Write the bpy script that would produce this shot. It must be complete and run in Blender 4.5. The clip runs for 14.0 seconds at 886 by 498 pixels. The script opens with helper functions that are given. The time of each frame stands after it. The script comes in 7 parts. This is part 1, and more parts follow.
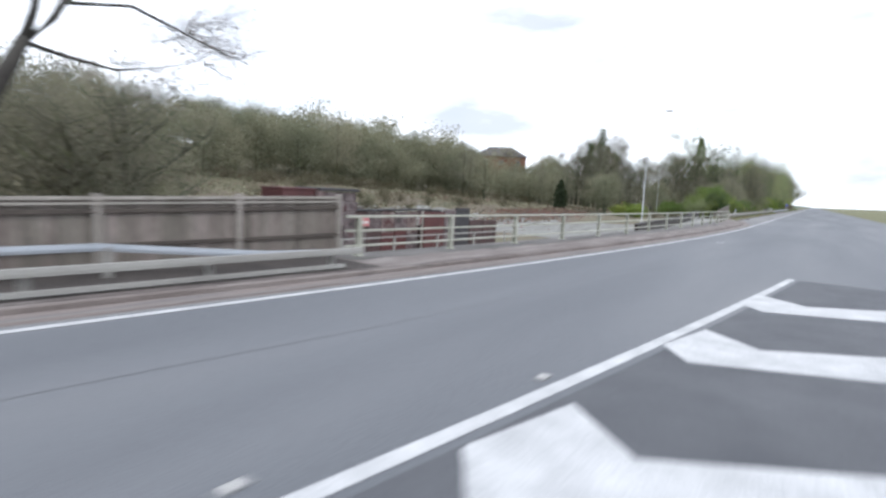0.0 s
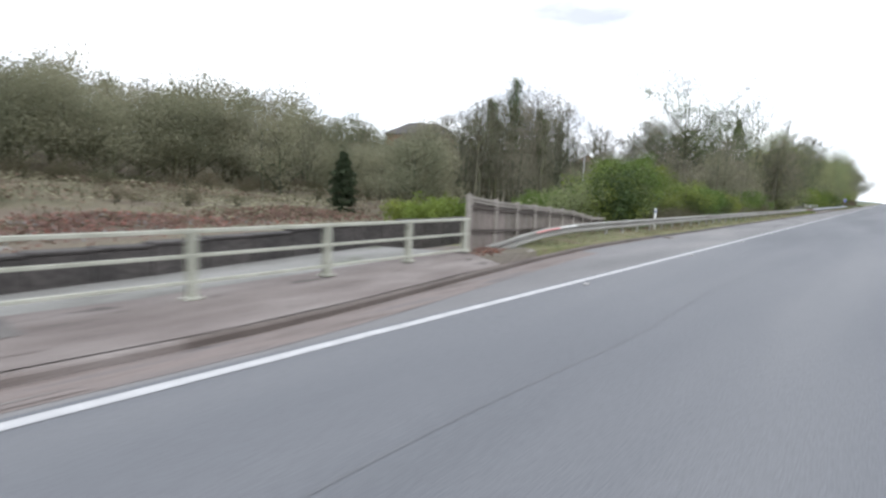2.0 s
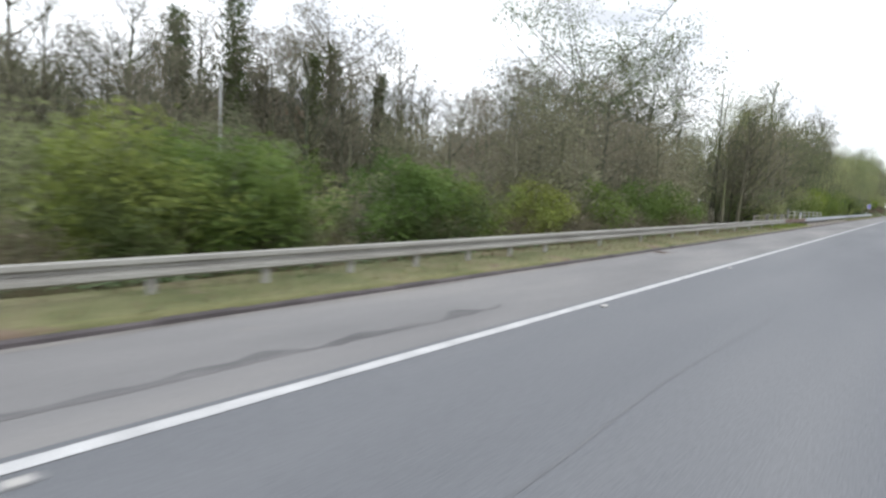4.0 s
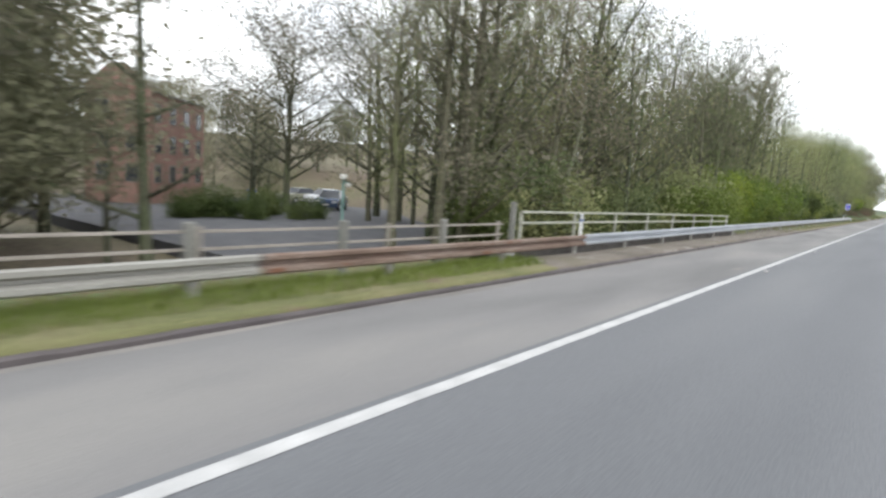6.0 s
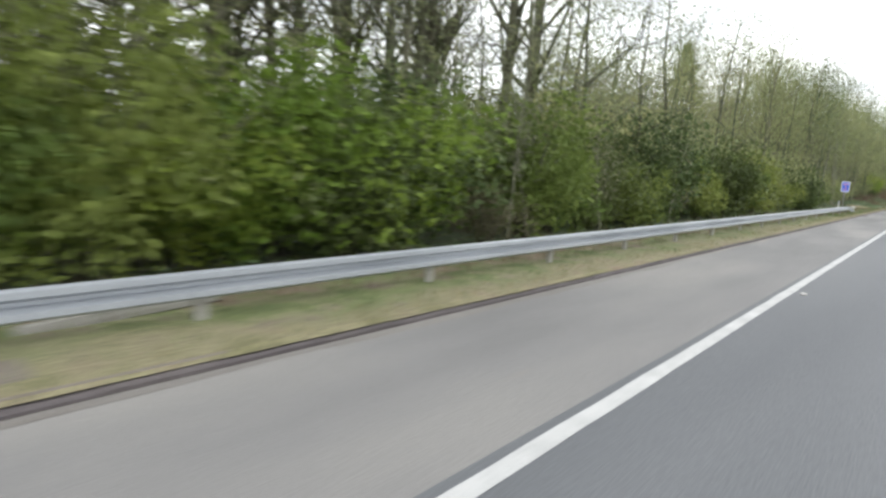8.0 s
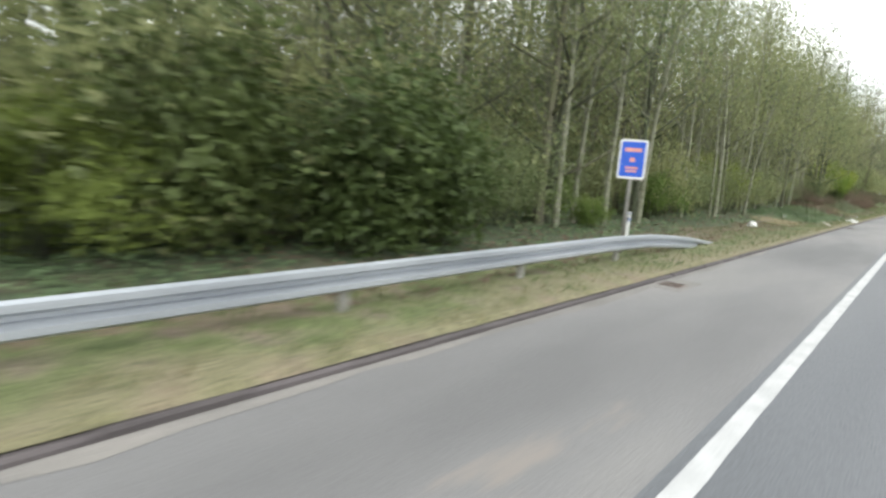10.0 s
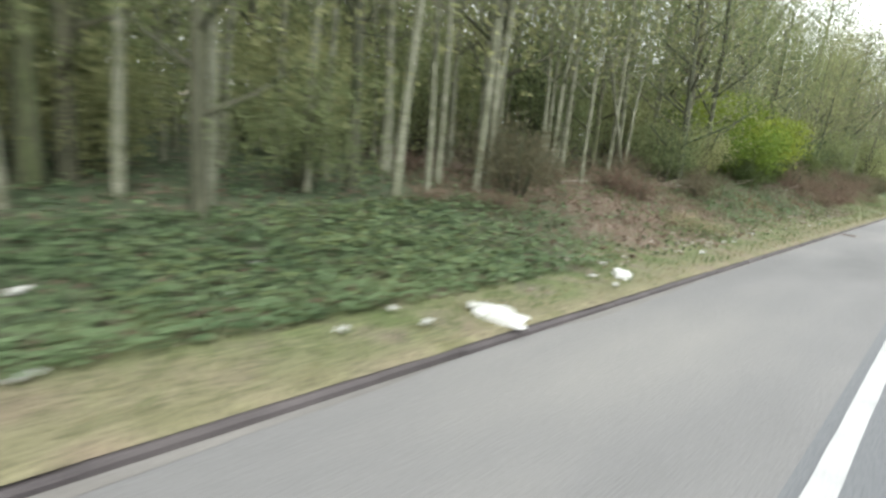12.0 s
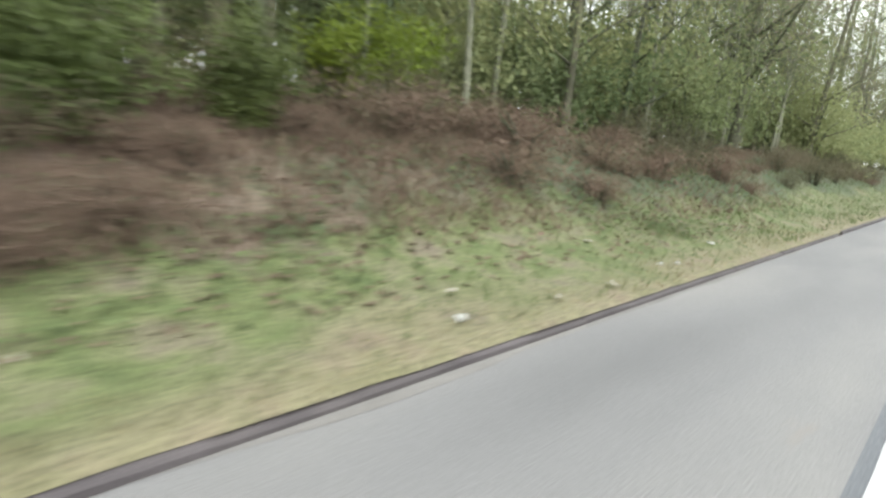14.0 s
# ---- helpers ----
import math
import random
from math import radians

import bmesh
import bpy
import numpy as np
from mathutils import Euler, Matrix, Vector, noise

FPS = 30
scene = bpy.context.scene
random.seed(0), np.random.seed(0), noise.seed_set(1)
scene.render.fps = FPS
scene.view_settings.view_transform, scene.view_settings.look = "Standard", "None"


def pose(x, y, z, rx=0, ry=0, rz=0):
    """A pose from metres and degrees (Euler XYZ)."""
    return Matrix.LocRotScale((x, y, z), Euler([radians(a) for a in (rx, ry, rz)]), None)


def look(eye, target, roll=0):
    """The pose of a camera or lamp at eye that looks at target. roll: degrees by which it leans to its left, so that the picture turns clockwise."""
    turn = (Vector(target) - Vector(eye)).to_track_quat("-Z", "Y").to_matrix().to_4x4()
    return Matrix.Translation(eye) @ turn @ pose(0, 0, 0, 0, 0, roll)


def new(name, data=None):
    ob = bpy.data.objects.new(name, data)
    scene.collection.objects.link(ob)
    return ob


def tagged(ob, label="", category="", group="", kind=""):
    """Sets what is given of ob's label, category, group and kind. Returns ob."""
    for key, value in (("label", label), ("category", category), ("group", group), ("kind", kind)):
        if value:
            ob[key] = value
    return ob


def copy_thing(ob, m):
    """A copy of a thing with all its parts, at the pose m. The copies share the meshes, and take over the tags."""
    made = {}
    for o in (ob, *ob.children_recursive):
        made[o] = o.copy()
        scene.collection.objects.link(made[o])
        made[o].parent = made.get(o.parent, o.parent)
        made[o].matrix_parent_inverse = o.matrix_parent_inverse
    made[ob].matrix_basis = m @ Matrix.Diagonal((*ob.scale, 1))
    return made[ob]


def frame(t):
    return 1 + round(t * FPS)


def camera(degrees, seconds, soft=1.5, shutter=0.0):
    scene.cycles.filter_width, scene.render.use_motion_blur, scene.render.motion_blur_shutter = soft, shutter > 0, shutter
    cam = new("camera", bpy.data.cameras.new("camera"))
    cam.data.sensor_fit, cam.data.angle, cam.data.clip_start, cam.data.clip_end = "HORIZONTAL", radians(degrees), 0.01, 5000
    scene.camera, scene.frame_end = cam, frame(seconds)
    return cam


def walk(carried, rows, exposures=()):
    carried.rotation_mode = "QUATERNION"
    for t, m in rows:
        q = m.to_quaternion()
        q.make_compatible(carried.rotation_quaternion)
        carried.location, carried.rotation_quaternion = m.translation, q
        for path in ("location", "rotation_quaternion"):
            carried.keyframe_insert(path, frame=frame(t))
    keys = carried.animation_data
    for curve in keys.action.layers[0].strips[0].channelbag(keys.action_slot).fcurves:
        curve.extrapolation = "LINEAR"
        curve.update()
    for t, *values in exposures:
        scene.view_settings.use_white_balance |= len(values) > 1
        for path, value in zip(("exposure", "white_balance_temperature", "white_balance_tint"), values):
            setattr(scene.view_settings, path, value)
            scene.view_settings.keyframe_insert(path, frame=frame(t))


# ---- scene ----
cam = camera(78.0, 14.0, soft=2.6, shutter=0.22)
PATH = [
    (0.0, pose(3.80, -71.89, 1.7, 83.74, -2.85, 34.11)),
    (0.5, pose(3.84, -59.90, 1.7, 83.08, -3.75, 35.39)),
    (1.0, pose(4.32, -47.93, 1.7, 83.45, -3.61, 36.70)),
    (1.5, pose(4.47, -36.43, 1.7, 82.90, -3.68, 37.98)),
    (2.0, pose(4.37, -24.50, 1.7, 83.37, -2.32, 38.96)),
    (2.5, pose(4.17, -16.44, 1.7, 83.87, -2.49, 38.91)),
    (3.0, pose(3.95, -6.94, 1.7, 83.91, -2.80, 39.50)),
    (3.5, pose(3.77, 2.85, 1.7, 83.62, -2.65, 40.44)),
    (4.0, pose(3.66, 12.86, 1.7, 83.35, -3.11, 41.06)),
    (6.5, pose(2.49, 64.83, 1.7, 82.83, -4.22, 40.59)),
    (7.0, pose(2.22, 75.44, 1.7, 82.44, -4.29, 41.76)),
    (7.5, pose(1.91, 85.99, 1.7, 81.65, -3.82, 42.25)),
    (8.0, pose(1.66, 96.51, 1.7, 81.71, -3.16, 42.31)),
    (10.5, pose(0.61, 146.67, 1.7, 80.69, -5.11, 42.29)),
    (11.0, pose(0.47, 156.22, 1.7, 79.85, -5.27, 43.26)),
    (11.5, pose(0.34, 165.69, 1.7, 80.02, -5.15, 43.21)),
    (12.0, pose(0.25, 174.85, 1.7, 79.13, -5.32, 43.78)),
    (12.5, pose(0.16, 183.81, 1.7, 79.66, -4.96, 43.31)),
    (13.0, pose(0.10, 192.58, 1.7, 78.52, -5.02, 44.21)),
    (13.5, pose(0.08, 201.30, 1.7, 78.76, -5.34, 43.73)),
    (14.0, pose(0.07, 210.03, 1.7, 78.30, -4.83, 45.06)),
]
import functools

walk(cam, PATH, [(0.0, 0.0, 5880, 10), (3.0, 0.0, 6130, 10), (4.0, 0.0, 6180, 9), (6.5, 0.2, 6370, 8), (8.0, 0.2, 6400, 7), (10.5, 0.45, 6430, 5), (14.0, 0.68, 6380, 4)])

# ---- sky and sun ----
world = bpy.data.worlds.new("overcast_sky")
scene.world = world
world.use_nodes = True
wn, wl = world.node_tree.nodes, world.node_tree.links
wn.clear()
w_out, w_bg = wn.new("ShaderNodeOutputWorld"), wn.new("ShaderNodeBackground")
w_sky, w_mix, w_noise, w_ramp = wn.new("ShaderNodeTexSky"), wn.new("ShaderNodeMixRGB"), wn.new("ShaderNodeTexNoise"), wn.new("ShaderNodeValToRGB")
w_co, w_map = wn.new("ShaderNodeTexCoord"), wn.new("ShaderNodeMapping")
w_sky.sky_type, w_sky.sun_disc = "NISHITA", False
w_sky.sun_elevation, w_sky.sun_rotation = radians(48), radians(150)
w_map.inputs["Scale"].default_value = (1, 1, 3.2)
w_noise.inputs["Scale"].default_value, w_noise.inputs["Detail"].default_value = 2.3, 6
w_ramp.color_ramp.elements[0].position, w_ramp.color_ramp.elements[1].position = 0.3, 0.58
w_ramp.color_ramp.elements[0].color = (0.72, 0.72, 0.72, 1)
w_soft, w_tone = wn.new("ShaderNodeTexNoise"), wn.new("ShaderNodeValToRGB")
w_soft.inputs["Scale"].default_value, w_soft.inputs["Detail"].default_value = 4.1, 5
w_tone.color_ramp.elements[0].position, w_tone.color_ramp.elements[1].position = 0.3, 0.62
w_tone.color_ramp.elements[0].color, w_tone.color_ramp.elements[1].color = (9.6, 9.7, 10.1, 1), (22, 22, 22.2, 1)
wl.new(w_map.outputs[0], w_soft.inputs["Vector"])
wl.new(w_soft.outputs["Fac"], w_tone.inputs["Fac"])
wl.new(w_tone.outputs["Color"], w_mix.inputs[2])
wl.new(w_co.outputs["Generated"], w_map.inputs["Vector"])
wl.new(w_map.outputs[0], w_noise.inputs["Vector"])
wl.new(w_noise.outputs["Fac"], w_ramp.inputs["Fac"])
wl.new(w_ramp.outputs["Color"], w_mix.inputs[0])
wl.new(w_sky.outputs[0], w_mix.inputs[1])
wl.new(w_mix.outputs[0], w_bg.inputs["Color"])
w_bg.inputs["Strength"].default_value = 0.1
wl.new(w_bg.outputs[0], w_out.inputs[0])

sun = new("sun", bpy.data.lights.new("sun", "SUN"))
sun.data.energy, sun.data.angle, sun.data.color = 1.3, radians(14), (1, 0.96, 0.9)
sun.matrix_world = look((60, -40, 80), (0, 0, 0))


# ---- materials ----
def node_mat(name, colours, scale=3.0, rough=0.85, metal=0.0, bump=0.3, bump_scale=40.0, fine=0.35, stretch=(1, 1, 1), rand=0.0, leaf=0.0, spots=None):
    """Two-scale procedural surface: colours vary over patches, fine grain darkens and lifts, relief in the bump."""
    m = bpy.data.materials.new(name)
    m.use_nodes = True
    n, l = m.node_tree.nodes, m.node_tree.links
    b = n["Principled BSDF"]
    co, mp = n.new("ShaderNodeTexCoord"), n.new("ShaderNodeMapping")
    geo = n.new("ShaderNodeNewGeometry")
    mp.inputs["Scale"].default_value = stretch
    l.new(geo.outputs["Position"], mp.inputs["Vector"])
    big, ramp = n.new("ShaderNodeTexNoise"), n.new("ShaderNodeValToRGB")
    big.inputs["Scale"].default_value, big.inputs["Detail"].default_value = scale, 5
    l.new(mp.outputs[0], big.inputs["Vector"])
    l.new(big.outputs["Fac"], ramp.inputs["Fac"])
    els = ramp.color_ramp.elements
    while len(els) < len(colours):
        els.new(0.5)
    for i, c in enumerate(colours):
        els[i].position = 0.3 + 0.4 * i / max(1, len(colours) - 1)
        els[i].color = (*c, 1)
    small = n.new("ShaderNodeTexNoise")
    small.inputs["Scale"].default_value, small.inputs["Detail"].default_value = bump_scale, 4
    l.new(mp.outputs[0], small.inputs["Vector"])
    grain = n.new("ShaderNodeMapRange")
    grain.inputs["From Min"].default_value, grain.inputs["From Max"].default_value = 0.3, 0.7
    grain.inputs["To Min"].default_value, grain.inputs["To Max"].default_value = 1 - fine, 1 + fine
    l.new(small.outputs["Fac"], grain.inputs["Value"])
    mul = n.new("ShaderNodeVectorMath")
    mul.operation = "SCALE"
    l.new(ramp.outputs["Color"], mul.inputs[0])
    l.new(grain.outputs[0], mul.inputs["Scale"])
    last = mul.outputs[0]
    if rand:
        hsv, info, r1 = n.new("ShaderNodeHueSaturation"), n.new("ShaderNodeObjectInfo"), n.new("ShaderNodeMapRange")
        r1.inputs["To Min"].default_value, r1.inputs["To Max"].default_value = 1 - rand, 1 + rand
        l.new(info.outputs["Random"], r1.inputs["Value"])
        l.new(r1.outputs[0], hsv.inputs["Value"])
        r2 = n.new("ShaderNodeMapRange")
        r2.inputs["To Min"].default_value, r2.inputs["To Max"].default_value = 0.5 + rand * 0.12, 0.5 - rand * 0.12
        l.new(info.outputs["Random"], r2.inputs["Value"])
        l.new(r2.outputs[0], hsv.inputs["Hue"])
        l.new(last, hsv.inputs["Color"])
        last = hsv.outputs[0]
    if leaf:
        isl, r3, m3 = n.new("ShaderNodeNewGeometry"), n.new("ShaderNodeMapRange"), n.new("ShaderNodeVectorMath")
        m3.operation = "SCALE"
        r3.inputs["To Min"].default_value, r3.inputs["To Max"].default_value = 0.82, 1.18
        l.new(isl.outputs["Random Per Island"], r3.inputs["Value"])
        l.new(last, m3.inputs[0])
        l.new(r3.outputs[0], m3.inputs["Scale"])
        last = m3.outputs[0]
    if spots:
        colour, size, share = spots
        vor, lt, mx = n.new("ShaderNodeTexNoise"), n.new("ShaderNodeMapRange"), n.new("ShaderNodeMixRGB")
        vor.inputs["Scale"].default_value, vor.inputs["Detail"].default_value, vor.inputs["Roughness"].default_value = size, 8, 0.65
        l.new(mp.outputs[0], vor.inputs["Vector"])
        lt.inputs["From Min"].default_value, lt.inputs["From Max"].default_value = 0.62 - share, 0.68 - share
        l.new(vor.outputs["Fac"], lt.inputs["Value"])
        mx.inputs[2].default_value = (*colour, 1)
        l.new(lt.outputs[0], mx.inputs[0])
        l.new(last, mx.inputs[1])
        last = mx.outputs[0]
    l.new(last, b.inputs["Base Color"])
    b.inputs["Roughness"].default_value, b.inputs["Metallic"].default_value = rough, metal
    if bump:
        bp = n.new("ShaderNodeBump")
        bp.inputs["Strength"].default_value, bp.inputs["Distance"].default_value = bump, 0.02
        l.new(small.outputs["Fac"], bp.inputs["Height"])
        l.new(bp.outputs[0], b.inputs["Normal"])
    if leaf:
        tr, ms = n.new("ShaderNodeBsdfTranslucent"), n.new("ShaderNodeMixShader")
        ms.inputs[0].default_value = leaf
        b.inputs["Specular IOR Level"].default_value = 0.25
        l.new(last, tr.inputs["Color"])
        l.new(b.outputs[0], ms.inputs[1])
        l.new(tr.outputs[0], ms.inputs[2])
        l.new(ms.outputs[0], n["Material Output"].inputs["Surface"])
    return m


ASPHALT = node_mat("worn_asphalt", [(0.093, 0.098, 0.108), (0.125, 0.13, 0.14), (0.155, 0.158, 0.165)], 0.35, 0.8, 0, 0.35, 90, 0.22, (1, 0.12, 1))
SHOULDER = node_mat("shoulder_asphalt", [(0.132, 0.13, 0.131), (0.176, 0.172, 0.172), (0.222, 0.214, 0.206)], 0.5, 0.85, 0, 0.35, 80, 0.22, (1, 0.25, 1), spots=((0.21, 0.19, 0.175), 0.9, -0.03))
DARK_ASPHALT = node_mat("dark_patch_asphalt", [(0.06, 0.062, 0.07), (0.09, 0.092, 0.1)], 1.2, 0.8, 0, 0.4, 90, 0.3)
PAINT = node_mat("road_paint", [(0.36, 0.36, 0.362), (0.5, 0.5, 0.5)], 2.5, 0.75, 0, 0.2, 60, 0.18, spots=((0.28, 0.28, 0.29), 7, -0.02))
PATHWAY = node_mat("dirty_footway", [(0.115, 0.094, 0.086), (0.165, 0.14, 0.128), (0.215, 0.19, 0.176)], 1.3, 0.9, 0, 0.4, 50, 0.25, (1.3, 0.4, 1), spots=((0.085, 0.072, 0.066), 1.4, 0.02))
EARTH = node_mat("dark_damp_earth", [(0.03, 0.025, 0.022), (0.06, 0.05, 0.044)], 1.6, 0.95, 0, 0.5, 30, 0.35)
GRIME = node_mat("grey_footway_grime", [(0.075, 0.07, 0.064), (0.115, 0.107, 0.1), (0.15, 0.14, 0.13)], 1.2, 0.92, 0, 0.4, 40, 0.3, (1.6, 0.35, 1))
SEAM = node_mat("worn_joint", [(0.075, 0.074, 0.076), (0.11, 0.108, 0.11), (0.15, 0.146, 0.146)], 2.2, 0.9, 0, 0.5, 60, 0.3, (1, 0.4, 1))
GUTTER = node_mat("gutter_silt", [(0.12, 0.1, 0.09), (0.19, 0.158, 0.144), (0.13, 0.12, 0.118)], 1.5, 0.9, 0, 0.3, 50, 0.25, (3, 0.28, 1), spots=((0.09, 0.08, 0.078), 2.4, 0.0))
KERB = node_mat("kerb_concrete", [(0.058, 0.05, 0.052), (0.095, 0.083, 0.083)], 1.5, 0.9, 0, 0.3, 50, 0.25, rand=0.12)
LEDGE = node_mat("pale_concrete", [(0.15, 0.15, 0.135), (0.22, 0.215, 0.2)], 0.9, 0.9, 0, 0.3, 40, 0.25, spots=((0.09, 0.092, 0.07), 1.0, 0.03))
PALESLAB = node_mat("pale_bleached_slab", [(0.22, 0.22, 0.195), (0.31, 0.31, 0.28)], 0.5, 0.9, 0, 0.3, 30, 0.2, spots=((0.13, 0.135, 0.1), 0.5, 0.0))
APRON = node_mat("stained_apron_concrete", [(0.135, 0.132, 0.118), (0.2, 0.197, 0.182), (0.25, 0.245, 0.23)], 0.8, 0.9, 0, 0.3, 40, 0.25, (1, 0.5, 1), spots=((0.085, 0.095, 0.055), 0.9, 0.02))
DARKWALL = node_mat("blackened_wall", [(0.035, 0.032, 0.03), (0.07, 0.062, 0.058)], 1.2, 0.9, 0, 0.5, 12, 0.4)
PLINTH = node_mat("dark_plinth_concrete", [(0.06, 0.055, 0.05), (0.11, 0.1, 0.092)], 1.4, 0.9, 0, 0.4, 20, 0.35)
KERB_BROWN = node_mat("brown_silted_kerb", [(0.075, 0.06, 0.052), (0.13, 0.108, 0.095)], 1.6, 0.9, 0, 0.3, 50, 0.3, (1, 0.4, 1))
# fence rail brown with the shadow line under the rails put into its colour
DARKRAIL = node_mat("shade_dark_rail", [(0.05, 0.04, 0.034), (0.085, 0.07, 0.058)], 2, 0.9, 0, 0.3, 25, 0.25)
GRASS = node_mat("rough_turf", [(0.088, 0.098, 0.036), (0.13, 0.13, 0.056), (0.172, 0.152, 0.084)], 0.8, 0.95, 0, 0.6, 30, 0.4, spots=((0.135, 0.1, 0.07), 0.7, 0.04))
SITE = node_mat("scrub_slope", [(0.095, 0.092, 0.05), (0.125, 0.108, 0.066), (0.11, 0.082, 0.062)], 0.15, 0.95, 0, 0.6, 6, 0.4)
SITEFLOOR = node_mat("broken_site_concrete", [(0.12, 0.116, 0.1), (0.2, 0.197, 0.18), (0.16, 0.154, 0.137), (0.26, 0.257, 0.24)], 0.3, 0.9, 0, 0.15, 5, 0.18, (1, 0.3, 1), spots=((0.1, 0.098, 0.075), 0.5, 0.02))
BLADE = node_mat("grass_blades", [(0.085, 0.13, 0.045), (0.135, 0.165, 0.07), (0.22, 0.205, 0.12)], 0.7, 0.8, 0, 0, 20, 0.2, leaf=0.25)
STEEL = node_mat("galvanised_steel", [(0.35, 0.375, 0.41), (0.46, 0.485, 0.52)], 2.0, 0.45, 0.6, 0.05, 60, 0.08, (1, 0.3, 1))
STEEL_OLD = node_mat("dulled_steel", [(0.24, 0.23, 0.21), (0.32, 0.315, 0.29)], 2.0, 0.65, 0.2, 0.1, 50, 0.15, (1, 0.3, 1), spots=((0.2, 0.12, 0.07), 2.5, -0.05))
RUST = node_mat("rusted_steel", [(0.12, 0.08, 0.062), (0.17, 0.12, 0.095), (0.21, 0.165, 0.14)], 3.0, 0.85, 0, 0.3, 40, 0.3, (1, 0.4, 1), spots=((0.15, 0.07, 0.04), 3.5, 0.04))
RAILPAINT = node_mat("faded_green_grey_paint", [(0.28, 0.285, 0.23), (0.38, 0.38, 0.32)], 2.0, 0.6, 0, 0.1, 40, 0.15, spots=((0.16, 0.15, 0.12), 6, -0.06))
WOODFENCE = node_mat("weathered_boards", [(0.115, 0.098, 0.083), (0.168, 0.145, 0.125), (0.21, 0.183, 0.162)], 1.6, 0.9, 0, 0.4, 14, 0.3, (3, 3, 0.4), rand=0.15)
FENCERAIL = node_mat("pale_timber", [(0.22, 0.2, 0.172), (0.3, 0.275, 0.245)], 2.0, 0.85, 0, 0.3, 25, 0.2, rand=0.1)
LAMPPOST = node_mat("painted_lamp_steel", [(0.45, 0.46, 0.47), (0.55, 0.56, 0.57)], 1.5, 0.5, 0.2, 0.05, 40, 0.1)
WHITE = node_mat("white_plastic", [(0.7, 0.7, 0.68), (0.8, 0.8, 0.78)], 5, 0.5, 0, 0.1, 30, 0.06)
BARK = node_mat("grey_bark", [(0.05, 0.052, 0.032), (0.1, 0.1, 0.065), (0.085, 0.105, 0.045)], 2.0, 0.95, 0, 0.6, 25, 0.4, (1, 1, 0.3), rand=0.25)
DARKBARK = node_mat("dark_damp_bark", [(0.028, 0.025, 0.022), (0.055, 0.05, 0.043)], 2, 0.95, 0, 0.5, 25, 0.3)
BIRCH = node_mat("pale_birch_bark", [(0.11, 0.115, 0.07), (0.17, 0.175, 0.12), (0.25, 0.25, 0.19)], 2.5, 0.85, 0, 0.3, 18, 0.3, (1, 1, 2.2), spots=((0.07, 0.06, 0.05), 4, -0.03))
# olive and woodland leaves carry a pale veil of haze in their colour
LEAF_OLIVE = node_mat("spring_leaves_olive", [(0.205, 0.207, 0.132), (0.268, 0.265, 0.174)], 0.12, 0.8, 0, 0, 3, 0.14, rand=0.24, leaf=0.5)
LEAF_WOOD = node_mat("thin_woodland_leaves", [(0.2, 0.23, 0.105), (0.285, 0.31, 0.155)], 0.25, 0.7, 0, 0, 20, 0.2, rand=0.25, leaf=0.5)
LEAF_TWIG = node_mat("budding_twigs", [(0.18, 0.17, 0.126), (0.24, 0.222, 0.165)], 0.3, 0.8, 0, 0, 20, 0.2, rand=0.22, leaf=0.45)
LEAF_SCRUB = node_mat("olive_brown_scrub", [(0.115, 0.105, 0.065), (0.165, 0.148, 0.095)], 0.3, 0.85, 0, 0, 20, 0.2, rand=0.2, leaf=0.45)
LEAF_GREEN = node_mat("fresh_green_leaves", [(0.103, 0.15, 0.034), (0.186, 0.24, 0.064)], 0.6, 0.6, 0, 0, 20, 0.2, rand=0.22, leaf=0.42)
LEAF_DARK = node_mat("dark_ivy_leaves", [(0.055, 0.08, 0.025), (0.095, 0.125, 0.04)], 0.6, 0.55, 0, 0, 20, 0.2, rand=0.15, leaf=0.25)
LEAF_CYPRESS = node_mat("dark_cypress_leaves", [(0.022, 0.034, 0.016), (0.04, 0.055, 0.026)], 0.6, 0.7, 0, 0, 20, 0.2, rand=0.1, leaf=0.1)
LEAF_GOLD = node_mat("yellow_green_leaves", [(0.135, 0.19, 0.035), (0.215, 0.26, 0.055)], 0.6, 0.6, 0, 0, 20, 0.2, rand=0.12, leaf=0.35)
BRACKEN = node_mat("dead_bracken", [(0.125, 0.088, 0.065), (0.18, 0.13, 0.098), (0.14, 0.115, 0.075)], 0.5, 0.95, 0, 0, 20, 0.25, leaf=0.2)
SOIL = node_mat("bare_soil_and_litter", [(0.03, 0.055, 0.018), (0.055, 0.068, 0.03), (0.095, 0.072, 0.046)], 1.0, 0.95, 0, 0.7, 20, 0.4)


SILT = node_mat("brown_silt_verge", [(0.1, 0.086, 0.07), (0.148, 0.129, 0.109), (0.125, 0.111, 0.08)], 1.3, 0.95, 0, 0.5, 40, 0.35, (1, 0.5, 1), spots=((0.29, 0.27, 0.245), 1.4, 0.02))


SILTPALE = node_mat("pale_silt", [(0.15, 0.14, 0.13), (0.19, 0.18, 0.17), (0.23, 0.215, 0.2)], 1.5, 0.95, 0, 0.3, 60, 0.2, (1, 0.4, 1))


# ---- building helpers ----
def link_mesh(name, verts, faces, mat, parent=None, label="", smooth=False):
    me = bpy.data.meshes.new(name)
    me.from_pydata([tuple(v) for v in verts], [], [tuple(int(i) for i in f) for f in faces])
    if smooth:
        me.polygons.foreach_set("use_smooth", [True] * len(me.polygons))
    for mm in (mat if isinstance(mat, (list, tuple)) else [mat]):
        me.materials.append(mm)
    ob = new(name, me)
    if parent:
        ob.parent = parent
    if label:
        ob["label"] = label
    return ob


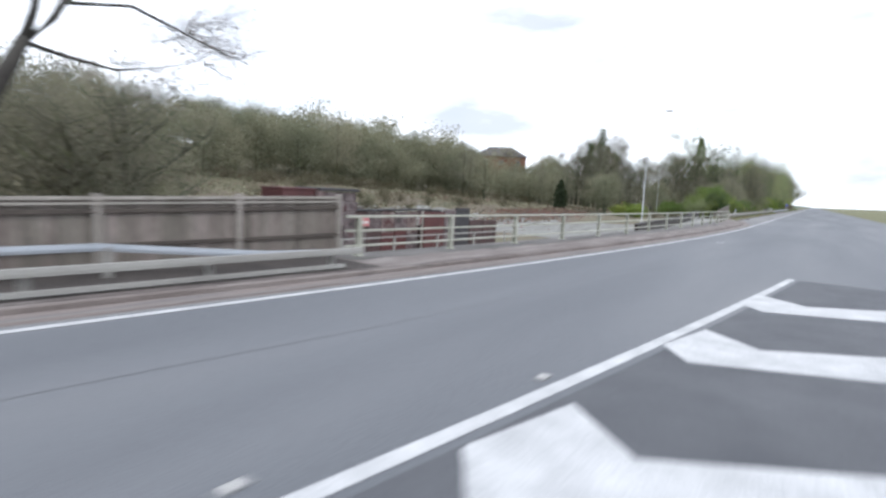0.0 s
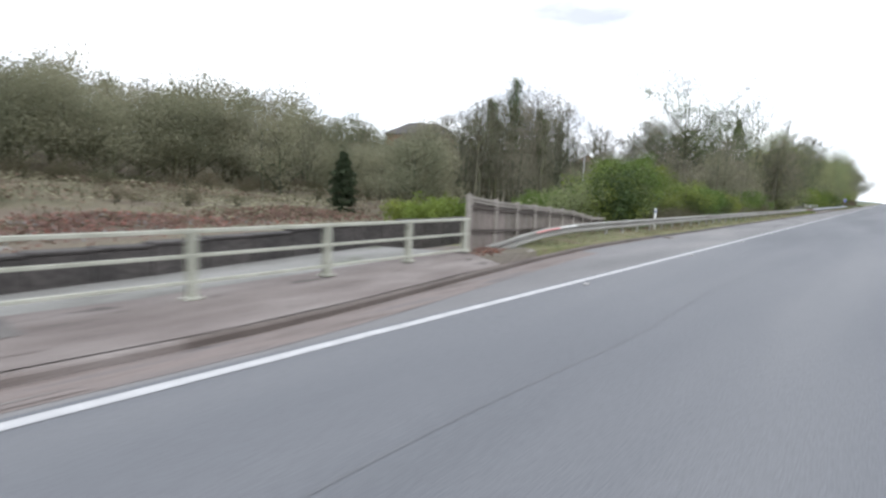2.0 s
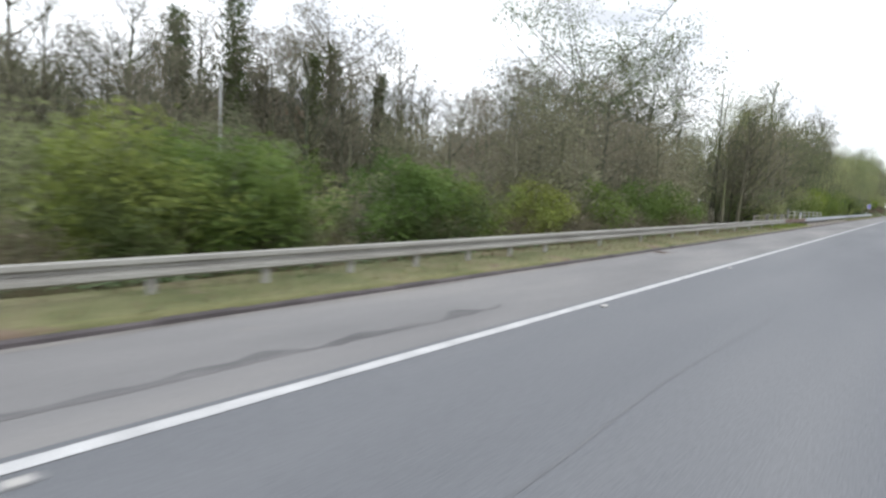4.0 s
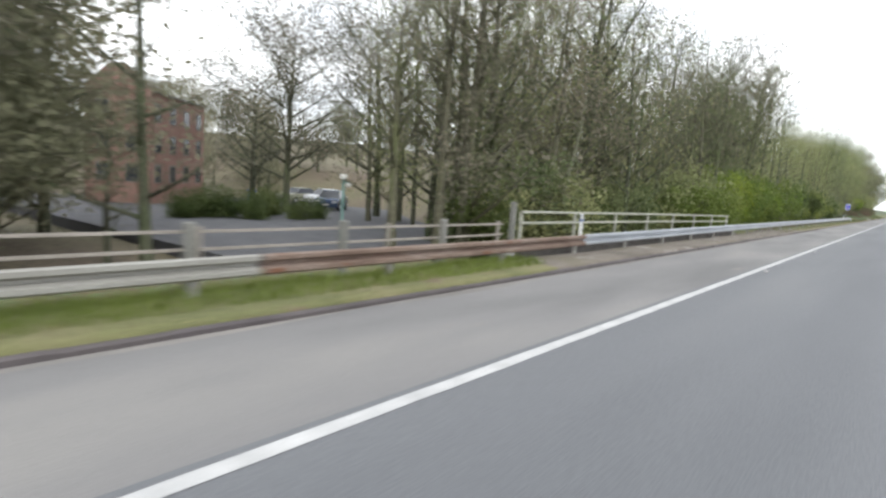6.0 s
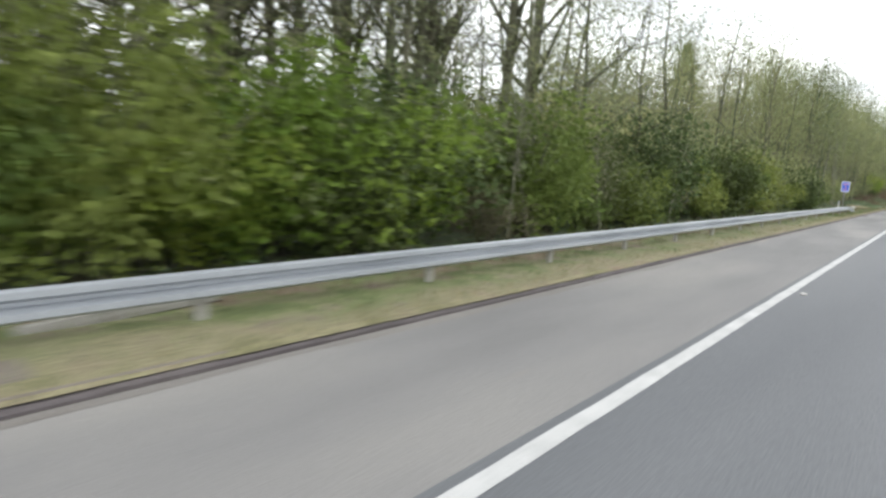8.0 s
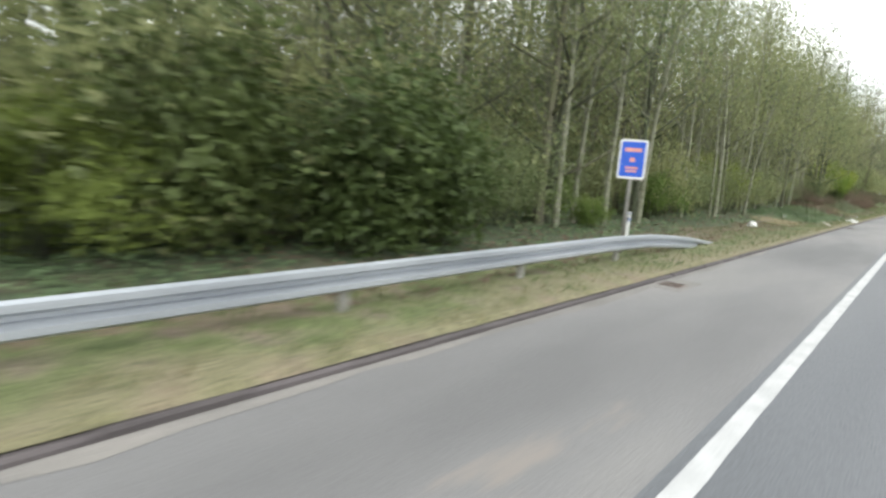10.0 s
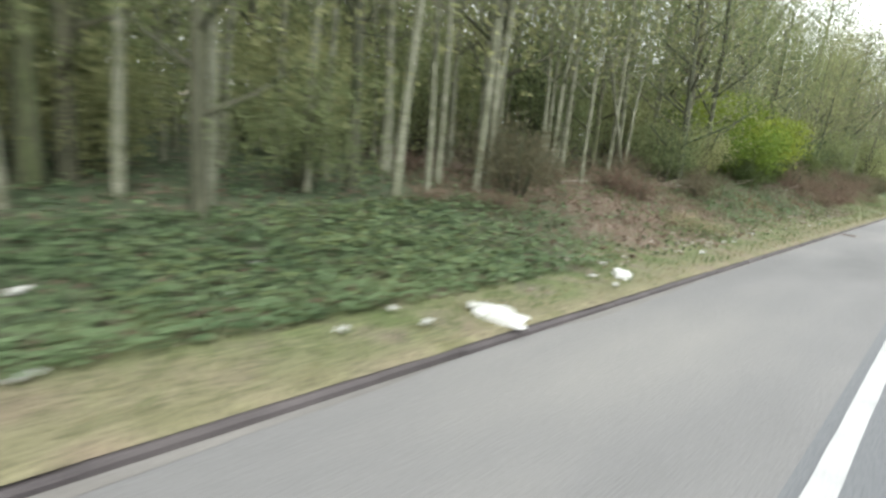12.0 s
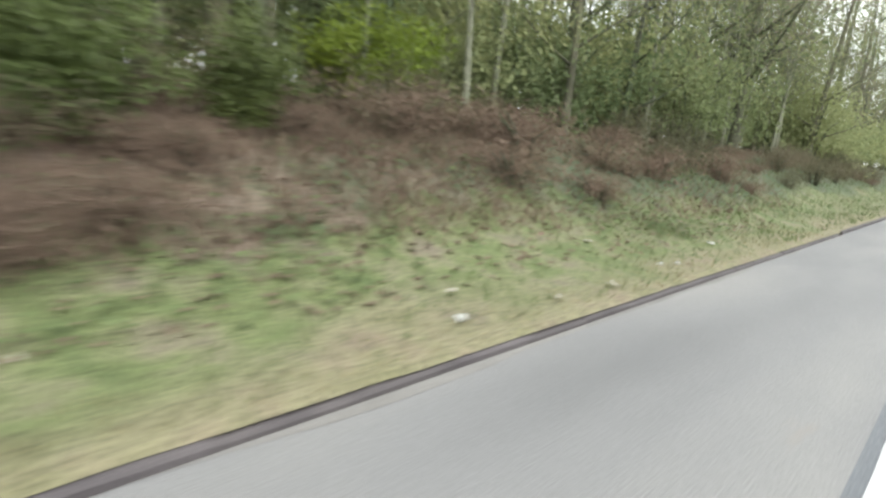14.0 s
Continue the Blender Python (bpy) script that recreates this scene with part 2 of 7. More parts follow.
def part(name, bm, mat, parent, label=""):
    me = bpy.data.meshes.new(name)
    bm.to_mesh(me)
    bm.free()
    me.materials.append(mat)
    ob = new(name, me)
    ob.parent = parent
    if label:
        ob["label"] = label
    return ob


def bm_box(bm, c, s, turn=0.0, bevel=0.0):
    r = bmesh.ops.create_cube(bm, size=1, matrix=Matrix.Translation(c) @ Matrix.Rotation(turn, 4, "Z") @ Matrix.Diagonal((*s, 1)))
    if bevel:
        es = list({e for v in r["verts"] for e in v.link_edges})
        bmesh.ops.bevel(bm, geom=es, offset=bevel, segments=1, affect="EDGES")


def box(name, c, s, mat, parent, turn=0.0, bevel=0.006, label=""):
    bm = bmesh.new()
    bm_box(bm, c, s, turn, bevel)
    return part(name, bm, mat, parent, label)


def tube(pts, radii, sides=6):
    """Vertices and faces of a tapered tube along pts."""
    pts = [Vector(p) for p in pts]
    vs, fs = [], []
    for i, p in enumerate(pts):
        d = (pts[min(i + 1, len(pts) - 1)] - pts[max(i - 1, 0)]).normalized()
        a = d.cross(Vector((0.3, 1, 0.2)) if abs(d.z) > 0.8 else Vector((0, 0, 1))).normalized()
        b = d.cross(a)
        for k in range(sides):
            an = 2 * math.pi * k / sides
            vs.append(p + radii[i] * (math.cos(an) * a + math.sin(an) * b))
    for i in range(len(pts) - 1):
        for k in range(sides):
            k2 = (k + 1) % sides
            fs.append((i * sides + k, i * sides + k2, (i + 1) * sides + k2, (i + 1) * sides + k))
    fs.append(tuple(range(sides))[::-1])
    fs.append(tuple((len(pts) - 1) * sides + k for k in range(sides)))
    return vs, fs


def sweep(name, profile, path, mat, parent=None, label="", closed=True, smooth=False):
    """Sweep a profile of (sideways, up) along a path of (x, y, z, yaw)."""
    vs, fs, n = [], [], len(profile)
    for x, y, z, yaw in path:
        cx, cy = math.cos(yaw), math.sin(yaw)
        vs += [(x + u * cx, y + u * cy, z + w) for u, w in profile]
    for i in range(len(path) - 1):
        for k in range(n if closed else n - 1):
            k2 = (k + 1) % n
            fs.append((i * n + k, i * n + k2, (i + 1) * n + k2, (i + 1) * n + k))
    if closed:
        fs += [tuple(range(n))[::-1], tuple((len(path) - 1) * n + k for k in range(n))]
    return link_mesh(name, vs, fs, mat, parent, label, smooth)


def smooth_step(a, b, v):
    t = np.clip((v - a) / (b - a), 0, 1)
    return t * t * (3 - 2 * t)


# ---- ground ----
KNOTS = [2.54, 2.7, 3.6, 4.6, 6, 8, 12, 24, 50, 90, 160, 1000]
# heights of the verge and bank: y, then z at the knots from 3.6 to 24 m beside the road
NEAR_ROWS = [
    (-60, -0.1, -0.4, -1.2, -1.7, -1.8, -1.8),
    (-38, -0.1, -0.3, -1.1, -1.7, -1.8, -1.8),
    (-26, -0.1, -0.12, -0.5, -1.2, -1.6, -1.6),
    (-20, -0.1, -0.1, -0.35, -0.6, -0.9, -1.0),
    (-14.6, 0.2, 0.1, -0.2, -0.5, -0.6, -0.6),
    (-9, 0.2, 0.2, -0.3, -0.5, -0.6, -0.6),
    (0, 0.14, 0.05, -0.3, -0.5, -0.6, -0.6),
    (50, 0.14, 0.05, -0.3, -0.6, -0.8, -0.8),
    (60, 0.14, -0.1, -0.6, -0.9, -1.0, -1.4),
    (86, 0.12, -0.2, -0.5, -0.7, -0.9, -1.2),
    (95, 0.14, 0.1, 0.0, -0.1, 0.0, 0.4),
    (160, 0.14, 0.16, 0.22, 0.3, 0.5, 1.0),
    (176, 0.14, 0.2, 0.45, 0.7, 1.0, 1.6),
    (192, 0.18, 0.4, 0.9, 1.25, 1.6, 2.2),
    (203, 0.2, 0.6, 1.35, 1.85, 2.2, 3.0),
    (222, 0.2, 0.45, 1.2, 1.9, 2.4, 3.2),
]
# heights of the far slope at 50, 90 and 160 m
FAR_ROWS = [(-500, 2, 9, 15), (-20, 1.8, 8, 14), (-9, 1, 6, 12), (0, 0.6, 5, 12), (50, 0, 4, 12), (60, -1.9, 2, 10), (86, -1.6, 3, 10), (95, 2, 5, 10), (160, 2.5, 6, 12), (192, 4, 7, 13), (203, 5, 8, 13)]
NEAR_A, FAR_A = np.array(NEAR_ROWS, float), np.array(FAR_ROWS, float)


@functools.lru_cache(maxsize=2000)
def profile(y):
    """Heights of the land at every knot beside the road at y."""
    edge = [float(np.interp(y, [-20, -14.6, -9], v)) for v in ((-0.1, 0.14, 0.1), (-0.1, 0.2, 0.12))]
    near = [float(np.interp(y, NEAR_A[:, 0], NEAR_A[:, k])) for k in range(1, 7)]
    far = [float(np.interp(y, FAR_A[:, 0], FAR_A[:, k])) for k in range(1, 4)]
    return edge + near + far + [25.0]


def ground_z(x, y):
    """Height of the land at a place."""
    if x > -2.54:
        return -0.2 if x < 12 else -0.2 + 0.3 * float(smooth_step(12, 14, x)) + 0.02 * max(0, x - 14)
    z = float(np.interp(-x, KNOTS, profile(y)))
    bumps = 0.05 * noise.noise((x * 0.9, y * 0.9, 0)) + 0.3 * noise.noise((x * 0.13, y * 0.13, 3)) * float(smooth_step(6, 20, -x))
    return z + bumps * float(smooth_step(2.7, 4, -x))


gx = sorted({*np.linspace(-1000, -160, 15), *np.linspace(-160, -40, 31), *np.linspace(-40, -14, 27), *np.linspace(-14, -2.75, 46), -2.545, -2.53, 0, 6, 11.9, 12.2, 13, 14, 20, 40, 90, 200, 500, 1000})
gy = sorted({*np.linspace(-1500, -120, 12), *np.linspace(-120, 260, 300), *np.linspace(260, 420, 40), *np.linspace(420, 2500, 20)})
gv = [(x, y, ground_z(x, y)) for y in gy for x in gx]
nx = len(gx)
gf = [(j * nx + i, j * nx + i + 1, (j + 1) * nx + i + 1, (j + 1) * nx + i) for j in range(len(gy) - 1) for i in range(nx - 1)]


def verge_mat():
    """Turf by the kerb giving way to ivy-green soil under the trees and brown leaf litter on the bank."""
    m = bpy.data.materials.new("turf_soil_and_leaf_litter")
    m.use_nodes = True
    n, l = m.node_tree.nodes, m.node_tree.links
    b = n["Principled BSDF"]
    geo, sep = n.new("ShaderNodeNewGeometry"), n.new("ShaderNodeSeparateXYZ")
    l.new(geo.outputs["Position"], sep.inputs[0])

    def tex(scale, detail):
        t = n.new("ShaderNodeTexNoise")
        t.inputs["Scale"].default_value, t.inputs["Detail"].default_value = scale, detail
        l.new(geo.outputs["Position"], t.inputs["Vector"])
        return t.outputs["Fac"]

    def calc(op, p, q):
        k = n.new("ShaderNodeMath")
        k.operation = op
        for i, v in enumerate((p, q)):
            if isinstance(v, (int, float)):
                k.inputs[i].default_value = v
            else:
                l.new(v, k.inputs[i])
        return k.outputs[0]

    def step(v, lo, hi, to=(0, 1)):
        k = n.new("ShaderNodeMapRange")
        k.interpolation_type = "SMOOTHSTEP"
        for i, q in enumerate((lo, hi, *to)):
            k.inputs[i + 1].default_value = q
        l.new(v, k.inputs[0])
        return k.outputs[0]

    def ramp(v, cols):
        r = n.new("ShaderNodeValToRGB")
        while len(r.color_ramp.elements) < len(cols):
            r.color_ramp.elements.new(0.5)
        for i, c in enumerate(cols):
            r.color_ramp.elements[i].position, r.color_ramp.elements[i].color = 0.3 + 0.4 * i / (len(cols) - 1), (*c, 1)
        l.new(v, r.inputs[0])
        return r.outputs[0]

    def mix(fac, p, q):
        k = n.new("ShaderNodeMixRGB")
        l.new(fac, k.inputs[0]), l.new(p, k.inputs[1]), l.new(q, k.inputs[2])
        return k.outputs[0]

    wide, mid, fine = tex(0.45, 4), tex(2.2, 5), tex(26, 5)
    away = calc("ADD", calc("MULTIPLY", sep.outputs[0], -1), calc("ADD", calc("MULTIPLY", calc("SUBTRACT", wide, 0.5), 3.2), calc("MULTIPLY", calc("SUBTRACT", mid, 0.5), 1.6)))
    along = calc("ADD", sep.outputs[1], calc("MULTIPLY", calc("SUBTRACT", wide, 0.5), 9))
    edge = step(sep.outputs[1], 204, 211, (3.75, 4.95))
    brown = calc("MULTIPLY", step(calc("SUBTRACT", away, edge), -0.25, 0.35), calc("MULTIPLY", step(along, 181, 186), step(along, 213, 217, (1, 0))))
    brown = calc("MULTIPLY", brown, step(mid, 0.3, 0.46, (0.55, 1)))
    lull = calc("MULTIPLY", step(along, 190, 194), step(along, 200, 204, (1, 0)))
    brown = calc("MULTIPLY", brown, calc("SUBTRACT", 1, calc("MULTIPLY", lull, step(mid, 0.45, 0.6, (0.9, 0.3)))))
    lush = ramp(mid, [(0.08, 0.105, 0.038), (0.112, 0.132, 0.052), (0.15, 0.15, 0.08), (0.15, 0.128, 0.09)])
    dry = ramp(mid, [(0.125, 0.12, 0.06), (0.175, 0.16, 0.095), (0.18, 0.145, 0.1)])
    grass = mix(step(away, 2.75, 3.35), dry, lush)
    soil = ramp(mid, [(0.045, 0.075, 0.034), (0.068, 0.092, 0.048), (0.1, 0.09, 0.06)])
    shift = calc("MULTIPLY", step(along, 168, 174, (0, 1.0)), step(along, 184, 188, (1, 0)))
    mould = ramp(mid, [(0.085, 0.085, 0.045), (0.135, 0.1, 0.072), (0.185, 0.14, 0.11)])
    band = calc("MULTIPLY", calc("MULTIPLY", step(away, 3.9, 4.3), step(away, 4.8, 5.2, (1, 0))), step(along, 168, 172, (0.75, 0)))
    brown = calc("MAXIMUM", brown, band)
    col = mix(brown, mix(step(calc("ADD", away, shift), 4.6, 5.4), grass, soil), mould)
    k = n.new("ShaderNodeVectorMath")
    k.operation = "SCALE"
    l.new(col, k.inputs[0]), l.new(step(fine, 0.3, 0.7, (0.6, 1.4)), k.inputs["Scale"])
    l.new(k.outputs[0], b.inputs["Base Color"])
    b.inputs["Roughness"].default_value = 0.95
    bp = n.new("ShaderNodeBump")
    bp.inputs["Strength"].default_value, bp.inputs["Distance"].default_value = 0.7, 0.03
    l.new(fine, bp.inputs["Height"]), l.new(bp.outputs[0], b.inputs["Normal"])
    return m


VERGE = verge_mat()
ground = link_mesh("ground", gv, gf, [GRASS, SITE, VERGE, LEDGE, SILT, SOIL, SITEFLOOR], smooth=True)
for i, poly in enumerate(ground.data.polygons):
    c = poly.center
    if c.y < -47 + 4 * noise.noise((c.x * 0.2, c.y * 0.2, 8)) and -33 < c.x < -2.4:
        poly.material_index = 1
    elif c.y < -31 and -20.5 + 2.5 * noise.noise((c.x * 0.3, c.y * 0.2, 18)) < c.x < -2.4:
        poly.material_index = 1
    elif c.y < -20 + 3 * noise.noise((c.x * 0.3, c.y * 0.3, 5)) and -33 < c.x < -5.2:
        poly.material_index = 6
    elif c.y < -15.5 and -9 < c.x < -2.4:
        poly.material_index = 3 if noise.noise((c.x * 0.3, c.y * 0.3, 7)) > -0.1 else 4
    elif c.y < -12.8 + 2 * noise.noise((c.x * 0.9, c.y * 0.5, 9)) and -5.5 < c.x < -2.4:
        poly.material_index = 4
    elif c.x < -9 and c.y < 138:
        poly.material_index = 1
    elif 64 < c.y < 97 + 3 * noise.noise((c.x, c.y * 0.4, 2)) and -4.3 < c.x < -2.4:
        poly.material_index = 4
    elif c.y > 95 + 4 * noise.noise((c.x, c.y * 0.4, 2)) and -14 < c.x < -2.4:
        poly.material_index = 2
    elif c.y > 138 and -40 + 8 * noise.noise((c.x * 0.1, c.y * 0.1, 1)) < c.x < -2.4:
        poly.material_index = 5
    elif c.x < -9:
        poly.material_index = 1
tagged(ground, "rough grass, scrub and leaf litter beside the road", "ground", kind="structure")

# ---- road ----
# up to y = -24.5 the road runs on a left-hand bend of 345 m radius; its strips are laid out straight and then bent
BEND_START, BEND_CURVE = -24.5, 0.0029


def bent(x, y):
    """A place beside the straight line, carried onto the bend, and the turn there."""
    a = BEND_CURVE * max(0.0, BEND_START - y)
    if a == 0:
        return x, y, 0.0
    return (math.cos(a) - 1) / BEND_CURVE + x * math.cos(a), BEND_START - math.sin(a) / BEND_CURVE - x * math.sin(a), a


def bend_x(x, y):
    """The bent line's x where it crosses y."""
    return bent(x, y)[0]


KERB_LINE = [(-0.8, -400), (-0.8, -21.5), (-1.0, -19.5), (-1.45, -16.5), (-2.0, -12.5), (-2.35, -9), (-2.47, -5), (-2.47, 2000)]


def kerb_x(y):
    return float(np.interp(y, [k[1] for k in KERB_LINE], [k[0] for k in KERB_LINE]))


ry = [-200, *np.linspace(-130, -2, 86), *np.linspace(0, 300, 61), 600, 2000]


def strip(name, left, right, z, mat, ys=ry, parent=None, label=""):
    """A flat strip along the road between two lines x = left(y) and x = right(y)."""
    vs = [v for y in ys for v in ((left(y), y, z), (right(y), y, z))]
    return link_mesh(name, vs, [(2 * i, 2 * i + 1, 2 * i + 3, 2 * i + 2) for i in range(len(ys) - 1)], mat, parent, label)


road = strip("road", lambda y: -0.16, lambda y: 12, 0.0, ASPHALT)
tagged(road, "worn blue-grey asphalt carriageway", "road", kind="structure")
shoulder = strip("road_shoulder", kerb_x, lambda y: -0.16, 0.0, SHOULDER)
tagged(shoulder, "paler patched asphalt hard strip with silt", "road", kind="structure")
silt = strip("kerb_silt", lambda y: kerb_x(y) + 0.004, lambda y: kerb_x(y) + 0.008 + max(0.0, (0.13 if y < 150 else 0.05) + 0.16 * noise.noise((0, y * 0.35, 1)) + 0.08 * noise.noise((0, y * 2.5, 1))), 0.003, SILTPALE, [*np.linspace(-8, 228, 480)])
tagged(silt, "pale dry silt washed along the kerb", "silt", kind="structure")
seam = strip("worn_seam", lambda y: -0.74 - 0.05 * noise.noise((0, y * 0.8, 4)) - max(0.0, 0.13 + 0.26 * noise.noise((0, y * 1.7, 7))), lambda y: -0.72 - 0.05 * noise.noise((0, y * 0.8, 4)) + 0.05 * noise.noise((0, y * 4, 2)), 0.003, SEAM, [*np.linspace(13.4, 19.4, 90)])
tagged(seam, "dark worn joint breaking up along the hard strip", "road joint", kind="structure")
gutter = strip("gutter", lambda y: kerb_x(y) + 0.005, lambda y: min(kerb_x(y) + 0.55, -0.13), 0.004, GUTTER, [*np.linspace(-110, -10, 90)])
tagged(gutter, "brown silted gutter with streaks of dirt", "gutter", kind="structure")
edge_line = strip("edge_line", lambda y: -0.072 + 0.012 * noise.noise((0, y * 1.3, 3)), lambda y: 0.07 + 0.012 * noise.noise((0, y * 1.6, 8)), 0.006, PAINT, [*np.linspace(-130, 300, 1000), 900])
tagged(edge_line, "solid white painted edge line", "road marking", kind="structure")

# worn hatching on the right of the lane
hatch_line = strip("hatch_line", lambda y: 4.54 + 0.03 * max(0, y + 70.4), lambda y: 4.69 + 0.03 * max(0, y + 70.4), 0.006, PAINT, [*np.linspace(-130, -56.4, 40)])
tagged(hatch_line, "white line along the painted hatching", "road marking", kind="structure")
hatch_patch = strip("hatch_patch", lambda y: 4.78 + 0.03 * max(0, y + 70.4), lambda y: 9, 0.003, DARK_ASPHALT, [*np.linspace(-110, -56.4, 30)])
tagged(hatch_patch, "darker asphalt inside the hatched area", "road marking", kind="structure")


def chevron(y):
    pts = [(4.86, y), (5.0, y + 1.25), (5.75, y + 0.7), (7.6, y + 2.1), (7.6, y + 0.75), (5.3, y - 0.5)]
    ob = link_mesh("hatch_chevron", [(a, b, 0.0075) for a, b in pts], [tuple(range(6))[::-1]], PAINT)
    tagged(ob, "scuffed white painted chevron on dark asphalt", "road marking", "hatching chevrons", "structure")


for y0 in (-76.0, -72.2, -68.4, -64.7, -60.9):
    chevron(y0)

# ---- footway and kerb ----
fy = [*np.linspace(-110, -21.5, 40), -19.5, -16.5, -14.8]
fv, ff = [], []
for y0 in fy:
    kx = kerb_x(y0) - 0.12
    back, up = -2.95, 0.2 * max(0, min(1, (y0 + 21.5) / 6.7))
    fv += [(kx, y0, 0.1), (back, y0, 0.1 + up), (back, y0, -0.3), (kx, y0, -0.1)]
for i in range(len(fy) - 1):
    for k in range(3):
        ff.append((4 * i + k, 4 * i + 4 + k, 4 * i + 5 + k, 4 * i + 1 + k))
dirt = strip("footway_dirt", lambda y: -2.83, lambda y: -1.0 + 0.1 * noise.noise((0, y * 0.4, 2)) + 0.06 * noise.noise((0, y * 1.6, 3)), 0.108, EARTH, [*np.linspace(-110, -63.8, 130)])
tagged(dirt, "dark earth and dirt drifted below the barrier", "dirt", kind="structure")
grime = strip("footway_dirt", lambda y: -2.9, lambda y: -1.95 + 0.2 * noise.noise((0, y * 0.3, 12)) + 0.2 * noise.noise((0, y * 1.3, 13)), 0.106, GRIME, [*np.linspace(-63.7, -23, 160)])
tagged(grime, "grey dirt drifted below the railing", "dirt", kind="structure")
for off, wd, mt, sd in ((-0.3, 0.045, KERB_BROWN, 31), (-0.42, 0.09, SILTPALE, 32), (-1.3, 0.03, KERB_BROWN, 34)):
    up = 0.008 if off > -0.8 else 0.107
    tagged(strip("dirt_streak", lambda y: off - wd * max(0.1, 0.5 + noise.noise((0, y * 0.25, sd))) + 0.03 * noise.noise((0, y * 0.6, sd + 9)), lambda y: off + 0.03 * noise.noise((0, y * 0.6, sd + 9)), up, mt, [*np.linspace(-100, -23, 170)]), "streak of dirt and silt along the road edge", "dirt", kind="structure")
footway = tagged(link_mesh("pavement", fv, ff, PATHWAY), "brown silt-stained footway behind the kerb", "pavement", kind="structure")

kerb = tagged(new("kerb"), "dark dirty concrete kerb along the road edge", "kerb", kind="structure")
KERB_PROFILE = [(0, -0.1), (0, 0.07), (-0.025, 0.09), (-0.1, 0.094), (-0.1, -0.1)]


def kerb_path(a, b, step):
    ys = np.arange(a, b + 1e-6, step)
    out = []
    for y0 in ys:
        yaw = math.atan2(-(kerb_x(y0 + 0.5) - kerb_x(y0 - 0.5)), 1.0)
        out.append((kerb_x(y0), y0, 0.0, yaw))
    return out


for a, b, st in ((-110, -22, 4), (-22, -3, 0.95), (228, 800, 143)):
    sweep("kerb_run", KERB_PROFILE, kerb_path(a, b, st), KERB if a > 0 else KERB_BROWN if a > -50 else PATHWAY, kerb)
bm = bmesh.new()
vs = [bm.verts.new((u, y0, w)) for y0 in (0.006, 0.909) for u, w in KERB_PROFILE]
for k in range(5):
    bm.faces.new((vs[k], vs[(k + 1) % 5], vs[5 + (k + 1) % 5], vs[5 + k]))
bm.faces.new(vs[:5][::-1]), bm.faces.new(vs[5:])
stone = part("kerb_stone", bm, KERB, kerb)
stone.location = (-2.47, -3, 0)
rs = random.Random(4)
for i in range(1, 252):
    o = stone.copy()
    scene.collection.objects.link(o)
    o.location = (-2.47 + rs.uniform(-0.008, 0.008), -3 + 0.915 * i, rs.uniform(-0.03, -0.016) - (0.012 if i > 107 else 0))
    o.rotation_euler = (rs.uniform(-0.008, 0.008), 0, rs.uniform(-0.008, 0.008))

# ---- roadside parapet with three rails ----
PAR_X = lambda y: -2.45 if y < -21.3 else float(np.interp(y, [-21.3, -14.8], [-2.45, -2.65]))
PAR_BASE = lambda y: float(np.interp(y, [-21.5, -14.8], [0.1, 0.3]))


def rail_path(fx, ys, z):
    return [(fx(y0), y0, z, math.atan2(-(fx(y0 + 0.2) - fx(y0 - 0.2)), 0.4)) for y0 in ys]


parapet = tagged(new("roadside_railing"), "faded grey-green steel railing with three rails beside the footway", "railing")
par_posts = [-63.1 + 3.28 * i for i in range(11)] + [-26.9, -23.5, -21.1, -18.85, -16.85, -15.0]
par_run = [-63.5, *range(-61, -22, 3), -22, -21, -20, -19, -18, -17, -16, -14.85]
for z, hh, dd, nm in ((1.02, 0.05, 0.075, "top_rail"), (0.70, 0.045, 0.045, "middle_rail"), (0.36, 0.045, 0.045, "lower_rail")):
    pr = [(-dd / 2, -hh), (dd / 2, -hh), (dd / 2, -0.008), (dd / 2 - 0.01, 0), (-dd / 2 + 0.01, 0), (-dd / 2, -0.008)]
    sweep(nm, pr, rail_path(PAR_X, par_run, z), RAILPAINT, parapet)
for y0 in par_posts:
    bm = bmesh.new()
    for dx in (-0.045, 0.045):
        bm_box(bm, (PAR_X(y0) + dx - 0.02, y0, (PAR_BASE(y0) + 0.97) / 2), (0.012, 0.11, 0.97 - PAR_BASE(y0)))
    bm_box(bm, (PAR_X(y0) - 0.02, y0, (PAR_BASE(y0) + 0.97) / 2), (0.08, 0.014, 0.965 - PAR_BASE(y0)))
    post = part("post", bm, RAILPAINT, parapet)
    bm = bmesh.new()
    bm_box(bm, (PAR_X(y0) - 0.02, y0, PAR_BASE(y0) + 0.012), (0.2, 0.22, 0.024), 0, 0.004)
    part("base_plate", bm, RAILPAINT, post)

# ---- street lamp by the parapet ----


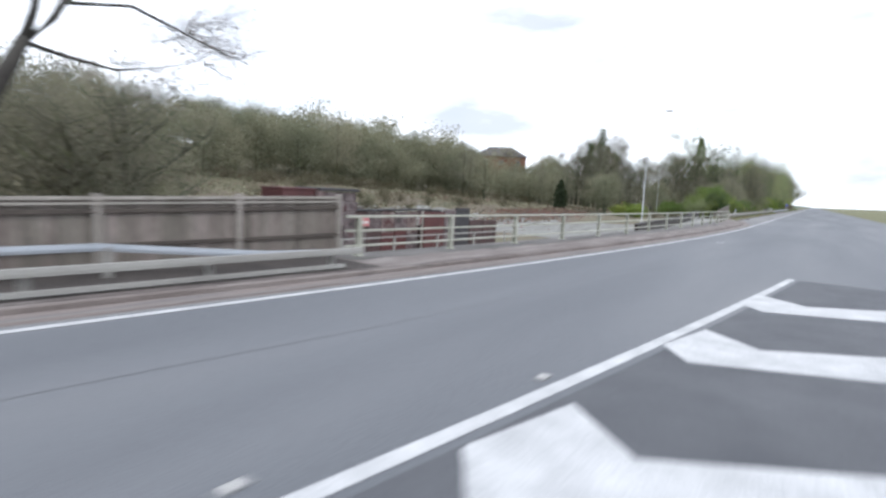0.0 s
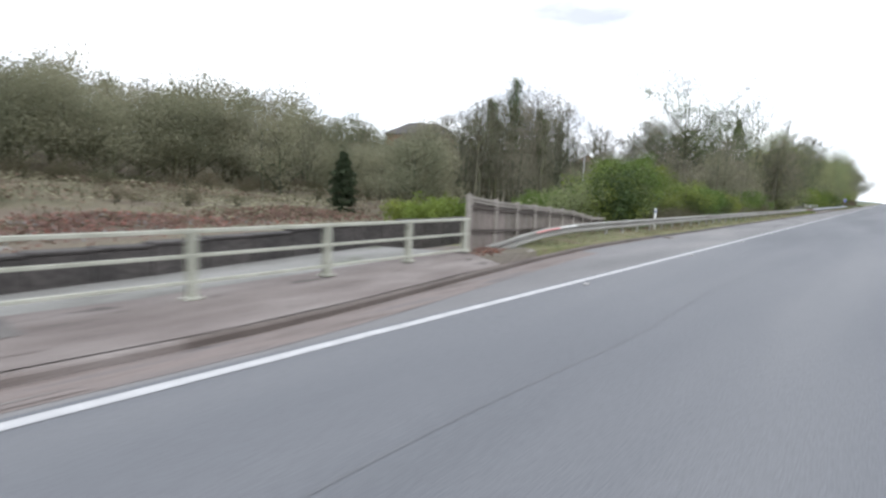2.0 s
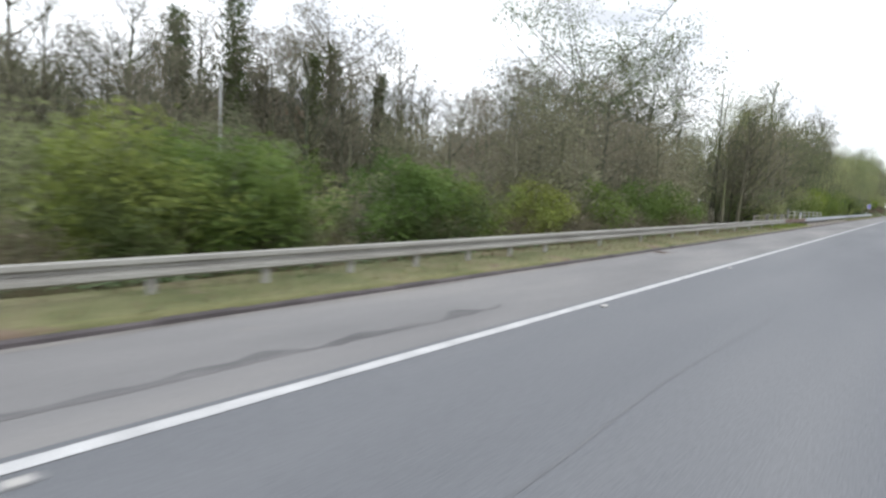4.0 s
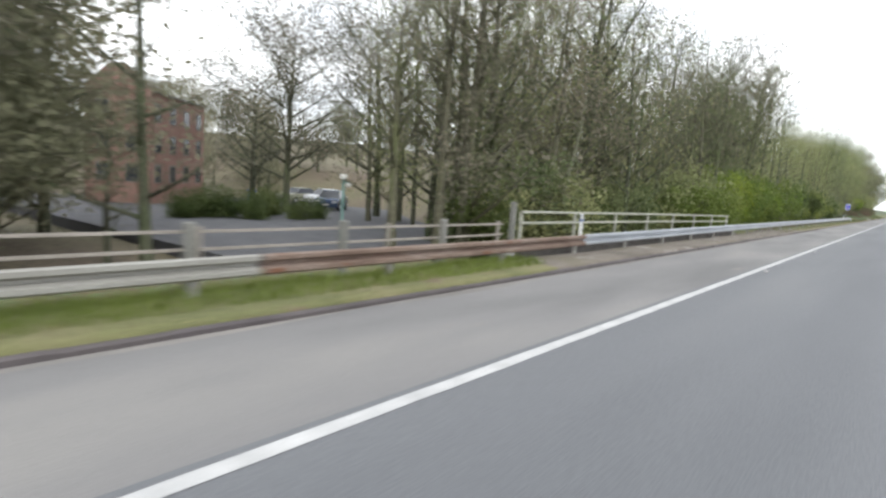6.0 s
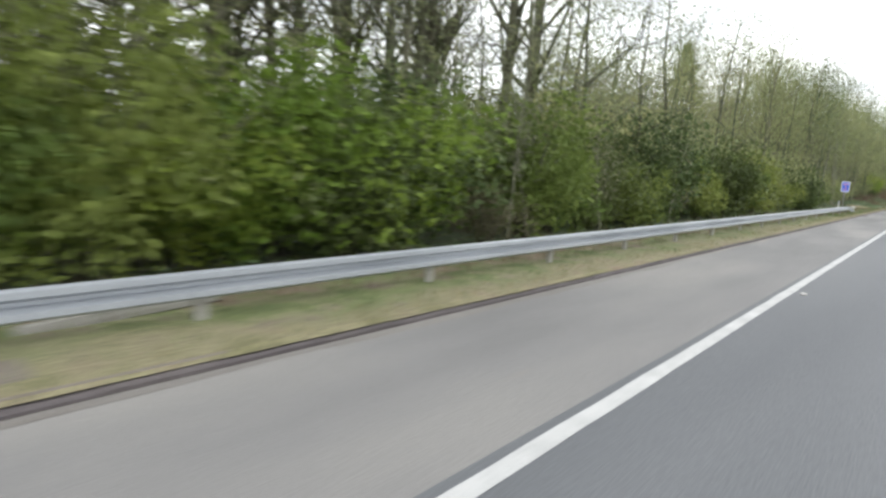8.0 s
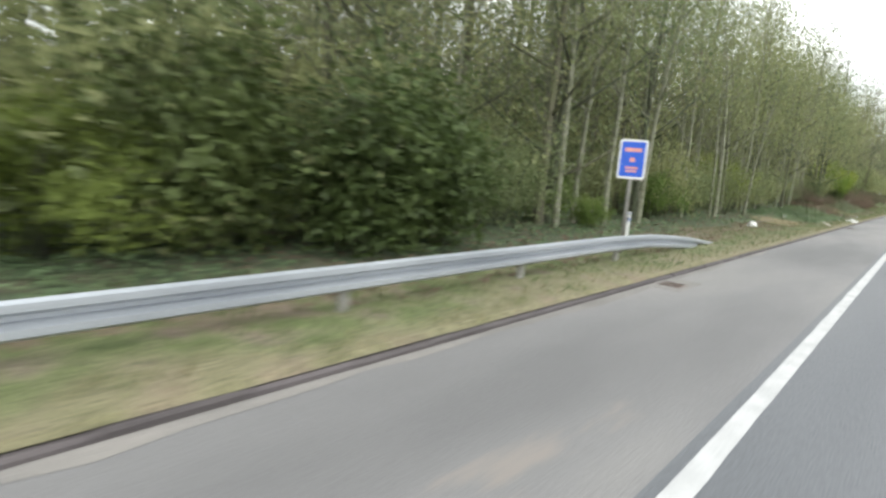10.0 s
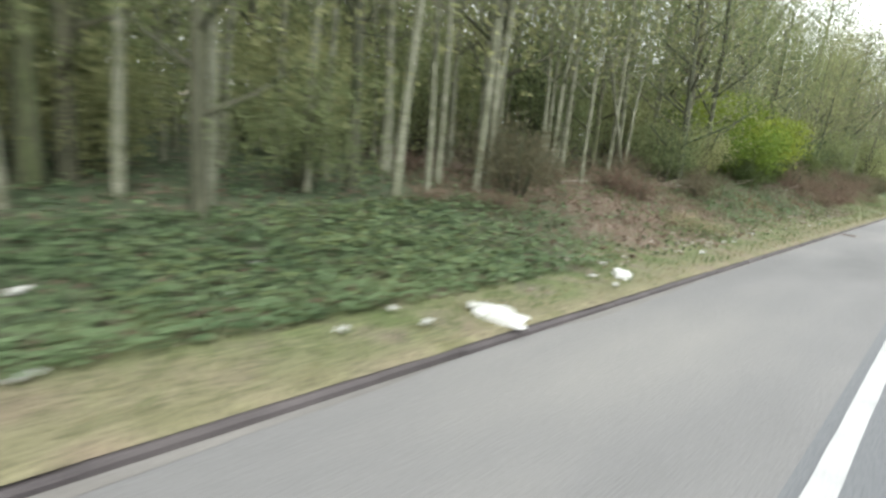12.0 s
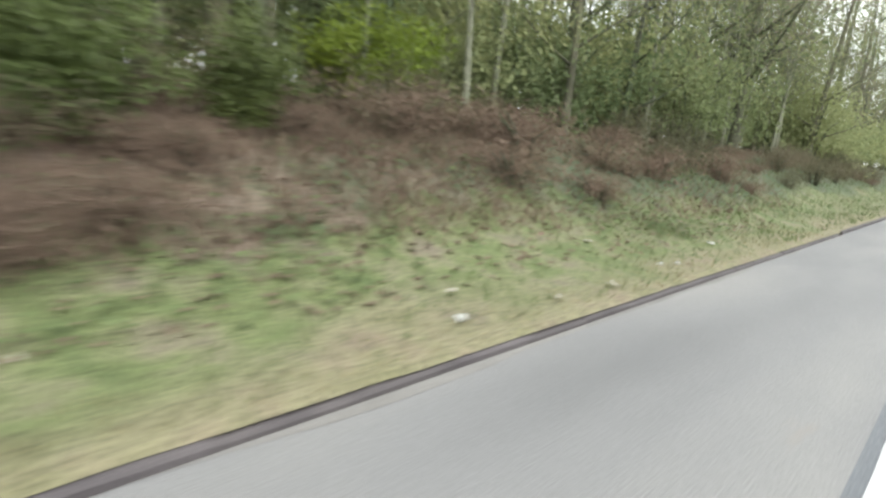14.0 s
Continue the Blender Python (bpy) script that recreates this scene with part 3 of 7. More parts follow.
def street_lamp(name, base, height, reach, yaw, label):
    e = tagged(new(name), label, "street lamp")
    e.matrix_world = pose(*base, 0, 0, yaw)
    vs, fs = tube([(0, 0, 0), (0, 0, 1.1), (0, 0, 1.15), (0, 0, height - 0.1), (0, 0, height)], [0.08, 0.075, 0.042, 0.034, 0.032], 12)
    link_mesh("pole", vs, fs, LAMPPOST, e, smooth=True)
    vs, fs = tube([(0, 0, height - 0.04), (0.25, 0, height + 0.03), (reach - 0.4, 0, height + 0.05)], [0.035, 0.03, 0.028], 8)
    link_mesh("arm", vs, fs, LAMPPOST, e, smooth=True)
    bm = bmesh.new()
    bm_box(bm, (reach - 0.15, 0, height + 0.05), (0.62, 0.2, 0.11), 0, 0.035)
    head = part("lamp_head", bm, STEEL_OLD, e, "grey lantern housing")
    bm = bmesh.new()
    bm_box(bm, (reach - 0.12, 0, height - 0.015), (0.44, 0.15, 0.05), 0, 0.02)
    part("lens", bm, WHITE, head, "clear lamp bowl")
    return e


street_lamp("street_lamp", (-7.82, -25.41, -1.2), 10.0, 1.65, 36, "tall grey steel street lamp standing by the railing")
street_lamp("street_lamp", (-17.9, 23.8, -0.7), 6.4, 1.0, 134, "slim grey street lamp standing among the trees")

# ---- guard rail ----
SIGN_RED = node_mat("sign_red_lettering", [(0.62, 0.27, 0.27), (0.7, 0.33, 0.3)], 3, 0.5, 0, 0, 30, 0.05)
RAIL_X = -3.42
W_BEAM = [(0.0, 0.0), (0.05, -0.02), (0.05, -0.075), (-0.035, -0.115), (-0.035, -0.15), (0.05, -0.19), (0.05, -0.245), (0.0, -0.275),
          (-0.006, -0.272), (0.042, -0.241), (0.042, -0.193), (-0.043, -0.153), (-0.043, -0.112), (0.042, -0.072), (0.042, -0.024), (-0.006, -0.004)]
guard = tagged(new("crash_barrier"), "corrugated steel crash barrier on short posts along the verge", "crash barrier")


def beam_path(pts):
    out = []
    for i, (x, y0, z) in enumerate(pts):
        a, b = pts[max(0, i - 1)], pts[min(len(pts) - 1, i + 1)]
        out.append((x, y0, z, math.atan2(-(b[0] - a[0]), b[1] - a[1])))
    return out


beams = [
    ("ramped_end_beam", [(-3.0, -13.7, 0.3), (-2.95, -13.0, 0.38), (-3.0, -12.0, 0.5), (-3.1, -10.6, 0.6), (-3.25, -8.6, 0.65), (RAIL_X, -5.5, 0.64)], STEEL_OLD),
    ("old_beam", [(RAIL_X, -5.45, 0.64), (RAIL_X, 5, 0.64), (RAIL_X, 20, 0.63), (RAIL_X, 40, 0.62), (RAIL_X, 58, 0.62)], STEEL_OLD),
    ("rusted_beam", [(RAIL_X, 58.05, 0.62), (RAIL_X, 63, 0.6), (RAIL_X, 67.2, 0.6)], RUST),
    ("new_beam", [(RAIL_X, 67.15, 0.61), (RAIL_X, 80, 0.62), (RAIL_X, 100, 0.63), (RAIL_X, 125, 0.63), (RAIL_X, 146.5, 0.63), (RAIL_X, 148.2, 0.59), (RAIL_X - 0.02, 149.6, 0.5), (RAIL_X - 0.05, 151, 0.38), (RAIL_X - 0.1, 152.4, 0.22), (RAIL_X - 0.15, 153.6, 0.1)], STEEL),
]
for nm, pts, mat in beams:
    sweep(nm, W_BEAM, beam_path(pts), mat, guard, smooth=False)
bm = bmesh.new()
bm_box(bm, (0, 0, 0.24), (0.012, 0.1, 0.62))
bm_box(bm, (-0.03, 0.045, 0.24), (0.06, 0.01, 0.62))
bm_box(bm, (-0.03, -0.045, 0.24), (0.06, 0.01, 0.62))
gpost = part("post", bm, STEEL_OLD, guard)
gpost.location = (RAIL_X - 0.045, -5.2, 0)
for i in range(1, 58):
    y0 = -5.2 + (1.6 if i < 20 else 0) * i + (0 if i < 20 else 1.6 * 19 + 3.2 * (i - 19))
    if y0 > 149:
        break
    o = gpost.copy()
    scene.collection.objects.link(o)
    o.location = (RAIL_X - 0.045, y0, 0)

tape_pts = lambda a, b: [(-3.1 - 0.075 * (y0 + 10.6) + 0.057, y0, float(np.interp(y0, [-13, -12, -10.6, -8.6, -5.5], [0.38, 0.5, 0.6, 0.65, 0.64])) - 0.022) for y0 in np.linspace(a, b, 6)]
sweep("red_tape", [(0, -0.05), (0.004, -0.05), (0.004, 0), (0, 0)], beam_path(tape_pts(-11.2, -9.6)), SIGN_RED, guard, "red warning tape")
sweep("white_tape", [(0, -0.05), (0.004, -0.05), (0.004, 0), (0, 0)], beam_path(tape_pts(-9.58, -8.2)), WHITE, guard, "white warning tape")

# second low barrier before the railing
low = tagged(new("low_barrier"), "dulled steel double box-beam barrier before the railing", "crash barrier")
BOXB = [(-0.05, -0.11), (0.05, -0.11), (0.055, -0.06), (0.05, 0), (-0.05, 0)]
sweep("front_beam", BOXB, beam_path([*[(-1.3, -100 + 4 * k, 0.46) for k in range(9)], (-1.28, -64.05, 0.47)]), STEEL_OLD, low)
sweep("rear_beam", BOXB, beam_path([*[(-2.25, -100 + 4 * k, 0.63) for k in range(8)], (-2.25, -68.4, 0.63), (-2.05, -67.6, 0.57), (-1.5, -66.0, 0.47), (-1.37, -65.0, 0.46)]), STEEL, low)
sweep("lower_beam", [(-0.03, -0.07), (0.03, -0.07), (0.03, 0), (-0.03, 0)], beam_path([*[(-1.13, -100 + 4 * k, 0.2) for k in range(9)], (-1.15, -64.6, 0.2)]), STEEL_OLD, low)
for i in range(14):
    box("post", (-1.42, -64.7 - 2.4 * i, 0.2), (0.08, 0.1, 0.42), STEEL_OLD, low, 0, 0.004)
    if i:
        box("post", (-2.2, -65.9 - 2.4 * i, 0.28), (0.08, 0.1, 0.6), STEEL_OLD, low, 0, 0.004)


# ---- timber fences ----
def board_fence(name, stations, label, rail_side):
    """stations: x, y, ground z, top z at each post."""
    e = tagged(new(name), label, "fence")
    rr = random.Random(9)
    for i, (x, y0, g, t) in enumerate(stations):
        box("post", (x, y0, (g + t + 0.05) / 2), (0.1, 0.1, t + 0.05 - g), FENCERAIL, e, 0, 0.01)
        if i + 1 == len(stations):
            break
        x2, y2, g2, t2 = stations[i + 1]
        d = Vector((x2 - x, y2 - y0, 0))
        ln, ang = d.length, math.atan2(d.y, d.x)
        side = Vector((d.y, -d.x, 0)).normalized() * rail_side
        n = max(6, int(ln / 0.14))
        for k in range(n):
            f = (k + 0.5) / n
            zt, zg = t + (t2 - t) * f - 0.04 + rr.uniform(-0.01, 0.01), g + (g2 - g) * f
            c = Vector((x, y0, 0)) + d * f - side * 0.03
            box("board", (c.x, c.y, (zt + zg) / 2), (ln / n * 0.97, 0.018, zt - zg), WOODFENCE, e, ang, 0)
        for hgt, sz in ((0.985, 0.055), (0.925, 0.04), (0.84, 0.06), (0.45, 0.06), (0.06, 0.12)):
            a = Vector((x, y0, g + (t - g) * hgt)) + side * 0.025
            b = Vector((x2, y2, g2 + (t2 - g2) * hgt)) + side * 0.025
            m = (a + b) / 2
            bm = bmesh.new()
            tilt = math.atan2(b.z - a.z, ln)
            bmesh.ops.create_cube(bm, size=1, matrix=Matrix.Translation(m) @ Matrix.Rotation(ang, 4, "Z") @ Matrix.Rotation(-tilt, 4, "Y") @ Matrix.Diagonal((ln, 0.05, sz, 1)))
            # the two middle rails are coloured dark to draw the shade beneath them
            part("rail", bm, FENCERAIL if hgt > 0.9 else DARKRAIL if hgt > 0.1 else WOODFENCE, e)
    return e


board_fence("timber_fence", [(-2.85, -82.76 + 2.42 * i, -0.12, 1.42 - 0.055 * min(4, 8 - i)) for i in range(9)], "weathered brown close-boarded fence with pale capping rail", 1)
board_fence("timber_fence", [(-2.78 - 0.333 * i, -14.72 + 1.565 * i, 0.12 - 0.06 * i, t) for i, t in enumerate((1.49, 1.36, 1.28, 1.2, 1.11, 1.02, 0.92, 0.77, 0.6, 0.52, 0.47))], "weathered grey-brown board fence stepping away behind the barrier", 1)

# ---- bridge parapet with two rails ----
bridge = tagged(new("bridge_railing"), "cream painted steel railing with two rails behind the crash barrier", "railing")
for z, nm in ((1.06, "top_rail"), (0.79, "lower_rail")):
    sweep(nm, [(-0.03, -0.055), (0.03, -0.055), (0.03, -0.006), (0.024, 0), (-0.024, 0), (-0.03, -0.006)], beam_path([(-4.4, 65.65, z + 0.06), (-4.4, 75, z), (-4.4, 85.6, z - 0.1)]), RAILPAINT, bridge)
for i in range(8):
    y0 = 65.72 + 2.84 * i
    bm = bmesh.new()
    zt = 1.08 - 0.16 * i / 7
    bm_box(bm, (-4.44, y0, zt / 2 - 0.1), (0.04, 0.11, zt + 0.2), 0, 0.006)
    bm_box(bm, (-4.47, y0, zt / 2 - 0.1), (0.07, 0.02, zt + 0.2))
    part("post", bm, RAILPAINT, bridge)
sill = tagged(sweep("bridge_edge", [(-0.25, -1.0), (0.35, -1.0), (0.35, 0.1), (-0.25, 0.12)], beam_path([(-4.4, 64.8, 0), (-4.4, 86.2, 0)]), LEDGE), "stained concrete bridge edge beam", "bridge edge", kind="structure")
# blocks added behind the barrier to make a dark band under its beam
plinth = tagged(new("barrier_plinth"), "dark concrete plinth added behind the crash barrier", "plinth")
for k in range(9):
    box("concrete_block", (-3.78, 65.7 + 2.1 * k, 0.16), (0.22, 2.08, 0.46 - 0.008 * k), PLINTH, plinth, 0, 0.02)
for y0, zt in ((65.35, 1.33), (62.8, 0.93), (60.2, 0.93), (57.6, 0.93)):
    e = tagged(new("concrete_post"), "weathered pale concrete fence post", "post", "concrete posts")
    e.location = (-4.45, y0, -0.3)
    box("shaft", (0, 0, (zt + 0.3) / 2), (0.13, 0.13, zt + 0.3), LEDGE, e, 0, 0.02)


# ---- marker posts, sign ----
REFLECT = node_mat("blue_grey_reflector", [(0.2, 0.24, 0.36), (0.28, 0.32, 0.42)], 4, 0.4, 0, 0, 30, 0.05)


def marker_post(x, y0, zt):
    e = tagged(new("marker_post"), "white plastic verge marker post with a blue-grey band", "marker post", "verge marker posts")
    e.location = (x, y0, 0.05)
    e.rotation_euler = (0, 0, radians(-20))
    bm = bmesh.new()
    bm_box(bm, (0, 0, (zt - 0.05) / 2), (0.11, 0.05, zt - 0.05), 0, 0.015)
    part("body", bm, WHITE, e)
    box("reflector", (0, 0, zt - 0.22), (0.118, 0.058, 0.09), REFLECT, e, 0, 0.003, "blue-grey reflective band")
    box("cap_band", (0, 0, zt - 0.09), (0.114, 0.054, 0.03), REFLECT, e, 0, 0.003, "thin blue-grey band")


marker_post(-3.85, 1.3, 1.05)
marker_post(-3.88, 67.82, 1.09)
marker_post(-4.2, 148.83, 0.96)

SIGN_BLUE = node_mat("sign_blue", [(0.02, 0.09, 0.52), (0.03, 0.12, 0.62)], 3, 0.45, 0, 0, 30, 0.05)
sign = tagged(new("road_sign"), "blue road sign with white border and faded red lettering", "road sign")
sign.matrix_world = pose(-3.82, 147.75, 0.1, 0, 0, 16)
vs, fs = tube([(0, 0.05, 0), (0, 0.05, 1.55), (0, 0.05, 2.25)], [0.04, 0.04, 0.04], 10)
link_mesh("post", vs, fs, STEEL_OLD, sign, smooth=True)


def plate(name, w, h, z, y0, mat, parent, label="", r=0.06, th=0.012):
    pts = []
    for cx, cz, a0 in ((w / 2 - r, h / 2 - r, 0), (-w / 2 + r, h / 2 - r, 90), (-w / 2 + r, -h / 2 + r, 180), (w / 2 - r, -h / 2 + r, 270)):
        for k in range(5):
            a = radians(a0 + 22.5 * k)
            pts.append((cx + r * math.cos(a), cz + r * math.sin(a)))
    n = len(pts)
    vs = [(a, y0, z + b) for a, b in pts] + [(a, y0 + th, z + b) for a, b in pts]
    fs = [tuple(range(n)), tuple(range(n, 2 * n))[::-1]] + [(k, n + k, n + (k + 1) % n, (k + 1) % n) for k in range(n)]
    return link_mesh(name, vs, fs, mat, parent, label)


board = plate("panel", 0.54, 0.78, 1.97, 0.0, WHITE, sign, "white bordered panel")
plate("blue_field", 0.46, 0.69, 1.97, -0.004, SIGN_BLUE, board, "blue field", 0.03, 0.003)
for z, wd, hh in ((2.155, 0.32, 0.075), (1.96, 0.1, 0.085), (1.8, 0.23, 0.045), (1.735, 0.21, 0.04)):
    plate("text_bar", wd, hh, z, -0.007, SIGN_RED, board, "faded red lettering bar", 0.012, 0.002)


# ---- trees and shrubs ----
def leaf_cloud(centres, spread, count, size, rg, flat=0.6, aspect=0.6):
    """Small folded leaf blades scattered round centres; returns vertices and faces."""
    c = np.array(centres, float)
    pick = c[rg.integers(0, len(c), count)] + np.clip(rg.normal(0, 1, (count, 3)), -1.5, 1.5) * np.array([spread, spread, spread * flat])
    a = rg.normal(0, 1, (count, 3))
    a /= np.linalg.norm(a, axis=1)[:, None]
    b = np.cross(a, rg.normal(0, 1, (count, 3)))
    b /= np.linalg.norm(b, axis=1)[:, None]
    s = size * rg.uniform(0.55, 1.5, (count, 1))
    v = np.stack([pick - a * s, pick + b * s * aspect * 1.5, pick + a * s], 1).reshape(-1, 3)
    f = np.arange(count * 3).reshape(-1, 3)
    return v, f


def skeleton_tree(seed, height, radius, spread, start=0.3, limbs=9, lean=0.04, twigs=4, up=0.5, dome=False, fine=0):
    """Trunk, limbs and twigs as one wood mesh, and the places where leaves grow."""
    rr = random.Random(seed)
    vs, fs, tips = [], [], []

    def add(pts, rad, sides):
        v, f = tube(pts, rad, sides)
        o = len(vs)
        vs.extend(v)
        fs.extend([tuple(i + o for i in q) for q in f])

    lx, ly = rr.uniform(-lean, lean) * height, rr.uniform(-lean, lean) * height
    trunk = [Vector((lx * t * t + rr.uniform(-1, 1) * 0.012 * height * t, ly * t * t + rr.uniform(-1, 1) * 0.012 * height * t, height * t)) for t in (0, 0.12, 0.28, 0.45, 0.62, 0.8, 0.97)]
    add([trunk[0] - Vector((0, 0, 0.4))] + trunk, [radius * 1.35, radius * 1.2, radius * 0.95, radius * 0.82, radius * 0.66, radius * 0.48, radius * 0.28, radius * 0.08], 7)
    for i in range(limbs):
        t = start + (0.95 - start) * (i + rr.random()) / limbs
        k = min(5, int(t * 6))
        base = trunk[k].lerp(trunk[k + 1], t * 6 - k if t * 6 - k < 1 else 1)
        an = i * 2.4 + rr.uniform(-0.5, 0.5)
        reach = spread * (1.15 - 0.75 * max(0, t - start) / (1 - start)) * rr.uniform(0.7, 1.15)
        if dome:
            u = (t - start) / (1 - start)
            reach = spread * (0.5 + 0.6 * math.sin(math.pi * min(1, 0.15 + 0.75 * u))) * rr.uniform(0.8, 1.1)
        d = Vector((math.cos(an), math.sin(an), up * rr.uniform(0.5, 1.5)))
        mid, end = base + d * reach * 0.5 + Vector((0, 0, 0.05 * reach)), base + d * reach + Vector((0, 0, 0.2 * reach))
        r0 = radius * (0.5 - 0.32 * t)
        add([base, mid, end], [r0, r0 * 0.6, r0 * 0.15], 5)
        tips.append(end)
        for j in range(twigs):
            f = rr.uniform(0.3, 1.0)
            b0 = base.lerp(mid, f * 2) if f < 0.5 else mid.lerp(end, f * 2 - 1)
            td = Vector((rr.uniform(-1, 1), rr.uniform(-1, 1), rr.uniform(0.0, 1.1))).normalized() * reach * rr.uniform(0.3, 0.55)
            e0 = b0 + td
            add([b0, b0 + td * 0.5 + Vector((0, 0, -0.03 * reach)), e0], [r0 * 0.3, r0 * 0.2, r0 * 0.06], 3)
            tips += [b0 + td * 0.5, e0]
            for q in range(fine):
                g0 = b0 + td * rr.uniform(0.25, 0.95)
                sd = (td.normalized() * 0.6 + Vector((rr.uniform(-1, 1), rr.uniform(-1, 1), rr.uniform(-0.3, 0.9)))).normalized() * reach * rr.uniform(0.12, 0.26)
                o = len(vs)
                w = Vector((sd.y, -sd.x, 0.1)).normalized() * max(0.006, r0 * 0.09)
                vs.extend([g0 - w, g0 + w, g0 + Vector((0, 0, 1.5 * w.length)), g0 + sd])
                fs.extend([(o, o + 1, o + 3), (o + 1, o + 2, o + 3), (o + 2, o, o + 3)])
                tips.append(g0 + sd)
    tips.append(trunk[-1])
    return vs, fs, tips


def make_tree(name, label, seed, height, radius, spread, leaf_mat, leaf_n, leaf_size, leaf_spread, bark=BARK, base=None, crown=True, flat=0.6, category="tree", **kw):
    e = tagged(new(name), label, category)
    vs, fs, tips = skeleton_tree(seed, height, radius, spread, **kw)
    link_mesh("trunk", vs, fs, bark, e, smooth=True)
    if crown:
        v, f = leaf_cloud(tips, leaf_spread, leaf_n, leaf_size, np.random.default_rng(seed), flat)
        link_mesh("crown", v, f, leaf_mat, e)
    return e


def shrub(name, label, seed, w, h, mat, n, size, category="shrub", aspect=0.6, lump=0.085):
    """Several stems from the ground under an uneven leafy mass of clumps."""
    rr, rg = random.Random(seed), np.random.default_rng(seed)
    e = tagged(new(name), label, category)
    vs, fs, tips = [], [], []
    for i in range(9):
        an, lean = rr.uniform(0, 6.28), rr.uniform(0.1, 0.9)
        hh = h * rr.uniform(0.6, 1.0) * (1 - 0.3 * lean)
        top = Vector((math.cos(an) * w * 0.5 * lean, math.sin(an) * w * 0.5 * lean, hh))
        v, f = tube([(math.cos(an) * 0.1, math.sin(an) * 0.1, -0.3), top * 0.5 + Vector((0, 0, 0.1 * h)), top], [0.045, 0.03, 0.008], 4)
        o = len(vs)
        vs.extend(v), fs.extend([tuple(k + o for k in q) for q in f])
        for t in (0.35, 0.55, 0.75, 0.92):
            tips.append(top * t + Vector((rr.gauss(0, 0.14) * w, rr.gauss(0, 0.14) * w, rr.gauss(0, 0.06) * h)))
            tips.append(top * t + Vector((rr.gauss(0, 0.2) * w, rr.gauss(0, 0.2) * w, rr.gauss(0, 0.05) * h)))
    link_mesh("stem", vs, fs, BARK, e, smooth=True)["kind"] = "stuff"
    v, f = leaf_cloud(tips, lump * (w + h) / 2 + 0.06, n, size, rg, 0.9, aspect)
    v[:, 2] = np.maximum(v[:, 2], 0.02)
    link_mesh("foliage", v, f, mat, e)
    return e


sway = random.Random(77)


def place(proto, x, y0, s=1.0, turn=None, sink=0.0, label=None):
    rr = sway
    m = Matrix.LocRotScale((x, y0, ground_z(x, y0) - sink), Euler((rr.uniform(-0.03, 0.03), rr.uniform(-0.03, 0.03), rr.uniform(0, 6.28) if turn is None else turn)), None)
    o = copy_thing(proto, m)
    o.scale = (s, s, s * rr.uniform(0.9, 1.12))
    if label:
        o["label"] = label
    return o


def retire(*protos):
    for p in protos:
        for o in (*p.children_recursive, p):
            bpy.data.objects.remove(o)


FAR = [make_tree("broadleaf_tree", "hazy olive-green broadleaf tree in early leaf on the hillside", 11 + i, 8 + i, 0.2, 3.9, LEAF_OLIVE, 4300, 0.14, 1.0, limbs=12, start=0.06, twigs=3, flat=0.8) for i in range(3)]
TWIGGY = [make_tree("budding_tree", "grey-brown tree in bud with fine bare twigs", 31 + i, 9.5 + i, 0.17, 3.0, LEAF_TWIG, 2700, 0.07, 0.6, limbs=13, start=0.15, twigs=6) for i in range(3)]
BARE = [make_tree("bare_tree", "bare leafless tree with fine upright twigs", 41 + i, 12, 0.2, 2.7, LEAF_TWIG, 1300, 0.045, 0.22, limbs=17, start=0.3, twigs=11, up=1.1, fine=4) for i in range(2)]
BROAD = [make_tree("broad_bare_tree", "broad-crowned tree with fine bare twigs just in bud", 181 + i, 10, 0.2, (3.6, 4.0, 5.2)[i], LEAF_WOOD if i == 2 else LEAF_TWIG, (9500, 9500, 26000)[i], (0.07, 0.07, 0.06)[i], 0.34, limbs=26, start=0.22, twigs=11, up=0.55, flat=0.9, dome=True, fine=6) for i in range(3)]
WOOD = [make_tree("woodland_tree", "slim woodland tree with mossy trunk and thin spring leaves", 51 + i, 11 + i, 0.12, 2.4, LEAF_WOOD, 2700, 0.06, 0.85, limbs=14, start=0.12, twigs=4, lean=0.06) for i in range(4)]
BIRCHES = [make_tree("birch_tree", "pale-barked slender birch with sparse twigs", 71 + i, 10 + i, 0.085, 1.8, LEAF_WOOD, 1400, 0.056, 0.75, bark=BIRCH, limbs=12, start=0.3, twigs=4, lean=0.14, up=1.0) for i in range(4)]
GREENS = [shrub("hawthorn_bush", "dense bright green hawthorn bush in fresh leaf", 91 + i, 3.4, 3.4, LEAF_GREEN, 7600, 0.065, lump=0.06) for i in range(3)]
DULLS = [shrub("bramble_thicket", "tangled olive-brown bramble and twig thicket", 101 + i, 3.0, 2.0, LEAF_SCRUB, 2600, 0.075, aspect=0.25) for i in range(2)]
UNDER = [shrub("woodland_undergrowth", "olive-green woodland undergrowth of saplings", 131 + i, 4.5, 4.6, LEAF_WOOD, 3000, 0.096) for i in range(3)]
NEAR = [shrub("woodland_undergrowth", "olive-green saplings and thin undergrowth at the wood edge", 201 + i, 4.2, 4.4, LEAF_WOOD, 4600, 0.062) for i in range(2)]
GOLD = shrub("garden_bush", "yellow-green garden bush behind the fence", 111, 3.0, 2.2, LEAF_GOLD, 2600, 0.1)
LEAF_BRIGHT = node_mat("bright_spring_leaves", [(0.13, 0.195, 0.028), (0.215, 0.275, 0.047)], 0.5, 0.6, 0, 0, 20, 0.2, rand=0.15, leaf=0.4)
BRIGHT = shrub("field_maple_bush", "bright yellow-green bush in fresh leaf on the bank", 141, 4.0, 3.4, LEAF_BRIGHT, 8000, 0.065, lump=0.065)
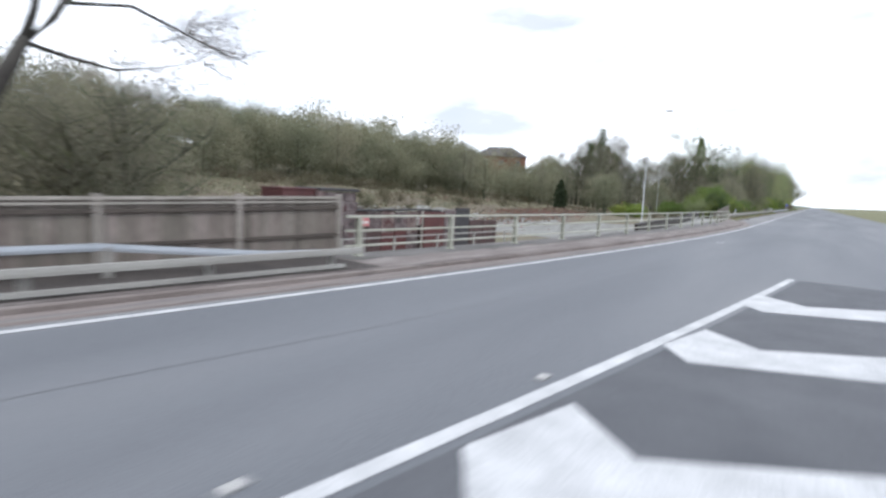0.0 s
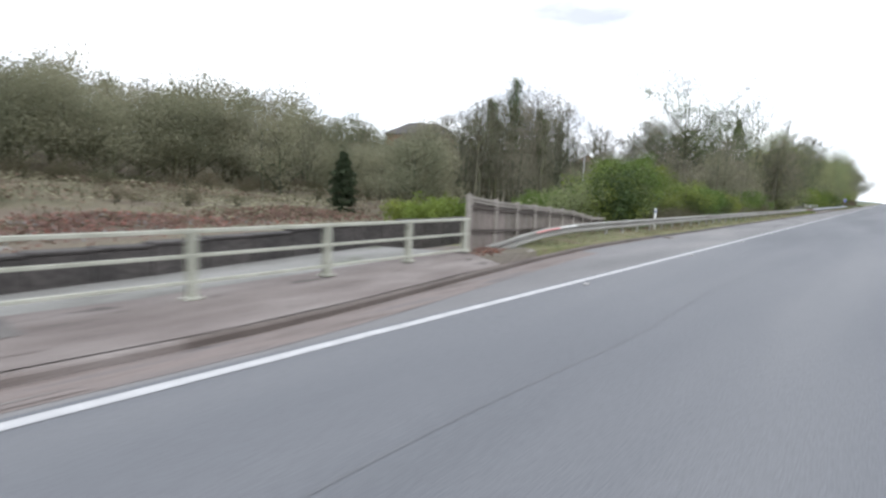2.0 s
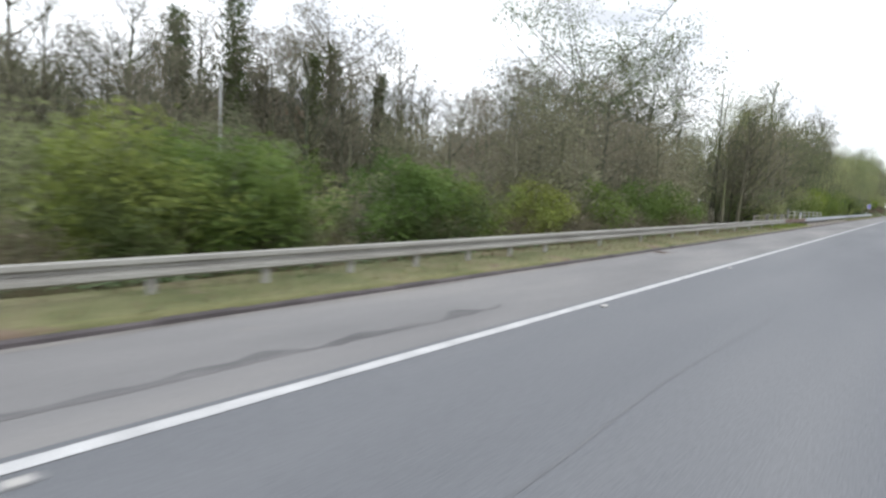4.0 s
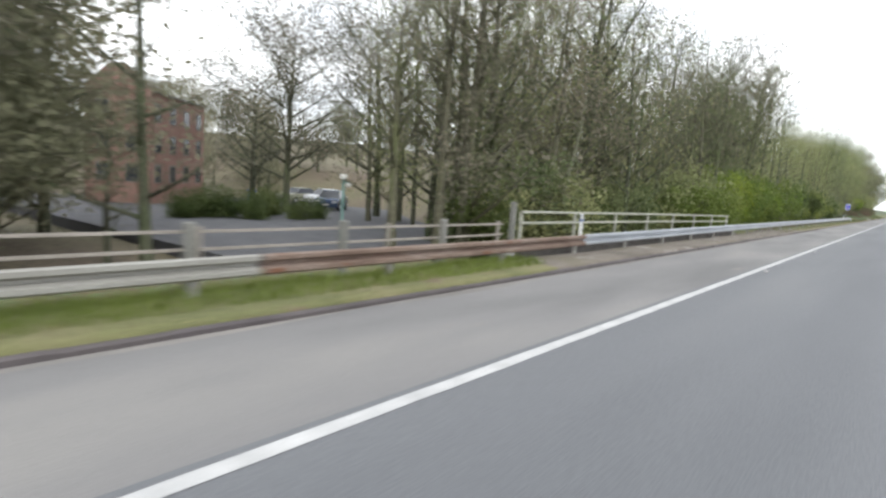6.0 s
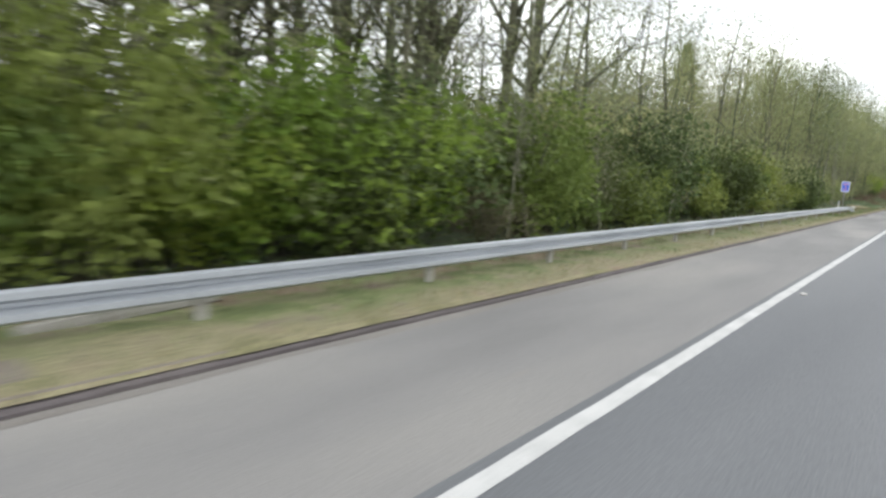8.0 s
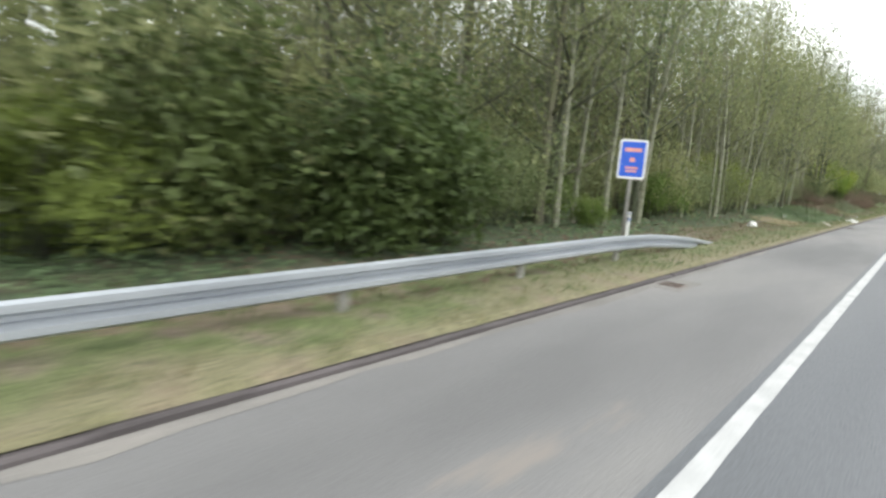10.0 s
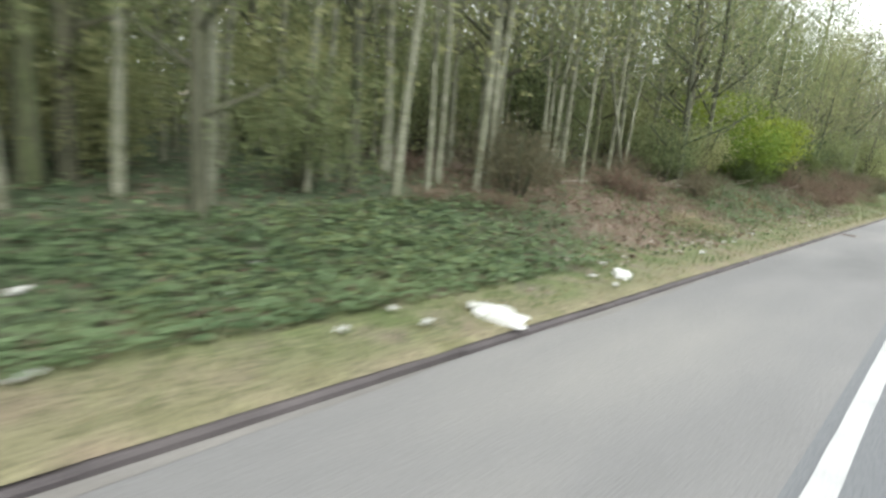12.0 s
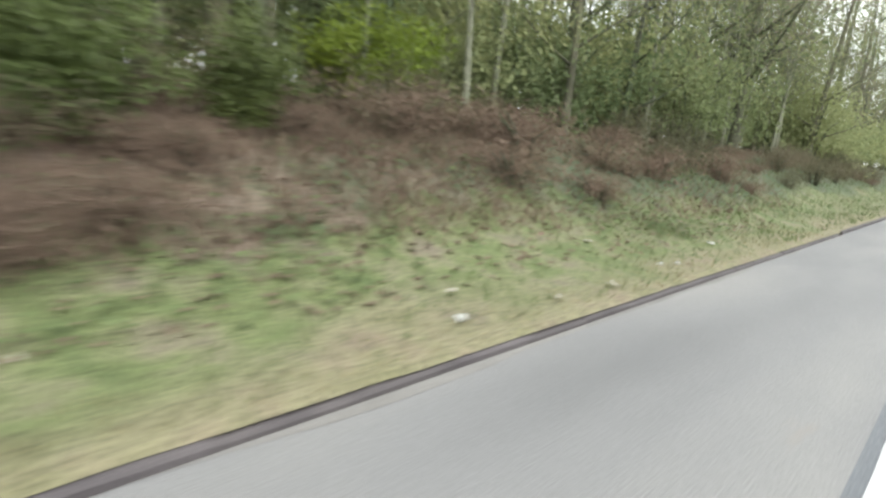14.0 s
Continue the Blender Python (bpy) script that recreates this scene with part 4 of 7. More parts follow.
BRAMBLE = [shrub("bramble_clump", "brown dead bramble and bracken clump on the bank", 161 + i, 1.9, 1.0, BRACKEN, 2300, 0.08, aspect=0.13) for i in range(2)]
WILLOW = make_tree("willow_tree", "round pale olive willow behind the garden fence", 171, 5.2, 0.16, 2.4, LEAF_OLIVE, 5200, 0.09, 0.5, limbs=16, start=0.12, twigs=6, flat=0.8)
SCRUB = shrub("hedge_scrub", "grey-brown twiggy hedge scrub hardly in leaf", 191, 3.2, 3.6, LEAF_TWIG, 3600, 0.05)
IVYS = shrub("ivy_bush", "dark green ivy-grown bush", 121, 2.8, 3.6, LEAF_DARK, 7000, 0.08)


def ivy_tree(x, y0, top, w, label):
    """A tall trunk wholly wrapped in dark ivy, with thin bare twigs at its sides."""
    g = ground_z(x, y0)
    e = tagged(new("ivy_clad_tree"), label, "tree")
    e.location = (x, y0, g)
    h = top - g
    vs, fs, tips = skeleton_tree(int(x * 7 + y0 * 3) % 1000, h * 0.97, 0.22, w * 1.6, limbs=12, start=0.3, twigs=5, lean=0.02, up=1.2)
    link_mesh("trunk", vs, fs, BARK, e, smooth=True)
    rg = np.random.default_rng(int(abs(x * 13 + y0)))
    cs = [(rg.normal(0, 0.12), rg.normal(0, 0.12), h * t) for t in np.linspace(0.2, 0.985, 40)]
    v, f = leaf_cloud(cs, w * 0.24, 3600, 0.12, rg, 0.7)
    link_mesh("ivy", v, f, LEAF_DARK, e, "dark ivy sleeve")
    return e


def conifer(x, y0, top, w, label, bare=0.0, mat=LEAF_DARK):
    g = ground_z(x, y0)
    h = top - g
    e = tagged(new("conifer"), label, "tree")
    e.location = (x, y0, g)
    vs, fs = tube([(0, 0, -0.3), (0, 0, h * 0.5), (0, 0, h * 0.98)], [0.05 * w + 0.05, 0.04 * w + 0.03, 0.02], 7)
    link_mesh("trunk", vs, fs, BARK, e, smooth=True)
    rg = np.random.default_rng(int(abs(x * 31 + y0)))
    n = 4200
    t = rg.uniform(bare, 1, n) ** 0.9
    r = w / 2 * np.minimum(1, (1 - t) * 2.2 + 0.08) * np.sqrt(rg.uniform(0.2, 1, n)) * (1 + 0.25 * np.sin(t * 40))
    an = rg.uniform(0, 6.283, n)
    cs = np.stack([r * np.cos(an), r * np.sin(an), t * h], 1)
    v, f = leaf_cloud(cs, 0.05 * w, n, 0.09 * w ** 0.5, rg)
    link_mesh("foliage", v, f, mat, e)
    return e


rt = random.Random(5)
SKYLINE = lambda y: float(np.interp(y, [-60, -30, -15, -4, 8, 40, 62], [1.0, 0.98, 1.05, 1.1, 1.17, 1.15, 1.0]))
IVYS_LOW, TWIGGY_LOW = [IVYS], [SCRUB]


def hill(proto, x, y0, s, **kw):
    """Place a tree unless it would stand in the gap below the brick house."""
    an = math.degrees(math.atan2(4 - x, y0 + 57.5))
    if x < -30 and 28.0 < an < 34.8 and y0 < 46:
        s *= 0.77
    place(proto, x, y0, s * SKYLINE(y0), **kw)


# hillside woods on the far slope, nearest row first
for i in range(68):
    hill(rt.choice(FAR), -rt.uniform(50, 58), -84 + 2.2 * i + rt.uniform(-1, 1), rt.uniform(0.62, 0.85), sink=0.4)
for i in range(72):
    y0 = rt.uniform(-84, 60)
    hill(rt.choice(FAR + TWIGGY[:2]), -rt.uniform(60, 84), y0, rt.uniform(0.85, 1.12) if y0 > -8 else rt.uniform(0.62, 0.85))
for i in range(30):
    y0 = rt.uniform(-50, 150)
    place(rt.choice(FAR), -rt.uniform(88, 125), y0, rt.uniform(0.9, 1.25))
for i in range(18):
    hill(rt.choice(FAR), -rt.uniform(51, 60), -34 + 3.4 * i + rt.uniform(-1.5, 1.5), rt.uniform(0.66, 0.88), sink=0.4)
# scrub on the slope
for i in range(46):
    place(rt.choice(DULLS), -rt.uniform(30, 50), rt.uniform(-64, 25), rt.uniform(0.45, 0.8))
for i in range(40):
    place(rt.choice(DULLS), -rt.uniform(46.5, 49.5), -84 + 3.0 * i + rt.uniform(-1, 1), rt.uniform(0.8, 1.3), sink=0.2)
for x0, y0, s in ((-20, 47, 1.0), (-23.5, 52, 1.0), (-14.5, 57, 0.95), (-12, 60, 0.9), (-21, 42, 0.9)):
    place(rt.choice(TWIGGY), x0, y0, s)
# bushes behind the first fence
moved = lambda x, y: (0.991 * x + 0.135 * y + 3.95, -0.135 * x + 0.991 * y - 18.73)
for x0, y0, s in ((-19, -51, 0.62), (-21, -48.5, 0.66), (-18, -46.5, 0.6), (-22, -46.5, 0.62), (-24, -53, 0.7), (-26, -48.5, 0.7)):
    x0, y0 = moved(x0, y0)
    place(rt.choice(TWIGGY), x0, y0, s * 1.12, label="brown twiggy tree mass behind the boarded fence")
    place(UNDER[0], x0 + 1.5, y0 + 1, s)
for x0, y0, s in ((-12, -46.6, 0.38), (-14.5, -45.2, 0.43), (-17, -45, 0.47), (-19.5, -44.6, 0.5), (-11.5, -44.6, 0.34), (-16, -47.5, 0.45), (-13.5, -48.5, 0.42)):
    x0, y0 = moved(x0, y0)
    place(rt.choice(TWIGGY), x0, y0, s * 1.15, label="brown twiggy bush behind the boarded fence")
    place(rt.choice(DULLS), x0 + 0.8, y0 + 0.3, s * 1.9)
for x0, y0, s in ((-45, 33, 0.5), (-48, 31, 0.5), (-51, 29, 0.5), (-54, 27, 0.48), (-47, 36, 0.5)):
    place(rt.choice(FAR[:2]), x0, y0, s)
# trees between the site and the road ahead
for i in range(26):
    hill(rt.choice(FAR + TWIGGY), -rt.uniform(34, 50), rt.uniform(4, 46), rt.uniform(0.6, 0.8), sink=0.3)
for i in range(34):
    y0 = rt.uniform(14, 60)
    place(rt.choice(FAR + TWIGGY * 2), -rt.uniform(18, 34), y0, rt.uniform(0.5, 0.78), sink=0.2)
for i in range(22):
    place(rt.choice(FAR + TWIGGY), -rt.uniform(9, 16), rt.uniform(32, 60), rt.uniform(0.5, 0.75))
for x0, y0, s in ((-19.5, 56, 0.9), (-17, 57.5, 1.05), (-21, 60, 1.0)):
    place(rt.choice(FAR), x0, y0, s)
ivy_tree(-30.5, 31.2, 14.4, 1.9, "tall dark ivy-clad tree standing above the others")
ivy_tree(-32.1, 40.2, 12.0, 1.4, "ivy-clad tree with a thin pointed top")
ivy_tree(-31.2, 27.9, 11.4, 1.5, "ivy-clad trunk with a ragged top")
ivy_tree(-33.5, 32.5, 9.8, 1.3, "smaller ivy-clad trunk among bare trees")
ivy_tree(-29.5, 36.5, 10.2, 1.3, "smaller ivy-clad trunk among bare trees")
ivy_tree(-31.5, 44.5, 10.5, 1.2, "smaller ivy-clad trunk among bare trees")
for x0, y0, s in ((-28.5, 24, 0.95), (-32.5, 36.5, 0.95), (-30, 42.5, 0.9), (-33.5, 28, 0.95), (-30, 47, 0.9), (-28, 51, 0.85), (-27, 20, 0.8), (-31, 33.5, 0.98), (-29.3, 29, 0.9), (-33, 39, 0.95), (-31, 41, 1.0), (-26.5, 45, 0.8), (-28, 38, 0.9), (-25, 33, 0.85), (-24, 40, 0.85), (-22, 47, 0.8)):
    place(rt.choice(BARE), x0, y0, s)
conifer(-26.0, 1.7, 3.7, 1.75, "narrow dark green conical cypress", 0.0, LEAF_CYPRESS)
for x0, y0, s in ((-14.2, -3.2, 0.75), (-15.2, -1.0, 0.85), (-15.0, 1.4, 0.8), (-16.5, -2.2, 0.7)):
    place(GOLD, x0, y0, s)
for x0, y0, s in ((-20, 2.6, 0.95), (-20.6, 5.2, 0.85), (-22.5, 7.5, 0.9)):
    place(WILLOW, x0, y0, s)
# bushes between the fence end and the hedge
for x0, y0, s in ((-7.6, 0.6, 0.7), (-9.2, 2.6, 0.75), (-10.6, 0.2, 0.6), (-11.5, 3.6, 0.7), (-13.2, 2.0, 0.6), (-12.6, 6.0, 0.75), (-8.4, 5.0, 0.8)):
    place(rt.choice(GREENS[:2] + UNDER[:1] + DULLS), x0, y0, s)
for x0, y0, s in ((-31, 26, 0.9), (-34.5, 31, 0.95), (-35.5, 36, 0.9), (-34, 43, 0.95), (-32, 49, 0.9), (-27, 26, 0.8), (-29, 33, 0.85), (-36, 25, 0.9), (-27.5, 41.5, 0.8), (-33, 34.5, 0.9), (-30.5, 38.5, 0.85), (-29, 45, 0.85)):
    place(rt.choice(TWIGGY), x0, y0, s)
place(BARE[0], -26.7, 18.8, 0.9)
for x0, y0, s in ((-26, 44, 1.05), (-25, 50, 1.0), (-24.5, 56, 1.0), (-29, 27, 0.95), (-33, 30, 1.1), (-31.5, 36, 1.1), (-30.5, 46, 1.1), (-28.5, 53, 1.05)):
    place(rt.choice(TWIGGY), x0, y0, s)
place(BROAD[2], -17, 53, 1.36)
place(BROAD[1], -12.8, 55, 1.05)
place(BROAD[1], -19.5, 50.5, 1.0)
place(BROAD[0], -28.4, 75, 1.2)
place(BROAD[1], -24, 79, 1.2)
place(BROAD[0], -36, 77, 1.1)
place(BROAD[0], -32, 40, 1.2)
place(BROAD[1], -30.6, 33.5, 1.0)
place(BROAD[0], -33, 24.5, 0.85)
OLD = [make_tree("old_tree", "old dark-trunked tree with dense grey-brown twigs just in bud", 231 + i, 7.5, 0.3, 3.6, LEAF_TWIG, 9000, 0.05, 0.42, bark=BARK, limbs=18, start=0.16, twigs=10, up=0.6, flat=0.8, dome=True, fine=6) for i in range(2)]
for x0, y0, s, k in ((-16.2, -63.7, 0.8, 0), (-16.5, -62.0, 0.74, 1), (-19.2, -66.5, 0.8, 1), (-9.4, 77.6, 1.0, 1), (-10.5, 85.0, 0.95, 0)):
    place(OLD[k], x0, y0, s)
place(BARE[0], -11, 214.8, 1.3)
place(BARE[0], -8.6, 70.0, 1.0)
place(BARE[1], -9.2, 78.2, 1.15)
place(BARE[1], -8.6, 67.4, 0.85)
place(BARE[0], -9.6, 66.4, 0.8)
place(TWIGGY[0], -8.4, 68.4, 0.95)
for x0, y0, s in ((-31.2, 10.5, 0.5), (-32.3, 15, 0.64), (-33, 19.5, 0.68)):
    place(rt.choice(FAR[:2]), x0, y0, s)
# hedge line behind the crash barrier
HAW = [make_tree("hawthorn_tree", "low hawthorn tree in fresh green leaf on several thin stems", 301 + i, 4.2, 0.08, 2.0, LEAF_GREEN, 6500, 0.062, 0.34, limbs=18, start=0.22, twigs=6, lean=0.1, up=0.5, flat=0.75) for i in range(2)]
for x0, y0, s in ((-6.1, 2.4, 0.85), (-6.6, 3.6, 1.02)):
    place(IVYS, x0, y0, s)
place(GREENS[0], -6.6, 2.6, 0.95)
place(GREENS[1], -7.2, 4.0, 1.1)
for x0, y0, s in ((-6.9, 5.6, 0.84), (-7.0, 7.2, 0.8), (-7.1, 8.6, 0.86), (-6.8, 9.8, 0.76), (-8.2, 6.4, 0.9), (-8.2, 9.0, 0.86)):
    place(rt.choice(HAW), x0, y0, s)
for x0, y0, s in ((-7.8, 7.6, 0.8),):
    place(rt.choice(GREENS), x0, y0, s)
for x0, y0, s in ((-6.7, 16.5, 0.9), (-6.9, 17.7, 0.98), (-6.6, 18.9, 0.92), (-6.8, 23.2, 0.82), (-7.0, 24.4, 0.92), (-6.8, 25.6, 0.8), (-7.8, 18.0, 1.0)):
    place(rt.choice(GREENS), x0, y0, s)
# small dark bushes that darken the foot of the green hedge clumps
for y0 in (16.4, 18.0, 19.0, 23.4, 24.8):
    place(IVYS, -6.0 + rt.uniform(-0.2, 0.2), y0, rt.uniform(0.42, 0.55))
for i in range(30):
    y0 = 4.2 + 1.5 * i
    place(rt.choice(DULLS + TWIGGY_LOW), -6.7 + rt.uniform(-0.6, 0.6), y0, rt.uniform(0.55, 0.85))
    place(rt.choice(DULLS + UNDER), -9.2 + rt.uniform(-0.8, 0.8), y0 + 1, rt.uniform(0.55, 0.75))
for y0 in (30.5, 35.5, 39.5, 44):
    place(rt.choice(GREENS), -6.9, y0, rt.uniform(0.7, 0.85))
for i in range(12):
    place(rt.choice(TWIGGY), -rt.uniform(7.5, 10.5), 28 + 1.9 * i, rt.uniform(0.45, 0.62))
# woods beyond the bridge, with chance set anew
rt.seed(5), rt.getrandbits(32 * 3159)
sway.seed(77), sway.getrandbits(32 * 4240)
for i in range(24):
    place(rt.choice(WOOD * 2 + TWIGGY), -rt.uniform(6.5, 12), 68.5 + 0.75 * i + rt.uniform(-0.4, 0.4), rt.uniform(0.8, 1.1))
for i in range(22):
    place(rt.choice(WOOD + TWIGGY), -rt.uniform(12, 22), rt.uniform(74, 87), rt.uniform(0.85, 1.1))
for i in range(8):
    place(rt.choice(WOOD + TWIGGY), -rt.uniform(13, 24), rt.uniform(82, 100), rt.uniform(0.8, 1.1))
for i in range(16):
    place(rt.choice(UNDER + IVYS_LOW * 3), -rt.uniform(6.8, 10), 69.5 + 1.15 * i, rt.uniform(0.6, 0.95))
for i in range(16):
    place(rt.choice(UNDER), -rt.uniform(11, 17), 76 + 1.3 * i, rt.uniform(0.7, 1.0))
# trees round the car park
for i in range(18):
    place(rt.choice(FAR + TWIGGY), -rt.uniform(46, 62), rt.uniform(76, 104), rt.uniform(0.6, 0.85))
for i in range(10):
    place(IVYS, -rt.uniform(22, 26), 66.3 + 0.75 * i, rt.uniform(0.45, 0.6))
# green thicket and tall trees
for i in range(30):
    y0 = 86.5 + 2.0 * i
    kind = noise.noise((0, y0 * 0.13, 3))
    place(rt.choice(GREENS + IVYS_LOW if kind > -0.05 or y0 < 104 else GREENS[:1] + IVYS_LOW + UNDER[:1] + DULLS), -6.5 + rt.uniform(-0.8, 0.5), y0, rt.uniform(0.7, 1.15))
    place(rt.choice(GREENS + UNDER), -8.6 + rt.uniform(-0.6, 0.6), y0 + 1, rt.uniform(0.85, 1.2) if y0 < 122 else rt.uniform(0.8, 1.15))
    if i % 2:
        place(rt.choice(WOOD), -6.9 + rt.uniform(-0.5, 0.3), y0 + rt.uniform(-1, 1), rt.uniform(0.65, 0.85))
    place(rt.choice(WOOD if y0 > 112 else WOOD[:1] + BARE * 2), -rt.uniform(9, 13), y0 + rt.uniform(-1, 1), rt.uniform(0.68, 0.9))
    if y0 > 112 or i % 3 == 0:
        place(rt.choice(WOOD + TWIGGY), -rt.uniform(14, 24), y0 + rt.uniform(-1, 1), rt.uniform(0.72, 0.95))
    if y0 > 112:
        place(rt.choice(UNDER), -rt.uniform(12, 16), y0 + rt.uniform(-1, 1), rt.uniform(0.8, 1.1))
for i in range(15):
    place(rt.choice(BARE * 3 + BROAD[:2]), -rt.uniform(8.8, 13.5), 97 + 1.15 * i + rt.uniform(-0.4, 0.4), rt.uniform(0.95, 1.15))
conifer(-46, 230, 33, 8, "tall dark pine standing above the wood", 0.55)
# birch wood and bank
for i in range(120):
    y0 = 142 + 0.95 * i + rt.uniform(-0.6, 0.6)
    place(rt.choice(BIRCHES + WOOD[:2]), -rt.uniform(5.9, 10.5) - (2.2 if y0 > 186 else 0), y0, rt.uniform(0.8, 1.12))
for i in range(74):
    y0 = 146 + 0.62 * i + rt.uniform(-0.4, 0.4)
    place(rt.choice(BIRCHES), -rt.uniform(6.4, 12), y0, rt.uniform(0.6, 0.95))
for i in range(11):
    place(rt.choice(FAR), -rt.uniform(25, 36), 150 + 5.4 * i + rt.uniform(-1.5, 1.5), rt.uniform(1.05, 1.3) if i < 8 else rt.uniform(1.3, 1.65), label="tall olive-green tree closing the wood behind")
for i in range(80):
    y0 = 144 + 1.5 * i
    place(rt.choice(TWIGGY + WOOD), -rt.uniform(11, 24), y0 + rt.uniform(-1, 1), rt.uniform(0.9, 1.25))
    place(rt.choice(NEAR if y0 < 215 else UNDER), -rt.uniform(10.5, 13), y0 + rt.uniform(-1, 1), rt.uniform(0.7, 1.05))
    if i % 2:
        place(rt.choice(UNDER), -rt.uniform(14, 18), y0, rt.uniform(1.1, 1.4))
for x0, y0, s in ((-6.7, 199.6, 0.82), (-6.9, 201.8, 0.95), (-7.2, 204.0, 0.85), (-8.4, 200.8, 1.05), (-8.8, 203.4, 1.0), (-9.4, 217.2, 0.7)):
    place(BRIGHT, x0, y0, s)
place(IVYS, -7.8, 210.2, 0.85)
# small dark ivy bushes added to stand in for the shadow beneath the bright bush
for x0, y0, s in ((-5.9, 198.4, 0.34), (-6.1, 199.8, 0.4), (-6.0, 201.3, 0.36), (-6.3, 202.8, 0.42), (-6.5, 204.4, 0.38), (-7.2, 196.8, 0.5), (-8.2, 195.2, 0.6)):
    place(IVYS, x0, y0, s)
for i in range(4):
    place(rt.choice(UNDER), -rt.uniform(12, 15), 203 + 2.2 * i, rt.uniform(0.7, 1.0))
for i in range(34):
    place(rt.choice(BRAMBLE), -rt.uniform(4.4, 8.2), rt.uniform(203, 212.8), rt.uniform(0.35, 0.8), sink=0.08)
place(IVYS, -6.2, 211.4, 0.5)
place(IVYS, -6.9, 213.2, 0.45)
place(DULLS[0], -5.6, 210.2, 0.6)
for i in range(52):
    y0 = 182 + 0.9 * i
    if 196.5 < y0 < 203.5:
        continue
    place(rt.choice(BRAMBLE + DULLS[:1]), -rt.uniform(5.6, 8.8), y0 + rt.uniform(-0.6, 0.6), rt.uniform(0.4, 0.85), sink=0.05)


def leaning_birch(x, y1, z1, y2, z2, r):
    """A slim trunk leaning along the wood edge, carried on past its seen top."""
    d = Vector((0, y2 - y1, z2 - z1)).normalized()
    g = ground_z(x, y1)
    foot = Vector((x, y1 - (z1 - g) * d.y / d.z, g - 0.2))
    e = tagged(new("leaning_birch"), "slim pale birch leaning over at the wood edge", "tree", "leaning birches")
    rr = random.Random(int(y1 * 7))
    ln = (z2 - g) / d.z * 1.7
    pts = [foot + d * ln * t + Vector((rr.uniform(-0.08, 0.08), rr.uniform(-0.06, 0.06), 0)) * (t > 0) for t in (0, 0.2, 0.4, 0.6, 0.8, 1)]
    vs, fs = tube(pts, [r * 1.2, r, r * 0.9, r * 0.7, r * 0.5, r * 0.2], 7)
    link_mesh("trunk", vs, fs, BIRCH, e, smooth=True)
    vs, fs = [], []
    tips = []
    for k in range(22):
        t = rr.uniform(0.3, 1)
        p = foot + d * ln * t
        q = p + Vector((rr.uniform(-1, 1), rr.uniform(-0.8, 0.8), rr.uniform(0.2, 1.3))) * rr.uniform(0.4, 1.1)
        v, f = tube([p, (p + q) / 2 + Vector((0, 0, -0.04)), q], [r * 0.25, r * 0.16, 0.004], 3)
        o = len(vs)
        vs.extend(v), fs.extend([tuple(i + o for i in g_) for g_ in f])
        tips += [q, (p + q) / 2]
    link_mesh("twig_spray", vs, fs, BIRCH, e, smooth=True)["kind"] = "stuff"
    v, f = leaf_cloud(tips, 0.28, 420, 0.05, np.random.default_rng(int(y1)))
    link_mesh("crown", v, f, LEAF_OLIVE, e)


for row in ((-5.8, 107.13, 1.12, 107.21, 2.83, 0.032), (-5.8, 107.74, 1.12, 107.25, 2.83, 0.032), (-5.8, 111.7, 0.5, 111.46, 1.6, 0.03), (-5.8, 117.5, 0.5, 117.6, 1.6, 0.03), (-8.5, 164.14, 1.21, 165.35, 4.84, 0.065), (-8.5, 166.82, 0.89, 167.87, 4.23, 0.06), (-6.8, 165.2, 1.2, 164.0, 4.6, 0.05), (-7.4, 190.4, 2.2, 188.8, 5.5, 0.05), (-7.3, 73.0, 1.0, 73.6, 3.2, 0.075), (-8.0, 163.0, 1.2, 162.2, 4.8, 0.07), (-7.6, 168.9, 1.2, 170.1, 4.8, 0.055)):
    leaning_birch(*row)
place(BRIGHT, -8.0, 167.9, 0.85)
place(BRIGHT, -8.8, 166.4, 0.8)
place(GREENS[1], -6.2, 151.1, 0.27)
place(GREENS[0], -6.8, 152.2, 0.3)
# thin green understorey along the wood edge
for i in range(29):
    y0 = 147 + 1.15 * i
    place(rt.choice(NEAR + GREENS[:1] if y0 < 160 else NEAR), -rt.uniform(6.6, 10) - (1.2 if y0 > 186 else 0), y0 + rt.uniform(-0.7, 0.7), rt.uniform(0.4, 0.75))
# tall wood closing the view ahead
for i in range(26):
    place(rt.choice(BRAMBLE + DULLS[:1] + DULLS[:1]), -rt.uniform(5.2, 8.4), 226.5 + 1.3 * i, rt.uniform(0.4, 0.85), sink=0.06)
for x0, y0, s in ((-10.5, 219.8, 0.9), (-12.1, 221.3, 1.0), (-14, 221, 1.3), (-17, 226, 1.2), (-9.3, 224.4, 0.8), (-13.5, 231.2, 1.1), (-8.4, 259, 1.0), (-7.6, 252, 0.8)):
    place(UNDER[1], x0, y0, s, sink=0.7 * s)
for x0, y0, s in ((-5.6, 217.4, 0.9), (-6.6, 219.0, 1.1), (-5.2, 219.6, 0.7), (-7.4, 216.4, 1.1), (-6.4, 221.6, 1.0), (-5.9, 223.5, 0.9)):
    place(rt.choice(BRAMBLE), x0, y0, s, sink=0.08)
for i in range(22):
    place(rt.choice(UNDER), -rt.uniform(7.5, 13), 228 + 3.4 * i, rt.uniform(0.8, 1.2))
for i in range(34):
    place(rt.choice(TWIGGY + WOOD + FAR[:1]), -rt.uniform(7.5, 16), 232 + 3.2 * i, rt.uniform(1.3, 1.7))
